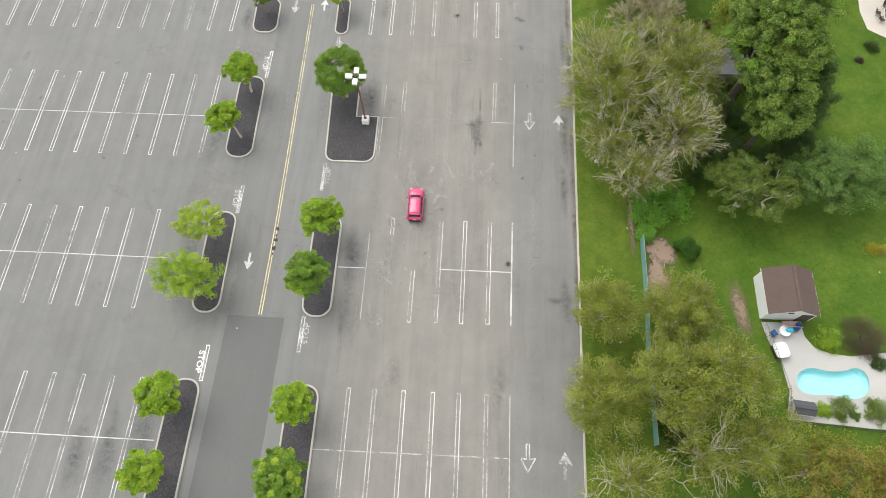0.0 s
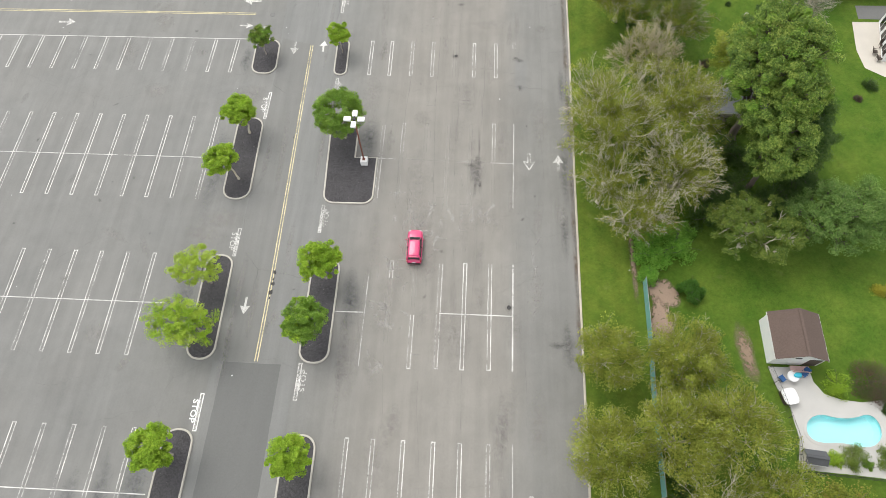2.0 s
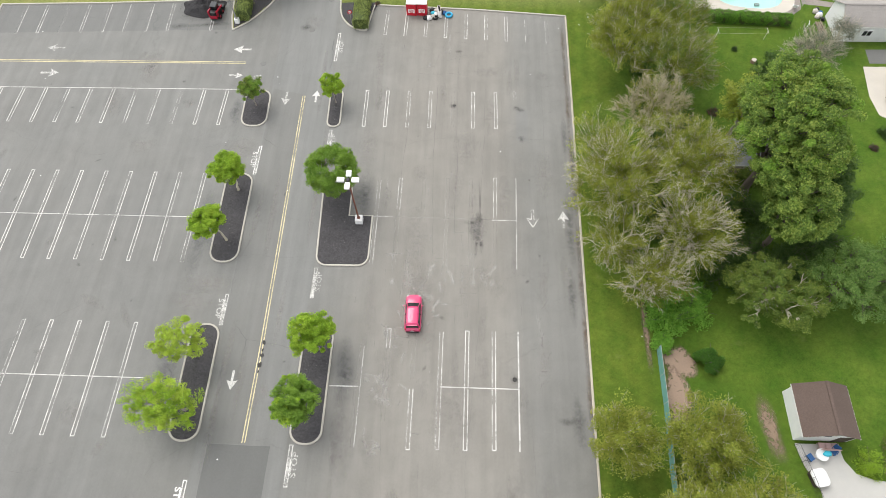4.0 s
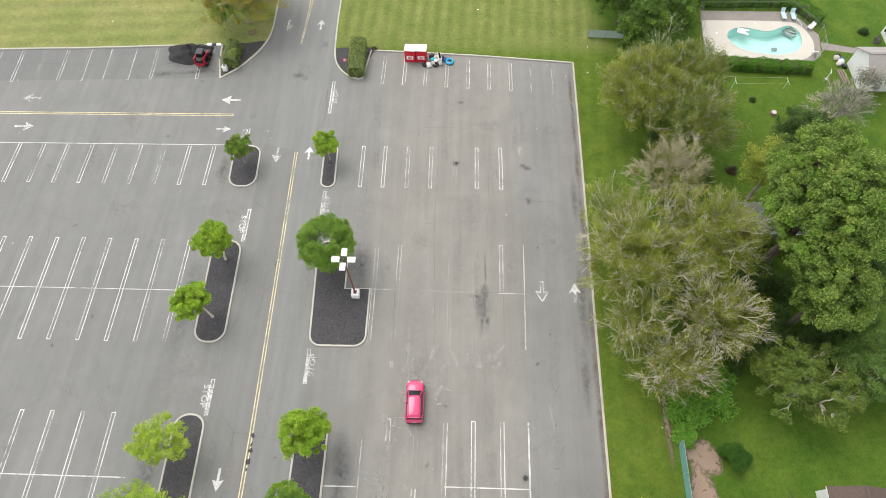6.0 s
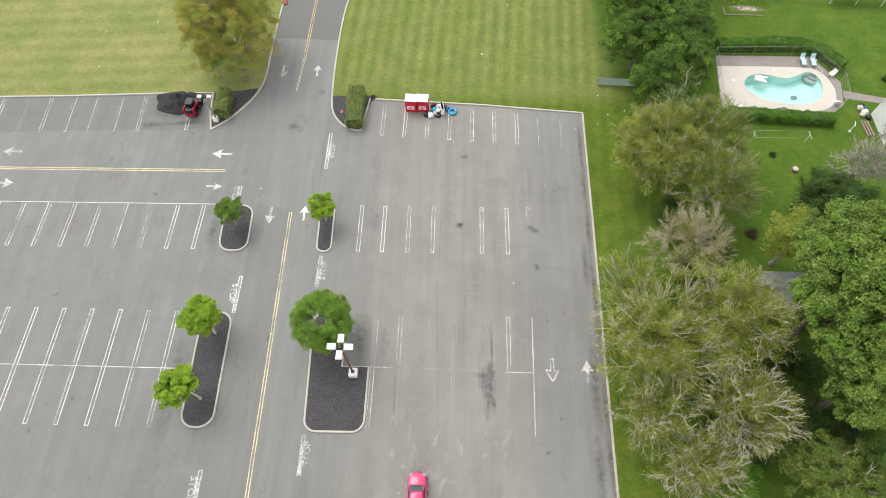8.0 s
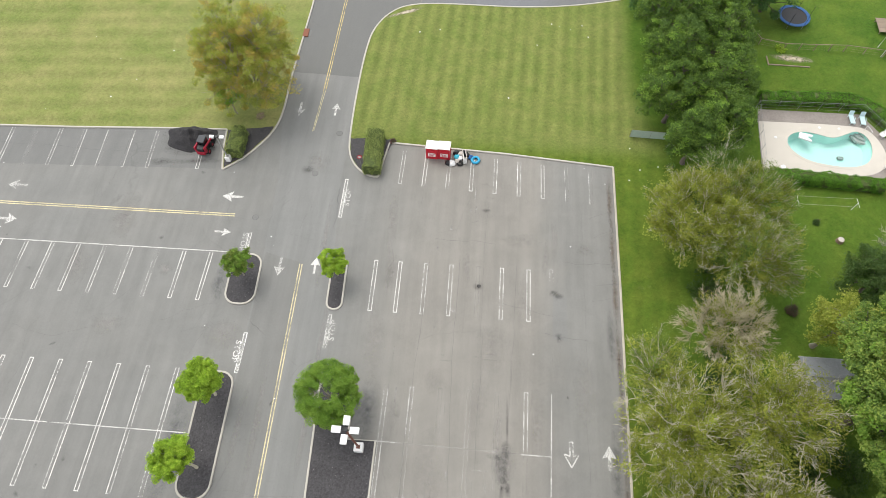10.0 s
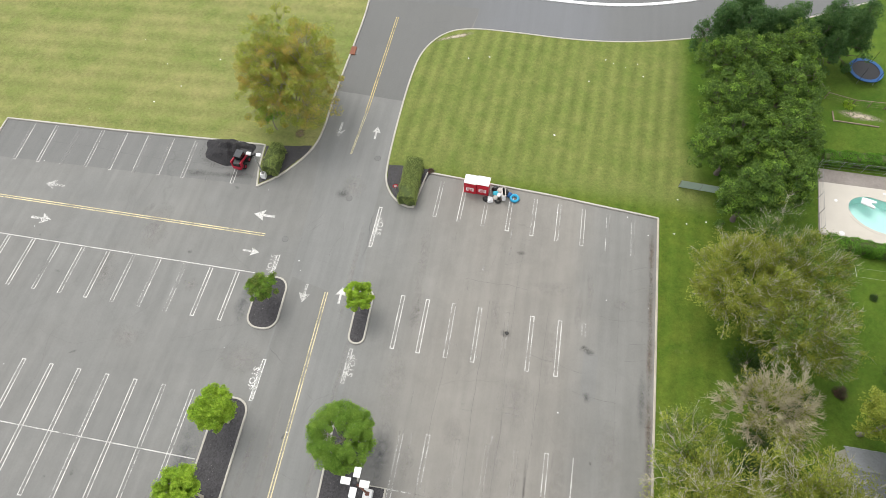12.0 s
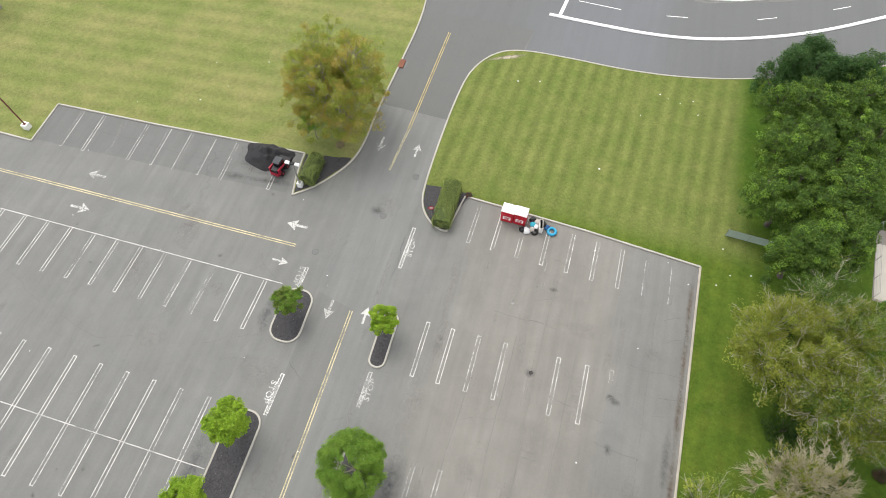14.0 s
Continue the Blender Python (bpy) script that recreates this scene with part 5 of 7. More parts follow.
# ---- hedges and shrubs ----


def hedge(name, label, line, width, high, leaf, seed, density=130, leaf_size=0.10, round_top=0.5, lumpy=0.28):
    r = np.random.default_rng(seed)
    top = thing(name, line[0][0], line[0][1], GZ, 0, label, "hedge")
    o = np.array(line[0])
    pts = [(x - o[0], y - o[1]) for x, y in fine_line(smooth_line(line, 2), 0.5)]
    w = width / 2
    q = round_top
    prof = [(-w * 0.94, 0), (-w, high * 0.5), (-w, high - q), (-w + q * 0.3, high - q * 0.3), (-w + q, high), (w - q, high), (w - q * 0.3, high - q * 0.3), (w, high - q), (w, high * 0.5), (w * 0.94, 0)]
    inner = [(a * 0.93, b * 0.96) for a, b in prof]
    v, f = swept(pts, inner)
    link("core", v, f, HEDGE_CORE, top)
    P, S = np.array(pts), np.array([tuple(s) for s in sideways(pts)])
    seg = np.linalg.norm(np.diff(P, axis=0), axis=1)
    cum = np.r_[0, seg.cumsum()]
    pr = np.array(prof)
    pl = np.r_[0, np.linalg.norm(np.diff(pr, axis=0), axis=1).cumsum()]
    n = int(cum[-1] * pl[-1] * density)
    s, u = r.uniform(0, cum[-1], n), r.uniform(0, pl[-1], n)
    px, py = np.interp(s, cum, P[:, 0]), np.interp(s, cum, P[:, 1])
    sx, sy = np.interp(s, cum, S[:, 0]), np.interp(s, cum, S[:, 1])
    a, b = np.interp(u, pl, pr[:, 0]), np.interp(u, pl, pr[:, 1])
    pos = np.c_[px + sx * a, py + sy * a, b]
    nrm = np.c_[sx * a / w, sy * a / w, (b / high) ** 2 * 1.2]
    # the two ends
    m = int(width * high * density)
    for end, d in ((0, P[0] - P[1]), (-1, P[-1] - P[-2])):
        d = d / np.linalg.norm(d)
        aa, bb = r.uniform(-w, w, m), r.uniform(0, high, m)
        e = np.c_[P[end, 0] + S[end, 0] * aa, P[end, 1] + S[end, 1] * aa, bb]
        pos = np.r_[pos, e]
        nrm = np.r_[nrm, np.tile([d[0], d[1], 0.2], (m, 1))]
    lump = np.array([noise.noise((q[0] * 1.4 + o[0], q[1] * 1.4 + o[1], q[2] * 1.4)) for q in pos])
    nn = nrm / (np.linalg.norm(nrm, axis=1, keepdims=True) + 1e-9)
    pos = pos + nn * (lump * lumpy + r.normal(0, 0.05, len(pos)))[:, None]
    v, f = leaf_quads(pos, nrm + r.normal(0, 0.5, nrm.shape), leaf_size * r.uniform(0.6, 1.4, len(pos)), r)
    array_mesh("foliage", v, f, leaf, top)
    return top


hedge("hedge", "clipped green hedge in a black mulch bed", [(-26.75, 78.3), (-26.85, 82.0)], 1.75, 1.9, LEAF_HEDGE, 201, 330, 0.085)
hedge("hedge", "clipped green hedge browning at its end", [(-9.45, 76.95), (-9.65, 82.8)], 2.15, 1.7, LEAF_HEDGE, 202, 330, 0.085)
hedge("hedge", "clipped dark privet hedge along a pool", [(38.3, 79.75), (45.0, 79.35), (51.0, 78.9)], 1.6, 1.35, LEAF_PRIVET, 203, 420, 0.11)
hedge("hedge", "clipped dark privet hedge behind a pool", [(38.9, 91.8), (45.0, 92.1), (49.0, 92.3), (52.3, 91.4), (54.7, 88.0)], 1.6, 1.45, LEAF_PRIVET, 204, 420, 0.11)


def shrub(label, x, y, r0, high, leaf, seed, count=1600, leaf_size=0.13, name="shrub", ry=None):
    r = np.random.default_rng(seed)
    top = thing(name, x, y, GZ, 0, label, "shrub")
    paths = np.array([bent(np.array([r.normal(0, 0.06), r.normal(0, 0.06), -0.05]), np.array([r.normal(0, r0 * 0.45), r.normal(0, r0 * 0.45), high * r.uniform(0.5, 0.9)]), r, 0.1) for _ in range(9)])
    v, f = tube_mesh(paths, np.tile(np.linspace(0.03, 0.012, 6), (9, 1)), 5)
    array_mesh("stem", v, f, DARK_BARK, top)
    ks = 26
    d = r.normal(size=(ks, 3))
    d /= np.linalg.norm(d, axis=1, keepdims=True)
    d[:, 2] = np.abs(d[:, 2])
    c = d * r.uniform(0.35, 0.85, (ks, 1)) * np.array([r0, ry or r0, high * 0.85])
    p = np.repeat(c, count // ks, 0)
    ball = r.normal(size=p.shape)
    ball *= (r.uniform(0, 1, len(p)) ** 0.4 / np.linalg.norm(ball, axis=1))[:, None]
    off = ball * r0 * 0.36
    pos = p + off
    pos[:, 2] = np.maximum(pos[:, 2], 0.04)
    v, f = leaf_quads(pos, off / r0 * 2 + np.array([0, 0, 0.7]) + r.normal(0, 0.4, p.shape), leaf_size * r.uniform(0.6, 1.4, len(p)), r)
    array_mesh("foliage", v, f, leaf, top)
    return top


shrub("bright green rounded shrub beside a pool deck", 44.7, 19.4, 1.6, 1.8, LEAF_LOT, 301, 3000, 0.11)
shrub("large dark shrub with purple blossom beside a pool deck", 48.3, 19.9, 2.7, 2.7, LEAF_PLUM, 302, 5600, 0.11)
shrub("dark shrub beside a pool deck", 49.4, 17.4, 1.0, 1.2, LEAF_DARK, 303)
shrub("bright green shrub by a pool fence", 42.9, 12.3, 0.9, 1.3, LEAF_LOT, 304)
shrub("spiky dark green shrub by a pool fence", 44.8, 12.4, 1.4, 1.6, LEAF_MID, 305, 2200)
shrub("spiky dark green shrub by a pool fence", 48.2, 12.4, 1.6, 1.6, LEAF_MID, 306, 2400)
shrub("small green shrub by a pool fence", 46.0, 11.9, 0.6, 0.8, LEAF_DEEP, 307, 900)
shrub("dark green arborvitae beside bare earth", 31.2, 28.9, 1.55, 3.0, LEAF_ARBOR, 308, 9500, 0.13)
shrub("small dark shrub on a lawn", 42.6, 73.7, 0.55, 0.6, LEAF_DARK, 309, 700)
shrub("small brown shrub on a lawn", 37.7, 62.4, 0.8, 0.8, LEAF_PLUM, 310, 900)
shrub("overgrown shrub by a chain-link fence", 43.6, 101.4, 0.8, 0.9, LEAF_LOT, 311, 900)
shrub("dark shrub by a white house", 60.3, 86.4, 0.8, 1.1, LEAF_DARK, 312)
shrub("leggy grey-green shrub by a white house", 61.6, 84.6, 0.7, 1.0, LEAF_GREY, 316, 1100)
shrub("round shrub beside a patio", 58.3, 59.3, 1.25, 1.2, LEAF_DARK, 313)
shrub("small reddish shrub beside a patio", 56.3, 57.0, 0.6, 0.6, LEAF_PLUM, 315, 700)
shrub("low dead shrub beside a hedge", -7.6, 82.2, 0.45, 0.3, LEAF_PLUM, 314, 500)
for i, (sx, sy, sr, sh) in enumerate(((27.4, 33.4, 2.4, 2.2), (30.2, 34.8, 2.6, 2.2), (28.6, 36.6, 2.2, 2.2), (26.9, 30.8, 1.4, 1.6), (31.6, 36.6, 1.8, 1.6), (26.6, 35.8, 1.3, 1.8))):
    shrub("sprawling bright green vine over undergrowth", sx, sy, sr, sh, LEAF_VINE, 320 + i, 3000, 0.2, "vine")
for i, (ux, uy) in enumerate(((40.5, 40.2), (42.6, 41.6), (37.5, 40.0), (35.2, 42.0), (34.2, 38.6), (44.5, 42.5), (33.6, 45.5), (33.0, 60.5), (35.6, 44.6), (38.4, 43.2), (41.6, 38.8), (36.2, 47.5), (47.2, 43.6), (38.0, 48.4), (39.8, 46.6), (37.6, 41.6))):
    shrub("dark tangled undergrowth in the shade of an oak", ux, uy, 2.3, 2.4, LEAF_DARK, 380 + i, 2200, 0.19, "undergrowth")
for i, (ux, uy) in enumerate(((37.2, 52.3), (39.6, 52.0), (42.6, 52.3), (43.4, 54.6))):
    shrub("tall green shrub screening a small shed", ux, uy, 1.4, 3.0, LEAF_MID, 395 + i, 2200, 0.18)
for i in range(22):
    ux, uy = 26.6 + 2.2 * dice.random(), (8 + 2.3 * i) if i < 6 else (38 + 2.6 * (i - 6))
    shrub("dark tangled undergrowth along the boundary", ux + 0.8, uy, 1.5 + dice.random() * 0.6, 1.2 + dice.random(), LEAF_DARK, 340 + i, 1100, 0.2, "undergrowth")

# ---- more materials for the things ----
CAR_RED = plain("raspberry_car_paint", (0.56, 0.020, 0.125), 0.3, big=0.03, fine=0.02, bump=0, spec=0.6, coat=0.8)
GLASS_DARK = plain("dark_window_glass", (0.012, 0.016, 0.018), 0.08, big=0.05, fine=0.0, bump=0, spec=0.7)
RUBBER = plain("black_rubber", (0.02, 0.02, 0.02), 0.85, fine=0.3)
SILVER = plain("brushed_metal", (0.55, 0.55, 0.55), 0.35, 0.9, big=0.06, fine=0.06, bump=0)
LAMP_CLEAR = plain("headlamp_lens", (0.42, 0.43, 0.45), 0.15, big=0.05, fine=0.05, bump=0, spec=0.6)
LAMP_RED = plain("tail_lamp_lens", (0.42, 0.01, 0.015), 0.2, big=0.05, fine=0.05, bump=0, spec=0.6)
WHITE_PAINT = plain("white_paint", (0.80, 0.80, 0.79), 0.5, big=0.06, fine=0.05, bump=0.05)
SIDING = plain("white_siding", (0.74, 0.75, 0.75), 0.55, big=0.08, fine=0.05)
POLE_BROWN = plain("rusty_brown_steel", (0.20, 0.085, 0.06), 0.6, 0.2, big=0.25, fine=0.2)
POLE_GREY = plain("grey_steel", (0.33, 0.33, 0.32), 0.5, 0.4, big=0.1, fine=0.1)
BLACK_METAL = plain("black_metal", (0.025, 0.025, 0.027), 0.5, 0.2, big=0.15, fine=0.1)
BIN_RED = plain("red_painted_steel", (0.50, 0.018, 0.035), 0.45, big=0.12, fine=0.08)
LOADER_RED = plain("worn_red_machine_paint", (0.33, 0.012, 0.032), 0.5, big=0.2, fine=0.15)
SHINGLE = plain("brown_shingles", (0.108, 0.078, 0.066), 0.9, big=0.12, fine=0.35, fine_scale=7, bump=0.5, each=0.06)
GREY_SHINGLE = plain("grey_shingles", (0.30, 0.28, 0.265), 0.9, big=0.12, fine=0.3, fine_scale=6, bump=0.5, each=0.06)
BLUE_GREY_ROOF = plain("blue_grey_roofing", (0.225, 0.235, 0.25), 0.9, big=0.2, fine=0.3, fine_scale=6, bump=0.5)
DARK_SHINGLE = plain("dark_grey_roofing", (0.085, 0.088, 0.095), 0.85, big=0.12, fine=0.2)
TEAL = plain("teal_privacy_mesh", (0.12, 0.27, 0.24), 0.8, big=0.2, fine=0.2)
GREY_TEAL = plain("weathered_teal_mesh", (0.42, 0.51, 0.47), 0.8, big=0.2, fine=0.2)
BLUE = plain("bright_blue_plastic", (0.03, 0.33, 0.55), 0.4, big=0.08, fine=0.06)
DARK_BLUE = plain("navy_cloth", (0.03, 0.10, 0.26), 0.7, big=0.15, fine=0.1)
AQUA_CLOTH = plain("turquoise_cloth", (0.05, 0.42, 0.55), 0.7, big=0.15, fine=0.1)
PLASTIC = plain("white_plastic", (0.78, 0.78, 0.78), 0.4, big=0.05, fine=0.04, bump=0)
AQUA_PALE = plain("pale_aqua_webbing", (0.52, 0.68, 0.71), 0.6, big=0.06, fine=0.06)
PINK = plain("faded_pink_plastic", (0.52, 0.36, 0.34), 0.6)
WOOD = plain("weathered_wood", (0.27, 0.21, 0.16), 0.85, big=0.2, fine=0.25, each=0.1)
DARK_WOOD = plain("dark_stained_wood", (0.085, 0.065, 0.055), 0.7, big=0.2, fine=0.2)
TERRACOTTA = plain("rusty_iron_grate", (0.22, 0.085, 0.05), 0.8, big=0.2, fine=0.2)
IRON = plain("cast_iron_cover", (0.19, 0.19, 0.185), 0.7, 0.3, fine=0.3)
STONE = plain("pale_stone", (0.50, 0.46, 0.42), 0.85, big=0.15, fine=0.2)
BAG_BLACK = plain("black_plastic_bag", (0.015, 0.015, 0.017), 0.35, fine=0.2, bump=0.8)
BASIN = plain("aqua_pool_plaster", (0.52, 0.88, 0.90), 0.7, big=0.05, fine=0.04)
BASIN_DEEP = plain("turquoise_pool_plaster", (0.60, 0.85, 0.79), 0.7, big=0.05, fine=0.04)
FLOWER = leafy("yellow_flowers", ((0.20, 0.22, 0.03), (0.36, 0.34, 0.04), (0.50, 0.44, 0.05)))
PETAL = leafy("white_blossom", ((0.05, 0.13, 0.02), (0.10, 0.20, 0.03), (0.16, 0.27, 0.05), (0.75, 0.76, 0.70)))


def water_material(name, tint):
    g = Tree_of_nodes(name)
    clear = g.add("ShaderNodeBsdfTransparent")
    g.put(clear.inputs[0], (*tint, 1))
    gloss = g.add("ShaderNodeBsdfGlossy")
    gloss.inputs["Roughness"].default_value = 0.06
    g.t.links.new(g.bump(g.noise(1.8, 3, warp=0.5), 0.25, 0.05), gloss.inputs["Normal"])
    fr = g.add("ShaderNodeFresnel")
    fr.inputs[0].default_value = 1.33
    m = g.add("ShaderNodeMixShader")
    g.put(m.inputs[0], fr.outputs[0])
    g.t.links.new(clear.outputs[0], m.inputs[1])
    g.t.links.new(gloss.outputs[0], m.inputs[2])
    return g.done(m.outputs[0])


WATER = water_material("pool_water", (0.90, 0.985, 0.99))

# ---- the parked car ----


def car(x, y, turn):
    top = thing("car", x, y, 0.0, turn, "raspberry red compact hatchback car on the asphalt", "car")
    rows = [(-2.12, 0.66, 0.60, 0.62), (-2.06, 0.80, 0.80, 0.84), (-1.86, 0.87, 0.93, 0.97), (-1.1, 0.895, 0.95, 0.97), (0.2, 0.89, 0.94, 0.96), (0.95, 0.885, 0.92, 1.0), (1.30, 0.875, 0.90, 0.98), (1.72, 0.84, 0.82, 0.90), (1.98, 0.74, 0.70, 0.78), (2.12, 0.55, 0.54, 0.58)]
    verts, faces = [], []
    for yy, hw, zb, zt in rows:
        half = [(0, 0.2), (hw * 0.86, 0.2), (hw * 0.98, 0.34), (hw, zb * 0.62), (hw * 0.985, zb * 0.86), (hw * 0.93, zb), (hw * 0.6, zt - 0.015), (0, zt)]
        ring = half + [(-a, b) for a, b in half[-2:0:-1]]
        verts += [(a, yy, b) for a, b in ring]
    k = 14
    for i in range(len(rows) - 1):
        faces += [(i * k + a, i * k + (a + 1) % k, (i + 1) * k + (a + 1) % k, (i + 1) * k + a) for a in range(k)]
    faces += [tuple(range(k)), tuple(range((len(rows) - 1) * k, len(rows) * k))]
    bm = fresh()
    vs = [bm.verts.new(v) for v in verts]
    for f in faces:
        bm.faces.new([vs[i] for i in f])
    body = part("body", bm, CAR_RED, top, smooth=True)
    # the glass house
    low = [(0.70, 1.05), (0.80, 0.80), (0.815, -1.2), (0.74, -1.88), (-0.74, -1.88), (-0.815, -1.2), (-0.80, 0.80), (-0.70, 1.05)]
    high = [(0.56, 0.32), (0.62, 0.18), (0.635, -1.15), (0.58, -1.58), (-0.58, -1.58), (-0.635, -1.15), (-0.62, 0.18), (-0.56, 0.32)]
    bm = fresh()
    a = [bm.verts.new((p, q, 0.93)) for p, q in low]
    b = [bm.verts.new((p, q, 1.50)) for p, q in high]
    for i in range(8):
        bm.faces.new((a[i], a[(i + 1) % 8], b[(i + 1) % 8], b[i]))
    bm.faces.new(b)
    part("glasshouse", bm, GLASS_DARK, top, "dark tinted glass")
    bm = fresh()
    grid = []
    for i, yy in enumerate((0.36, 0.1, -0.5, -1.1, -1.50, -1.72)):
        row = []
        for j in range(7):
            s = j / 3 - 1
            w = (0.565, 0.635, 0.65, 0.65, 0.62, 0.60)[i]
            row.append(bm.verts.new((s * w, yy - 0.05 * s * s, 1.53 + 0.06 * (1 - s * s) - 0.03 * (abs(i - 2.5) / 2.5) ** 2)))
        grid.append(row)
    for i in range(5):
        for j in range(6):
            bm.faces.new((grid[i][j], grid[i][j + 1], grid[i + 1][j + 1], grid[i + 1][j]))
    r = bmesh.ops.extrude_face_region(bm, geom=bm.faces[:])
    bmesh.ops.translate(bm, verts=[v for v in r["geom"] if isinstance(v, bmesh.types.BMVert)], vec=(0, 0, -0.06))
    part("roof", bm, CAR_RED, top, smooth=True)
    for s in (1, -1):
        part("pillar", rod(fresh(), (s * 0.71, 1.04, 0.93), (s * 0.575, 0.31, 1.50), 0.05, 0.045), CAR_RED, top)
        part("pillar", rod(fresh(), (s * 0.825, -0.35, 0.93), (s * 0.645, -0.35, 1.50), 0.045), BLACK_METAL, top)
        part("pillar", rod(fresh(), (s * 0.76, -1.85, 0.93), (s * 0.60, -1.56, 1.50), 0.075, 0.06), CAR_RED, top)
        mir = part("mirror", box(fresh(), s * 0.99, 0.62, 1.02, 0.2, 0.12, 0.15, 0, 0.03), CAR_RED, top)
        part("mirror_glass", box(fresh(), s * 0.99, 0.555, 1.02, 0.16, 0.012, 0.11), GLASS_DARK, mir)
        part("headlight", box(fresh(), s * 0.62, 1.86, 0.74, 0.26, 0.24, 0.12, s * -28, 0.03), LAMP_CLEAR, top)
        part("tail_light", box(fresh(), s * 0.76, -1.98, 0.86, 0.14, 0.16, 0.30, s * 14, 0.03), LAMP_RED, top)
        part("wiper", rod(fresh(), (s * 0.15 - 0.2, 1.02, 1.0), (s * 0.15 + 0.25, 0.82, 1.16), 0.012), BLACK_METAL, top)
        part("door_handle", box(fresh(), s * 0.885, -0.05, 0.80, 0.04, 0.18, 0.035, 0, 0.01), CAR_RED, top)
        for yy in (1.32, -1.30):
            wheel = part("wheel", rod(fresh(), (s * 0.70, yy, 0.32), (s * 0.90, yy, 0.32), 0.32, 0.32, 20), RUBBER, top)
            part("rim", rod(fresh(), (s * 0.88, yy, 0.32), (s * 0.91, yy, 0.32), 0.21, 0.19, 14), SILVER, wheel)
    part("spoiler", box(fresh(), 0, -1.74, 1.49, 1.12, 0.22, 0.04, 0, 0.015), CAR_RED, top)
    part("bumper", box(fresh(), 0, -2.11, 0.42, 1.36, 0.14, 0.24, 0, 0.05), BLACK_METAL, top)
    part("number_plate", box(fresh(), 0, -2.14, 0.72, 0.40, 0.02, 0.13, 0, 0.005), PLASTIC, top, "plain pale plate")
    part("grille", box(fresh(), 0, 2.10, 0.44, 0.8, 0.08, 0.16, 0, 0.02), BLACK_METAL, top)
    part("antenna", rod(fresh(), (0, -1.35, 1.57), (0, -1.52, 1.70), 0.012, 0.006, 6), BLACK_METAL, top)
    return top


car(0.75, 33.4, 1.0)

# ---- lamps, sign, drains ----


def lamp_post(x, y, high, heads, steel, label, base=0.85, z=GZ, reach=0.78, head_size=1.0):
    top = thing("lamp_post", x, y, z, 0, label, "street lamp", "car park lamps")
    foot = part("concrete_base", box(fresh(), 0, 0, 0.36, base, base, 0.86, 0, 0.04), WHITE_PAINT, top, "white painted concrete")
    part("base_plate", box(fresh(), 0, 0, 0.805, 0.36, 0.36, 0.03, 0, 0.01), steel, foot)
    part("pole", box(fresh(), 0, 0, 0.8 + (high - 0.8) / 2, 0.15, 0.15, high - 0.8, 0, 0.02), steel, top)
    part("hub", box(fresh(), 0, 0, high, 0.34, 0.34, 0.18, 0, 0.03), BLACK_METAL, top)
    for dx, dy in heads:
        part("arm", rod(fresh(), (0, 0, high), (dx * reach * 0.6, dy * reach * 0.6, high), 0.05, 0.05), BLACK_METAL, top)
        head = part("lamp_head", box(fresh(), dx * reach, dy * reach, high, head_size * (0.80 if dx else 0.56), head_size * (0.80 if dy else 0.56), 0.22, 0, 0.04), WHITE_PAINT, top, "white shoebox lamp head")
        part("lens", box(fresh(), dx * reach, dy * reach, high - 0.125, head_size * (0.62 if dx else 0.42), head_size * (0.62 if dy else 0.42), 0.03), LAMP_CLEAR, head)
    return top


lamp_post(-6.35, 44.95, 8.5, ((1, 0), (-1, 0), (0, 1), (0, -1)), POLE_BROWN, "brown steel lamp post with four white heads", z=0.10)
lamp_post(-27.55, 77.95, 4.5, ((1, 0), (-1, 0)), POLE_GREY, "grey steel lamp post with two white heads", 0.6, reach=0.6, head_size=0.68)
lamp_post(-65.5, 76.7, 8.5, ((1, 0), (-1, 0)), POLE_BROWN, "brown steel lamp post on the far lawn", 0.8)

sign = thing("road_sign", -10.95, 78.1, GZ, 20, "round red and white no-entry sign on a post", "sign")
part("post", rod(fresh(), (0, 0, 0), (0, 0, 2.2), 0.03, 0.03), POLE_GREY, sign)
disc = part("sign_plate", rod(fresh(), (0, -0.05, 1.95), (0, -0.03, 1.95), 0.33, 0.33, 24), BIN_RED, sign)
part("sign_face", rod(fresh(), (0, -0.056, 1.95), (0, -0.051, 1.95), 0.22, 0.22, 24), WHITE_PAINT, disc)
part("slash", box(fresh(), 0, -0.06, 1.95, 0.46, 0.006, 0.08), BIN_RED, disc)

for mx, my, mr in ((-14.5, 83.1, 0.36), (-22.4, 70.0, 0.34), (-16.5, 76.7, 0.34)):
    cover = thing("manhole_cover", mx, my, 0.0, 0, "round cast-iron manhole cover set in the asphalt", "manhole cover")
    part("frame", rod(fresh(), (0, 0, 0.0), (0, 0, 0.016), mr + 0.05, mr + 0.05, 24), TAR, cover)
    part("lid", rod(fresh(), (0, 0, 0.0), (0, 0, 0.024), mr, mr, 24), IRON, cover)
drain = thing("storm_drain", -22.15, 100.7, 0.0, 0, "rust-stained storm drain inlet in the kerb", "drain")
part("box", box(fresh(), 0, 0, 0.08, 0.75, 1.5, 0.2, 0, 0.03), TERRACOTTA, drain)
part("grate", box(fresh(), 0.5, 0, 0.012, 0.4, 1.2, 0.03), IRON, drain)

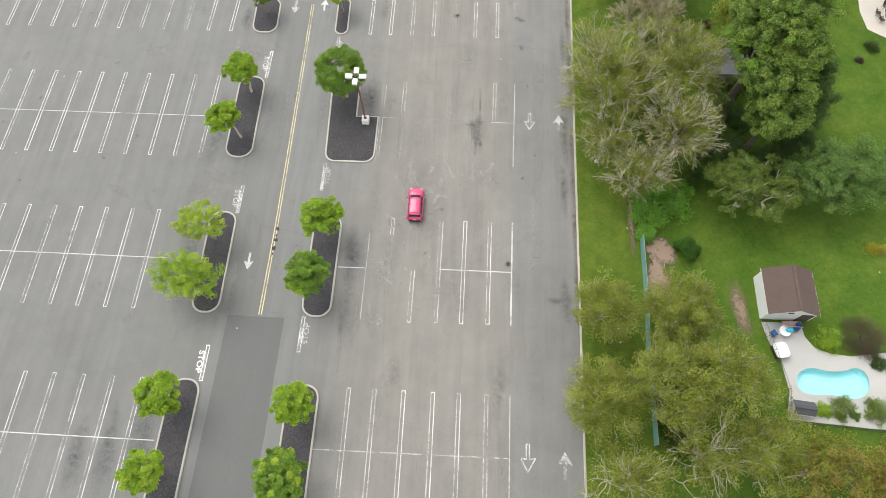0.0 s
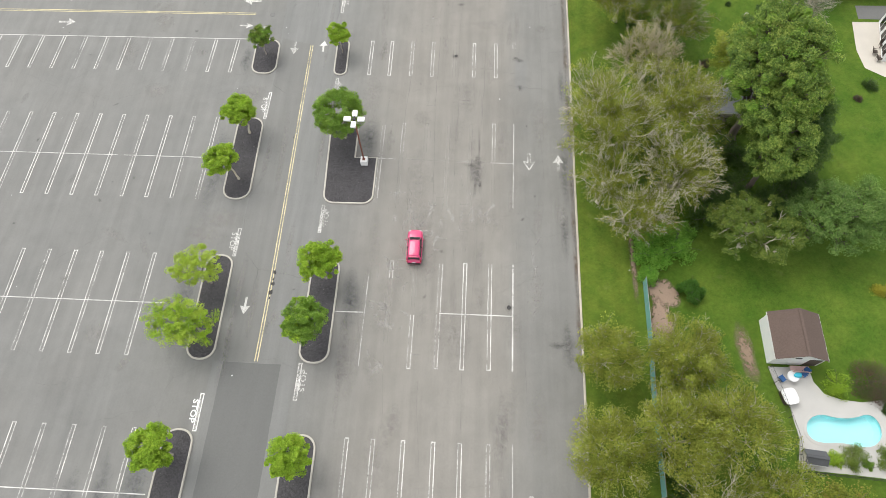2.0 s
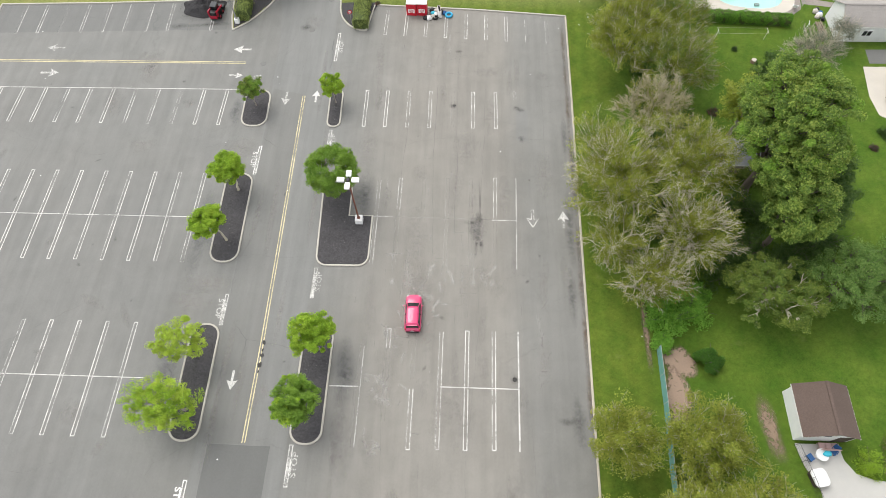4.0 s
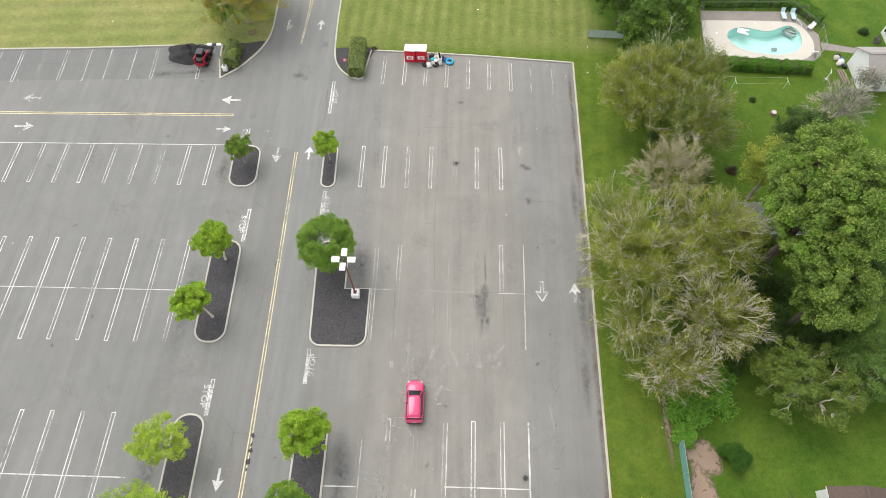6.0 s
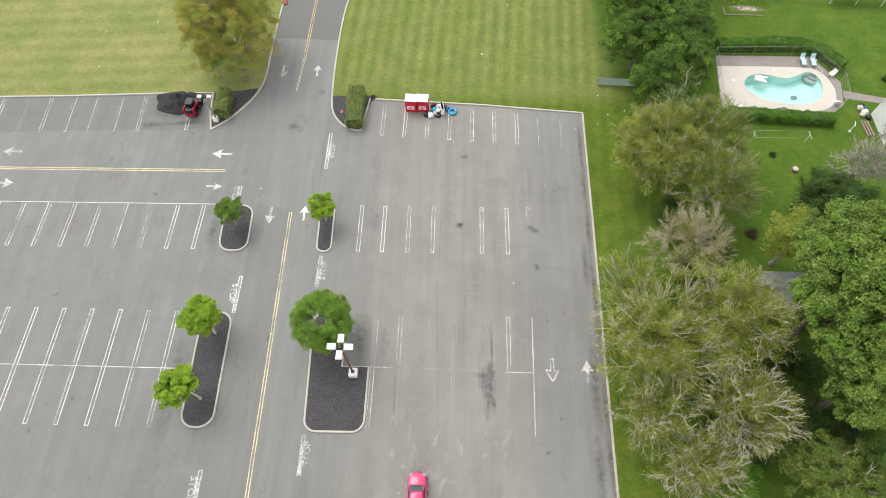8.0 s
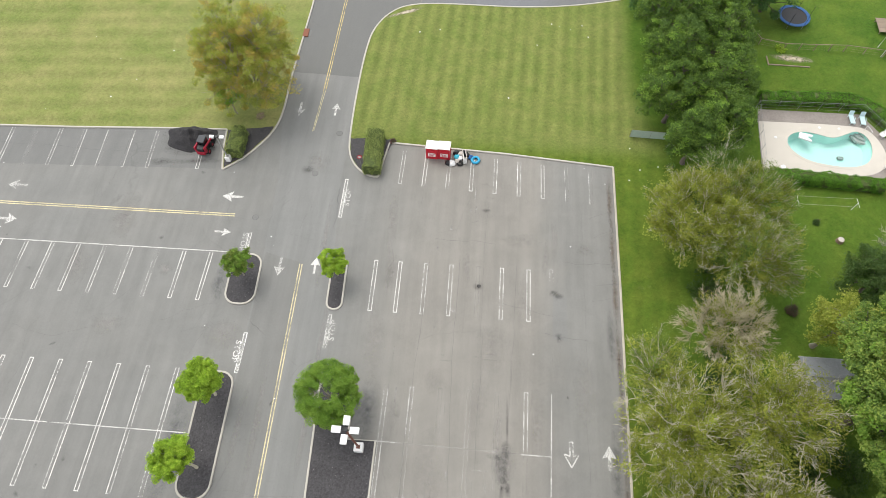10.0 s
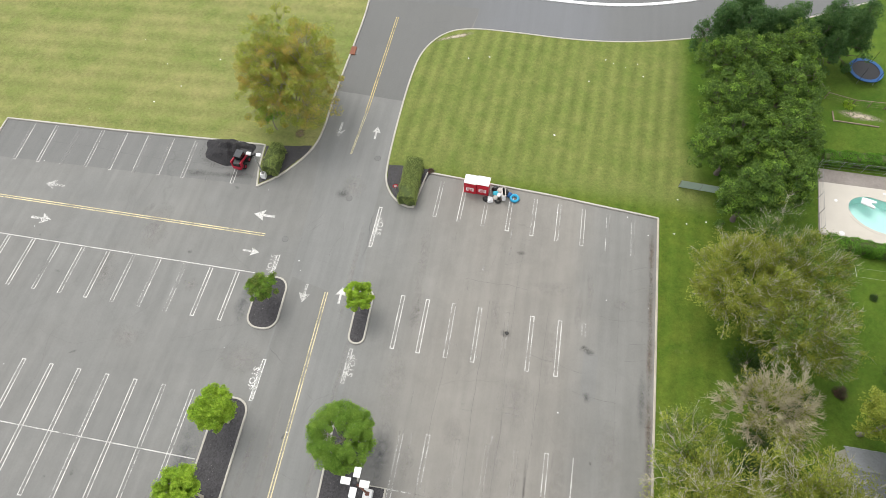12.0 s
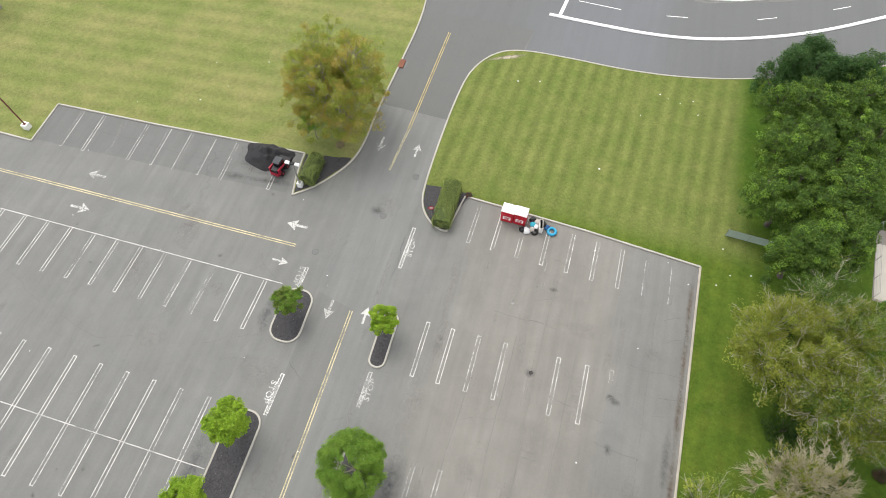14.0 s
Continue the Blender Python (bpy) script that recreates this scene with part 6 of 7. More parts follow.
# ---- donation bins and what was left beside them ----
for bx in (-2.35, -0.85):
    b = thing("donation_bin", bx, 80.45, 0.0, -3, "red steel donation bin with a white roof", "donation bin", "donation bins by the lawn")
    part("body", box(fresh(), 0, 0, 0.98, 1.44, 1.15, 1.94, 0, 0.03), BIN_RED, b)
    part("roof", box(fresh(), 0, 0.03, 2.01, 1.50, 1.26, 0.12, 0, 0.03, 2), WHITE_PAINT, b, "white roof")
    part("hatch", box(fresh(), 0, -0.60, 1.45, 1.0, 0.10, 0.36, 0, 0.03), BIN_RED, b)
    plate = part("sign_panel", box(fresh(), 0, -0.59, 0.82, 0.92, 0.02, 0.62), WHITE_PAINT, b)
    for k, (w, zz) in enumerate(((0.7, 1.0), (0.56, 0.86), (0.64, 0.72), (0.4, 0.6))):
        part("text_bar", box(fresh(), 0, -0.606, zz, w, 0.01, 0.07), BIN_RED, plate)


def bag(x, y, r0, material, label, seed, z=0.0, name="rubbish_bag"):
    bm = fresh()
    bmesh.ops.create_icosphere(bm, subdivisions=3, radius=r0)
    for v in bm.verts:
        v.co *= 1 + 0.3 * noise.noise(v.co * 3.2 + Vector((seed * 2.7, 0, 0)))
        v.co.z = max(v.co.z * 0.75, -r0 * 0.45)
    bmesh.ops.translate(bm, verts=bm.verts, vec=(0, 0, r0 * 0.45))
    ob = part(name, bm, material, smooth=True)
    ob.matrix_basis = pose(x, y, z)
    return tagged(ob, label, "bag", "things left beside the bins")


def tyre(x, y, z, big, small, material, label, name="tyre", tilt=0):
    bm = fresh()
    n, m = 26, 9
    g = [[bm.verts.new(((big + small * math.cos(b)) * math.cos(a), (big + small * math.cos(b)) * math.sin(a), small * math.sin(b))) for b in [2 * math.pi * j / m for j in range(m)]] for a in [2 * math.pi * i / n for i in range(n)]]
    for i in range(n):
        for j in range(m):
            bm.faces.new((g[i][j], g[(i + 1) % n][j], g[(i + 1) % n][(j + 1) % m], g[i][(j + 1) % m]))
    ob = part(name, bm, material, smooth=True)
    ob.matrix_basis = pose(x, y, z, tilt, 0, 0)
    return tagged(ob, label, "ring", "things left beside the bins")


tyre(3.0, 79.95, 0.16, 0.44, 0.16, BLUE, "bright blue plastic ring lying by the bins", "plastic_ring")
tyre(1.1, 79.35, 0.13, 0.30, 0.13, RUBBER, "old black tyre lying by the bins")
bag(0.15, 79.25, 0.42, PLASTIC, "white stuffed plastic bag by a bin", 1)
bag(0.75, 79.6, 0.34, STONE, "grey stuffed bag by a bin", 2)
bag(-0.35, 79.3, 0.36, BAG_BLACK, "black rubbish bag by a bin", 3)
bag(0.6, 80.9, 0.42, BAG_BLACK, "black rubbish bag by the kerb", 4)
bag(1.15, 80.7, 0.40, STONE, "grey stuffed bag by the kerb", 5)
bag(1.9, 80.6, 0.40, BAG_BLACK, "black rubbish bag behind a mattress", 6)
bag(2.4, 80.3, 0.34, DARK_BLUE, "navy cloth bundle beside a plastic ring", 7)
bag(0.7, 80.25, 0.36, AQUA_CLOTH, "blue cloth bundle between bags", 8)
bag(1.1, 80.1, 0.30, PLASTIC, "white plastic bag between bundles", 9)
mat = thing("mattress", 1.65, 80.0, 0.0, 12, "white mattress propped upright among bags", "mattress")
part("cover", box(fresh(), 0, 0, 0.62, 0.42, 1.30, 1.15, 0, 0.08, 0), PLASTIC, mat)
part("edge_tape", box(fresh(), 0, 0, 1.18, 0.44, 1.32, 0.03, 0, 0.01), STONE, mat)

# ---- loader and its heap of mulch ----


def heap(x, y, rx, ry, high, material, label, seed):
    bm = fresh()
    rings, sides = 12, 40
    c = bm.verts.new((0, 0, high))
    prev = None
    for k in range(1, rings + 1):
        row = []
        for i in range(sides):
            a = 2 * math.pi * i / sides
            q = k / rings
            w = 1 + 0.3 * noise.noise((math.cos(a) * 1.6, math.sin(a) * 1.6, seed))
            px, py = rx * w * q * math.cos(a), ry * w * q * math.sin(a)
            h = high * max(0.0, (1 - q) ** 1.15) * (1 + 0.5 * noise.noise((px * 1.3, py * 1.3, seed + 4))) + 0.05 * noise.noise((px * 6, py * 6, seed))
            row.append(bm.verts.new((px, py, max(h, 0.015) if k < rings else -0.02)))
        for i in range(sides):
            j = (i + 1) % sides
            bm.faces.new((c, row[i], row[j]) if prev is None else (prev[i], row[i], row[j], prev[j]))
        prev = row
    top = thing("mulch_heap", x, y, 0.0, 0, label, "heap")
    part("mound", bm, material, top)
    out = [(rx * 1.25 * math.cos(2 * math.pi * i / 24), ry * 1.25 * math.sin(2 * math.pi * i / 24)) for i in range(24)]
    chips(out, 500, seed, CHIP, top, "chip_scatter", (0.05, 0.16), 0.03)
    return top


heap(-33.2, 81.2, 3.2, 2.3, 1.35, HEAP_BLACK, "heap of black mulch dumped over the kerb", 7)


def loader(x, y, turn):
    top = thing("skid_steer_loader", x, y, 0.0, turn, "red and black skid-steer loader beside a mulch heap", "loader")
    part("chassis", box(fresh(), 0, -0.1, 0.62, 1.05, 2.1, 0.72, 0, 0.06), BLACK_METAL, top)
    part("engine_cover", box(fresh(), 0, -0.95, 1.12, 0.95, 0.75, 0.55, 0, 0.08), BLACK_METAL, top)
    cab = part("cab", box(fresh(), 0, 0.05, 1.42, 0.95, 1.15, 0.95, 0, 0.06), GLASS_DARK, top)
    part("cab_roof", box(fresh(), 0, 0.05, 1.95, 1.02, 1.22, 0.12, 0, 0.05), DARK_SHINGLE, cab)
    part("rear_bumper", box(fresh(), 0, -1.35, 0.62, 1.2, 0.18, 0.5, 0, 0.04), LOADER_RED, top)
    for s in (1, -1):
        part("lift_arm", box(fresh(), s * 0.70, -0.1, 1.25, 0.2, 2.4, 0.26, 0, 0.04, -12), LOADER_RED, top)
        part("tower", box(fresh(), s * 0.70, -1.05, 1.05, 0.24, 0.45, 0.9, 0, 0.05), LOADER_RED, top)
        for yy in (-0.72, 0.55):
            w = part("wheel", rod(fresh(), (s * 0.56, yy, 0.4), (s * 0.90, yy, 0.4), 0.4, 0.4, 18), RUBBER, top)
            part("rim", rod(fresh(), (s * 0.88, yy, 0.4), (s * 0.92, yy, 0.4), 0.2, 0.2, 12), LOADER_RED, w)
    part("bucket", box(fresh(), 0, 1.55, 0.42, 1.75, 0.65, 0.55, 0, 0.05, 10), BLACK_METAL, top)
    return top


digger = loader(-30.95, 79.6, -4)
digger.scale = (0.88, 0.9, 0.95)

# ---- the sheds and houses ----


def gable_house(name, x, y, lx, ly, eave, ridge, along, wall, roof, label, category, turn=0.0, over=0.25, courses=9, floor=GZ):
    """A gabled building: walls, a roof of overlapping courses, ridge cap. along: the axis of the ridge."""
    top = thing(name, x, y, floor, turn, label, category)
    hx, hy = lx / 2, ly / 2
    bm = fresh()
    if along == "y":
        prof = [(-hx, 0), (hx, 0), (hx, eave), (0, ridge), (-hx, eave)]
        a = [bm.verts.new((p, -hy, q)) for p, q in prof]
        b = [bm.verts.new((p, hy, q)) for p, q in prof]
    else:
        prof = [(-hy, 0), (hy, 0), (hy, eave), (0, ridge), (-hy, eave)]
        a = [bm.verts.new((-hx, p, q)) for p, q in prof]
        b = [bm.verts.new((hx, p, q)) for p, q in prof]
    bm.faces.new(a)
    bm.faces.new(b[::-1])
    for i in range(5):
        if i not in (2, 3):
            bm.faces.new((a[i], a[(i + 1) % 5], b[(i + 1) % 5], b[i]))
    part("wall", bm, wall, top)
    half = hx if along == "y" else hy
    long = (hy if along == "y" else hx) + over
    slope = math.hypot(half, ridge - eave)
    up = (ridge - eave) / slope
    out = half / slope
    full = slope + over
    for s in (1, -1):
        bm = fresh()
        for k in range(courses):
            d0, d1 = full * (k + 1) / courses, full * k / courses
            lift = 0.05
            quad = []
            for d, h in ((d0, lift + 0.022), (d1, lift + 0.012)):
                u, z = s * d * out, ridge - d * up + h
                quad += [(u, z)]
            (u0, z0), (u1, z1) = quad
            pts = [(u0, z0), (u1, z1), (u1, z1 - 0.03), (u0, z0 - 0.035)]
            for e0, e1 in ((-long, long),):
                va = [bm.verts.new((u, e0, z) if along == "y" else (e0, u, z)) for u, z in pts]
                vb = [bm.verts.new((u, e1, z) if along == "y" else (e1, u, z)) for u, z in pts]
                bm.faces.new(va)
                bm.faces.new(vb[::-1])
                for i in range(4):
                    bm.faces.new((va[i], va[(i + 1) % 4], vb[(i + 1) % 4], vb[i]))
        tagged(part("roof", bm, roof, top), kind="stuff")
    cap = (0, 0, ridge + 0.07)
    part("ridge_cap", box(fresh(), *cap, 0.3 if along == "y" else 2 * long, 2 * long if along == "y" else 0.3, 0.05, 0, 0.02), roof, top)
    for s in (1, -1):
        e = s * (half + over * out * 0.95)
        z = eave - over * up
        part("fascia", box(fresh(), *((e, 0, z) if along == "y" else (0, e, z)), 0.04 if along == "y" else 2 * long, 2 * long if along == "y" else 0.04, 0.14), WHITE_PAINT, top)
    return top


def window(top, at, wide, high, face, rows=1, cols=2):
    """A framed window on a wall; face: the wall's outward axis, as '-x' or '-y'."""
    flip = face[1] == "x"
    s = -1 if face[0] == "-" else 1

    def b(u, z, w, h, t, o):
        x, y, zz = at
        return box(fresh(), x + (s * o if flip else u), y + (u if flip else s * o), zz + z, t if flip else w, w if flip else t, h)
    win = part("window", b(0, 0, wide, high, 0.04, 0.0), GLASS_DARK, top)
    part("sill", b(0, -high / 2 - 0.04, wide + 0.16, 0.06, 0.12, 0.03), WHITE_PAINT, win)
    part("head", b(0, high / 2 + 0.03, wide + 0.12, 0.08, 0.08, 0.02), WHITE_PAINT, win)
    for i in range(cols + 1):
        part("mullion", b(wide * (i / cols - 0.5), 0, 0.06, high, 0.07, 0.01), WHITE_PAINT, win)
    for i in range(1, rows):
        part("glazing_bar", b(0, high * (i / rows - 0.5), wide, 0.05, 0.07, 0.01), WHITE_PAINT, win)
    return win


shed = gable_house("garden_shed", 40.72, 23.85, 4.95, 4.7, 2.25, 3.6, "y", SIDING, SHINGLE, "white garden shed with a brown shingle gable roof", "shed", -0.5, 0.18, courses=22)
part("doorway", box(fresh(), 1.6, -2.36, 1.0, 1.3, 0.06, 1.95), DARK_WOOD, shed, "dark open doorway")
vent = part("gable_vent", box(fresh(), -0.35, -2.37, 2.3, 0.55, 0.05, 0.28), DARK_SHINGLE, shed)
box_shed = gable_house("storage_shed", 40.6, 12.2, 1.9, 1.25, 1.05, 1.45, "x", STONE, DARK_SHINGLE, "small storage shed with a dark grey roof", "shed", -6, 0.1, 4)
grey_shed = gable_house("tool_shed", 39.8, 54.6, 6.7, 3.7, 2.0, 2.6, "x", STONE, BLUE_GREY_ROOF, "grey-roofed tool shed under an oak", "shed", 0, 0.2, 8)
house_a = gable_house("house", 65.5, 78.0, 18, 5.0, 2.7, 4.1, "x", SIDING, GREY_SHINGLE, "white house wing with a grey shingle roof", "house", 0, 0.25, 14)
window(house_a, (-5.5, -2.52, 1.5), 1.2, 0.8, "-y")
house_b = gable_house("house", 69.3, 85.0, 13, 2.8, 3.0, 3.9, "x", SIDING, SHINGLE, "low white house wing with tall windows", "house", 0, 0.2, 8)
window(house_b, (-6.52, 0.0, 1.6), 2.2, 2.0, "-x", 3, 4)
house_c = gable_house("house", 67.0, 66.2, 10.5, 7.4, 3.0, 5.4, "y", SIDING, GREY_SHINGLE, "white house with patio doors", "house", -12, 0.3, 16)
for k in range(3):
    window(house_c, (-5.27, -2.4 + 2.3 * k, 1.35), 1.8, 2.1, "-x", 1, 2)

# ---- pools ----


def pool(outline, label, deep, plaster, coping):
    cx = sum(p[0] for p in outline) / len(outline)
    cy = sum(p[1] for p in outline) / len(outline)
    local = [(x - cx, y - cy) for x, y in outline]
    top = thing("swimming_pool", cx, cy, GZ, 0, label, "swimming pool")
    bm = fresh()
    rings = [[bm.verts.new((x * s, y * s, z)) for x, y in local] for s, z in ((1.0, 0.02), (1.0, -0.5), (0.9, -deep))]
    n = len(local)
    for a, b in zip(rings, rings[1:]):
        for i in range(n):
            bm.faces.new((a[i], a[(i + 1) % n], b[(i + 1) % n], b[i]))
    bm.faces.new(rings[-1])
    part("basin", bm, plaster, top)
    w = sheet("water", [local], -0.06, WATER, top, "clear pale blue water")
    w.visible_shadow = False
    v, f = swept(local, [(-0.16, -0.02), (-0.16, 0.05), (0.16, 0.05), (0.16, -0.02)], True)
    link("coping", v, f, coping, top)
    return top


p1 = pool(POOL_1, "kidney-shaped pool with pale aqua water", 0.9, BASIN, CONCRETE)
p2 = pool(POOL_2, "kidney-shaped pool with turquoise water", 1.3, BASIN_DEEP, PALE_DECK)
for k in range(3):
    part("step", rod(fresh(), (4.5, 2.6, -1.0), (4.5, 2.6, -0.25 - 0.22 * k), 0.75 + 0.38 * k, 0.75 + 0.38 * k, 24), CONCRETE, p2)
DECK_1 = [(38.3, 21.2), (38.8, 19.0), (39.7, 17.0), (40.0, 14.0), (39.3, 11.2), (48.0, 10.7), (56, 11), (56, 18.3), (50.0, 18.4), (47.0, 17.9), (44.9, 18.1), (43.4, 18.6), (42.6, 19.8), (42.4, 21.2)]
DECK_2 = smooth_line([(37.9, 81.3), (38.0, 81.2), (46, 80.7), (50.0, 80.6), (52.5, 81.9), (53.3, 84.6), (52.2, 87.8), (50.2, 88.5), (38.6, 88.5), (38.5, 88.4)], 2, True)
PAVED_2 = [(37.7, 81.0), (51.2, 79.9), (53.5, 81.9), (54.2, 85.8), (51.5, 90.4), (38.7, 90.5)]


def deck(name, outline, hole, z, material, label):
    ob = sheet(name, [outline, hole] if hole else [outline], z, material)
    return tagged(ob, label, "deck", kind="structure")


deck("pool_deck", wavy(DECK_1, 0.05), POOL_1, GZ + 0.02, CONCRETE, "pale grey concrete deck round a pool")
deck("pool_deck", DECK_2[::1], POOL_2, GZ + 0.03, PALE_DECK, "cream concrete deck round a pool")
deck("paver_terrace", PAVED_2, POOL_2, GZ + 0.015, PAVER, "weathered brown paver terrace round a pool")
deck("garden_path", wavy([(53.9, 83.0), (58.6, 82.2), (59, 83.2), (54.0, 84.4)], 0.05, 0.5), None, GZ + 0.012, PAVER, "narrow paver path to a house")
deck("patio", wavy([(59.0, 70.8), (58.3, 65.5), (58.6, 62.4), (60.8, 60.9), (72, 60.4), (72, 71)], 0.04), None, GZ + 0.02, PALE_DECK, "cream concrete patio behind a house")
deck("driveway", [(60.0, 71.4), (76, 71.2), (76, 74.2), (60.2, 74.0)], None, GZ + 0.02, DARK_ROAD, "dark asphalt driveway between houses")


def patch(name, x, y, rx, ry, material, label, turn=0.0, seed=0):
    """A worn place in the grass, thinning out towards its rim."""
    ob = stain_or_shade(x, y, rx * 1.35, ry * 1.35, material, turn, GZ + 0.010 + 0.003 * (seed % 5))
    ob.parent, ob.name = None, name
    return tagged(ob, label, "ground", kind="structure")


patch("gravel_patch", 28.4, 28.9, 1.35, 1.5, GRAVEL_FADE, "pinkish brown gravel heaped beside a fence", 0, 1)
patch("gravel_patch", 27.9, 25.4, 0.95, 2.7, GRAVEL_FADE, "reddish bare earth under a tree", 0, 2)
patch("bare_earth", 36.3, 22.6, 0.8, 2.6, EARTH_FADE, "worn strip of bare earth on a lawn", 8, 3)
patch("leaf_litter", 25.5, 33.0, 0.3, 4.5, EARTH_FADE, "strip of brown leaf litter under trees", 0, 4)
patch("sand_patch", 44.9, 99.8, 2.0, 0.6, SAND_FADE, "pale sandy bare patch on a lawn", -6, 6)
patch("bare_earth", -25.2, 85.2, 0.6, 0.6, EARTH_FADE, "bare earth at the foot of a tree", 0, 8)
patch("sand_patch", -8.5, 105.7, 2.2, 0.35, SAND_FADE, "worn sandy verge at the street corner", 24, 10)

# ---- fences ----


def fence_run(pts, high, label, mesh_material=None, post=0.035, step=2.4, rail=True, name="fence", post_material=None, wires=0):
    x0, y0 = pts[0]
    top = thing(name, x0, y0, GZ, 0, label, "fence")
    line = [(x - x0, y - y0) for x, y in pts]
    pm = post_material or POLE_GREY
    for i in range(len(line) - 1):
        a, b = Vector(line[i]), Vector(line[i + 1])
        n = max(1, round((b - a).length / step))
        for k in range(n + (1 if i == len(line) - 2 else 0)):
            p = a.lerp(b, k / n)
            part("post", rod(fresh(), (p.x, p.y, -0.05), (p.x, p.y, high + 0.05), post, post, 8), pm, top)
        if rail:
            part("rail", rod(fresh(), (a.x, a.y, high), (b.x, b.y, high), post * 0.7, post * 0.7, 6), pm, top)
        for w in range(wires):
            z = high * (w + 0.5) / wires
            part("wire", rod(fresh(), (a.x, a.y, z), (b.x, b.y, z), 0.009, 0.009, 4), pm, top)
        if mesh_material:
            d = b - a
            m = (a + b) / 2
            part("panel", box(fresh(), m.x, m.y, high / 2, d.length, 0.03, high * 0.96, math.degrees(math.atan2(d.y, d.x))), mesh_material, top)
    return top


fence_run([(26.35, 30.2), (26.3, 24.5), (26.05, 17.5), (26.0, 8.0)], 1.5, "teal mesh privacy fence along the boundary", TEAL)
fence_run([(22.1, 84.9), (27.0, 84.7)], 1.3, "weathered teal mesh fence panel on the lawn", GREY_TEAL)
fence_run([(38.2, 21.0), (38.9, 18.0), (39.6, 14.0), (39.2, 10.9), (48.0, 10.4), (56, 10.6)], 1.2, "dark metal pool fence", None, 0.02, 1.8, True, "fence", BLACK_METAL, 5)
fence_run([(37.7, 81.2), (38.5, 90.6), (51.4, 90.7), (54.2, 86.0), (53.7, 82.3), (51.5, 80.0)], 1.5, "grey chain-link pool fence", None, 0.022, 2.4, True, "fence", POLE_GREY, 3)
fence_run([(39.6, 104.8), (40.8, 102.2), (44.0, 101.4), (52.0, 101.6), (57.0, 100.9)], 1.1, "weathered wooden rail fence", None, 0.06, 2.2, True, "fence", WOOD, 3)
fence_run([(40.6, 110.0), (39.6, 104.8)], 1.6, "dark wooden fence beside evergreens", DARK_WOOD, 0.05)
edge = thing("timber_edging", 44, 98.4, GZ, 0, "weathered timber edging on a lawn", "edging")
part("timber", box(fresh(), 0.2, 0, 0.05, 5.4, 0.14, 0.14, -2, 0.02), WOOD, edge)
part("timber", box(fresh(), -2.5, 0.8, 0.05, 0.14, 1.7, 0.14, 0, 0.02), WOOD, edge)

cl = thing("clothes_line", 43.6, 75.75, GZ, 0, "clothes line of white cords between posts", "clothes line")
for s in (-3.4, 3.3):
    part("post", rod(fresh(), (s, 0, 0), (s, 0, 1.5), 0.03, 0.03), WHITE_PAINT, cl)
    part("crossbar", rod(fresh(), (s, -0.6, 1.47), (s, 0.6, 1.47), 0.022, 0.022), WHITE_PAINT, cl)
for yy in (-0.55, 0.55):
    part("cord", rod(fresh(), (-3.4, yy, 1.47), (3.3, yy, 1.47), 0.010, 0.010, 5), STONE, cl)

lean_post = thing("clothes_post", 53.0, 77.6, GZ, 0, "short leaning white clothes post on a lawn", "post")
part("pole", rod(fresh(), (0, 0, 0), (0.1, 0.2, 1.2), 0.04, 0.035), WHITE_PAINT, lean_post)
part("crossbar", rod(fresh(), (-0.05, -0.25, 1.17), (0.25, 0.65, 1.17), 0.035, 0.035), WHITE_PAINT, lean_post)
part("footing", rod(fresh(), (0, 0, -0.02), (0, 0, 0.04), 0.22, 0.2, 12), STONE, lean_post)

# ---- garden furniture and toys ----


def chair(x, y, turn, material, label, long=False):
    top = thing("lounge_chair" if long else "garden_chair", x, y, GZ + 0.03, turn, label, "chair", "chairs by the pools")
    ln = 1.35 if long else 0.55
    part("seat", box(fresh(), 0, 0, 0.38, 0.6, ln, 0.06, 0, 0.02), material, top)
    part("backrest", box(fresh(), 0, ln / 2 + 0.12, 0.66, 0.6, 0.06, 0.62, 0, 0.02, -22), material, top)
    for sx in (-0.26, 0.26):
        part("armrest", box(fresh(), sx * 1.12, 0.05, 0.58, 0.06, 0.5, 0.04, 0, 0.01), material, top)
        for sy in (-ln / 2 + 0.05, ln / 2 - 0.05):
            part("leg", rod(fresh(), (sx, sy, 0), (sx, sy, 0.37), 0.025, 0.025), material, top)
    return top


chair(50.0, 89.2, 0, AQUA_PALE, "pale aqua slatted lounge chair on the terrace", True)
chair(51.3, 89.1, -4, AQUA_PALE, "pale aqua slatted lounge chair on the terrace", True)
chair(53.1, 86.9, -60, PLASTIC, "white plastic chair by the fence")
chair(52.5, 82.0, 160, PLASTIC, "white plastic chair by the hedge")
chair(39.3, 19.9, 120, DARK_BLUE, "blue folding chair on the deck")
chair(41.6, 20.5, -40, DARK_BLUE, "blue folding chair by a table")
for k in range(3):
    chair(40.6 + 0.6 * k, 21.0, 180, PINK, "faded pink garden chair against a shed")
chair(60.4, 65.0, 80, DARK_WOOD, "dark wooden patio chair")
chair(60.6, 63.8, 100, DARK_WOOD, "dark wooden patio chair")
chair(61.6, 66.2, 0, DARK_WOOD, "dark wooden patio chair")


def round_table(x, y, r0, material, label, z=GZ + 0.02):
    top = thing("garden_table", x, y, z, 0, label, "table")
    part("tabletop", rod(fresh(), (0, 0, 0.68), (0, 0, 0.72), r0, r0, 28), material, top)
    part("stem", rod(fresh(), (0, 0, 0.04), (0, 0, 0.68), 0.05, 0.05), material, top)
    part("foot", rod(fresh(), (0, 0, 0), (0, 0, 0.05), 0.3, 0.26, 18), material, top)
    return top


round_table(40.3, 20.1, 0.58, PLASTIC, "round white garden table on the deck")
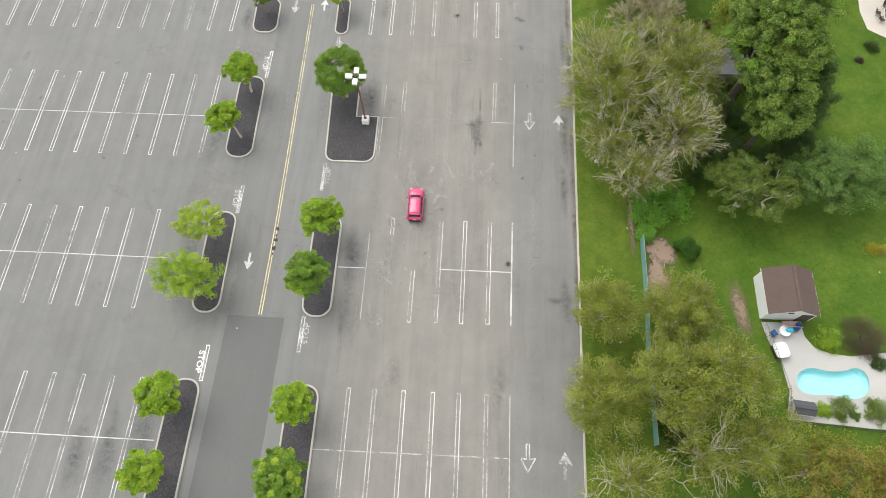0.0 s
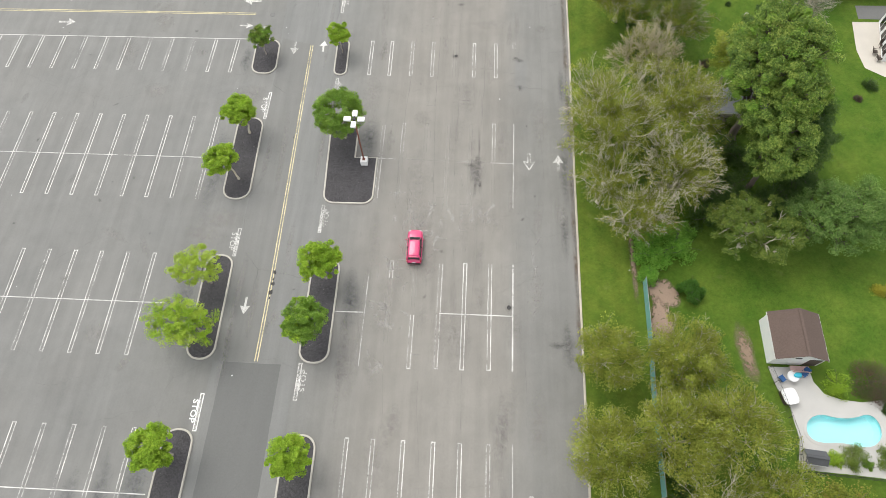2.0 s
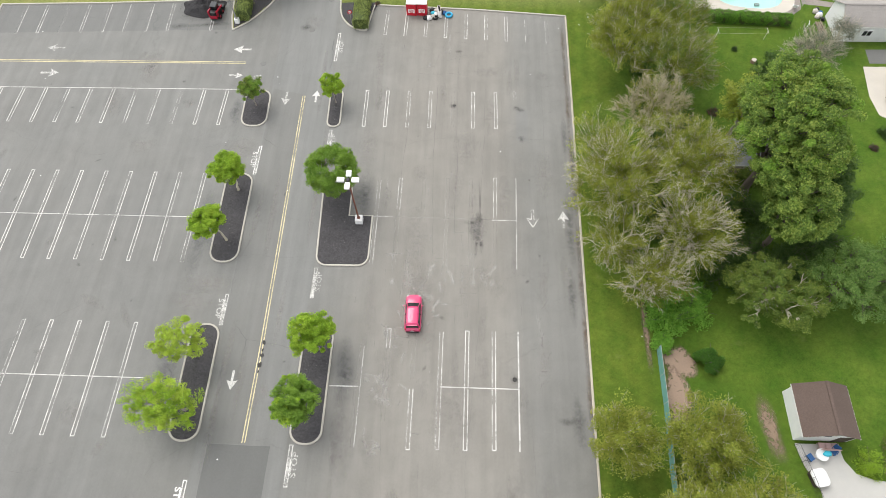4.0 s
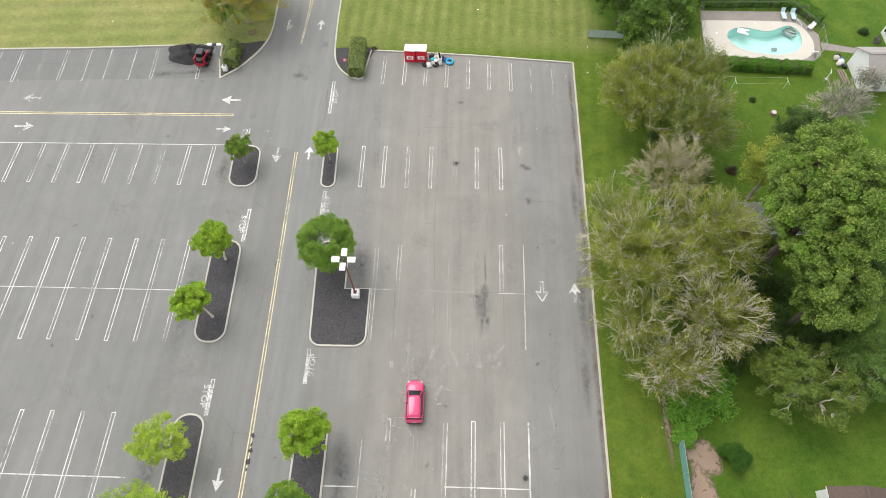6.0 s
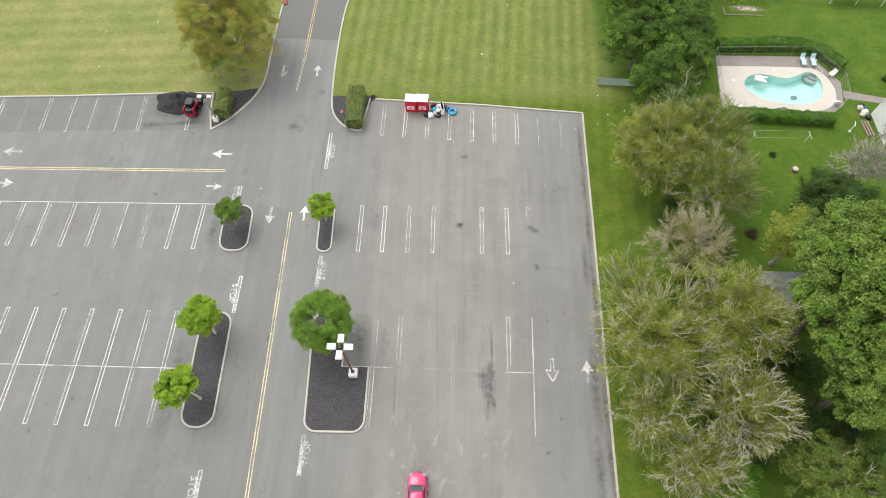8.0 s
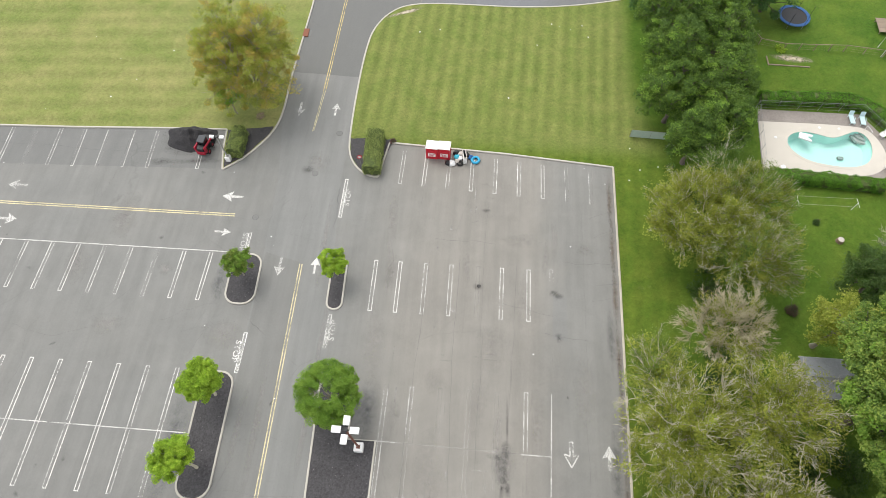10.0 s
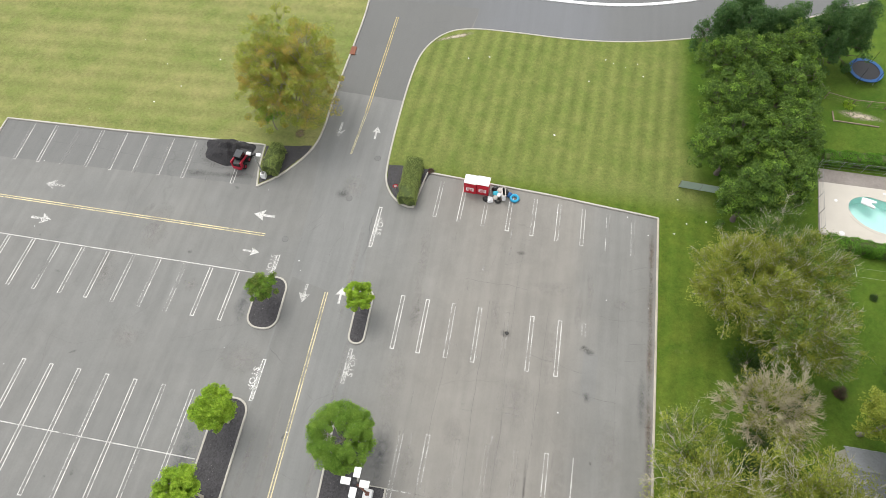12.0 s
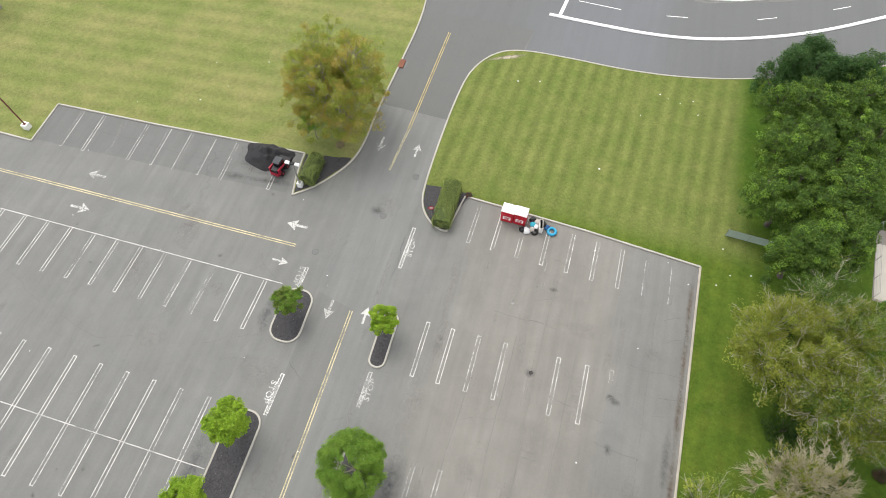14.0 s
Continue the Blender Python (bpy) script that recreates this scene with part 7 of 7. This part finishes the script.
round_table(61.9, 64.6, 0.8, DARK_WOOD, "round dark wooden patio table")
towel = bag(40.75, 20.2, 0.34, AQUA_CLOTH, "turquoise towel heaped on a table", 12, GZ + 0.73, "towel")
towel.scale = (1.2, 0.8, 0.6)
towel["group"] = "cloths by the pool"
spa = thing("hot_tub", 39.6, 18.05, GZ + 0.02, 14, "square hot tub under a white cover", "hot tub")
part("shell", prism(fresh(), round_corners([(-0.66, -0.74), (0.66, -0.74), (0.66, 0.74), (-0.66, 0.74)], 0.3), 0, 0.62), DARK_WOOD, spa)
part("cover", prism(fresh(), round_corners([(-0.72, -0.8), (0.72, -0.8), (0.72, 0.8), (-0.72, 0.8)], 0.4), 0.62, 0.74, 0.05), PLASTIC, spa, "white padded cover")
fl = thing("pool_float", 43.9, 86.3, GZ - 0.06, -18, "white inflatable float on the pool", "pool float")
part("tube", prism(fresh(), round_corners([(-1.0, -0.6), (1.0, -0.75), (1.0, -0.3), (0.3, -0.2), (0.3, 0.2), (1.0, 0.3), (1.0, 0.75), (-1.0, 0.6)], 0.12, 3), 0.0, 0.18, 0.05), PLASTIC, fl)
fl.scale = (0.78, 0.78, 1.0)
clean = thing("pool_cleaner", 48.2, 84.1, GZ - 1.25, 0, "small grey pool cleaner on the pool floor", "pool cleaner")
part("body", box(fresh(), 0, 0, 0.15, 0.7, 0.4, 0.3, 0, 0.06), POLE_GREY, clean)
rail = thing("pool_rail", 51.4, 87.9, GZ + 0.03, 40, "white tubular handrail at the pool steps", "handrail")
part("tube", rod(fresh(), (0, 0, 0), (0, 0, 0.8), 0.03, 0.03), PLASTIC, rail)
part("tube", rod(fresh(), (0, -0.9, 0.45), (0, 0, 0.8), 0.03, 0.03), PLASTIC, rail)
part("tube", rod(fresh(), (0, -0.9, -0.06), (0, -0.9, 0.45), 0.03, 0.03), PLASTIC, rail)
for sx, sy, sr in ((40.2, 86.0, 0.16), (45.9, 87.9, 0.14), (48.3, 87.9, 0.12), (49.2, 17.2, 0.14), (50.2, 15.2, 0.14), (40.3, 81.5, 0.25)):
    lid = thing("skimmer_lid", sx, sy, GZ + 0.03, 0, "white round skimmer lid in a pool deck", "lid", "skimmer lids")
    part("rim", rod(fresh(), (0, 0, 0), (0, 0, 0.02), sr * 1.2, sr * 1.2, 16), PLASTIC, lid)
    part("cap", rod(fresh(), (0, 0, 0), (0, 0, 0.05), sr, sr * 0.9, 16), PLASTIC, lid)

tramp = thing("trampoline", 46.2, 107.3, GZ, 0, "round trampoline with a blue rim", "trampoline")
part("mat", rod(fresh(), (0, 0, 0.80), (0, 0, 0.82), 1.75, 1.75, 36), BLACK_METAL, tramp)
ringv, ringf = swept([(1.95 * math.cos(2 * math.pi * i / 36), 1.95 * math.sin(2 * math.pi * i / 36)) for i in range(36)], [(-0.22, 0.79), (-0.22, 0.87), (0.22, 0.87), (0.22, 0.79)], True)
link("rim_pad", ringv, ringf, DARK_BLUE, tramp, "blue padded rim")
for i in range(6):
    a = 2 * math.pi * i / 6
    part("leg", rod(fresh(), (2.0 * math.cos(a), 2.0 * math.sin(a), 0), (2.0 * math.cos(a), 2.0 * math.sin(a), 0.8), 0.03, 0.03), POLE_GREY, tramp)
    part("net_pole", rod(fresh(), (2.1 * math.cos(a), 2.1 * math.sin(a), 0.6), (2.1 * math.cos(a), 2.1 * math.sin(a), 2.6), 0.025, 0.025), BLACK_METAL, tramp)
roofing = thing("white_canopy", 60.4, 101.6, GZ, -3, "long white canopy beside a fence", "canopy")
part("sheet", box(fresh(), 0, 0, 2.0, 7.6, 2.0, 0.06, 0, 0.02, 8), PLASTIC, roofing)
for sx in (-3.6, 0, 3.6):
    for sy in (-0.9, 0.9):
        part("post", rod(fresh(), (sx, sy, 0), (sx, sy, 1.98), 0.04, 0.04), PLASTIC, roofing)
porch = thing("timber_deck", 60.5, 106.4, GZ, -3, "raised weathered timber deck", "deck")
for k in range(14):
    part("plank", box(fresh(), 0, -1.3 + 0.2 * k, 0.5, 6.0, 0.18, 0.04), WOOD, porch)
for sx in (-2.8, 0, 2.8):
    for sy in (-1.2, 1.2):
        part("post", rod(fresh(), (sx, sy, 0), (sx, sy, 0.48), 0.06, 0.06), WOOD, porch)
stump = thing("tree_stump", 44.6, 71.4, GZ, 0, "cut tree stump with a pale stone-coloured top", "stump")
part("bark", rod(fresh(), (0, 0, -0.03), (0, 0, 0.42), 0.42, 0.36, 16), EARTH, stump)
part("cut_face", rod(fresh(), (0, 0, 0.42), (0, 0, 0.45), 0.33, 0.32, 16), STONE, stump)
for k, (sx, sy, sr, mt) in enumerate(((55.3, 81.3, 0.4, STONE), (55.7, 80.6, 0.4, PLASTIC), (55.3, 80.2, 0.35, STONE), (55.9, 79.7, 0.35, BAG_BLACK), (55.6, 81.7, 0.35, BAG_BLACK), (56.0, 81.1, 0.3, DARK_BLUE))):
    o = bag(sx, sy, sr, mt, "heaped garden clutter by a house wall", 40 + k, GZ, "garden_clutter")
    o["group"] = "clutter by the house"
for k in range(3):
    pl = thing("timber_beam", 54.9 + 0.35 * k, 78.0, GZ, 4, "weathered timber beam lying on grass", "timber", "timber by the house")
    part("beam", box(fresh(), 0, 0, 0.1, 0.2, 2.4, 0.2, 0, 0.02), WOOD, pl)
flower_bed = shrub("row of yellow flowers on a lawn", 52.6, 30.2, 2.0, 0.5, FLOWER, 401, 1600, 0.14, "flower_bed", 0.45)
shrub("white flowering weeds by a fence", 27.0, 83.2, 1.0, 0.7, PETAL, 402, 700, 0.14, "flower_bed")
shrub("white flowering weeds under trees", 26.6, 80.4, 0.8, 0.6, PETAL, 403, 500, 0.14, "flower_bed")

# ---- litter on lawn and asphalt ----
lv, lf = [], []
rl = random.Random(77)
spots = [(6.8, 90.3), (12.5, 104.5), (13.6, 104.0), (15.2, 103.6), (16.8, 104.4), (17.6, 102.2), (10.5, 100.2), (-6, 101.8), (-3.2, 102.5), (22.0, 83.0), (23.0, 79.8), (21.6, 78.2), (25.2, 80.4), (-40, 96), (-43.5, 90.4), (-47, 94), (-52, 98), (-46, 87.2), (-54, 84.6), (-30, 96.5), (25.0, 31.6), (23.4, 18.2), (8.2, 78.9), (16.3, 79.6), (14.4, 68.6), (18.7, 77.5), (18.9, 68.4), (10.3, 55.6), (-26.5, 76.2), (-24.8, 81.2), (52, 27.5), (-33.8, 81.0)]
for i in range(16):
    spots.append((rl.uniform(-58, 18), rl.uniform(2, 79)))
for x, y in spots:
    grass = y > 82 or x > 19.8
    s = rl.uniform(0.05, 0.12) if grass else rl.uniform(0.03, 0.09)
    z = (GZ if grass else 0.02) + 0.02
    n = len(lv)
    a = rl.uniform(0, 6.28)
    lv += [(x + s * math.cos(a + 1.57 * k) * (1 + 0.4 * (k % 2)), y + s * math.sin(a + 1.57 * k), z + 0.03 * (k % 2)) for k in range(4)]
    lf.append((n, n + 1, n + 2, n + 3))
tagged(link("litter", lv, lf, PLASTIC), "scraps of white litter on lawn and asphalt", "litter", kind="stuff")
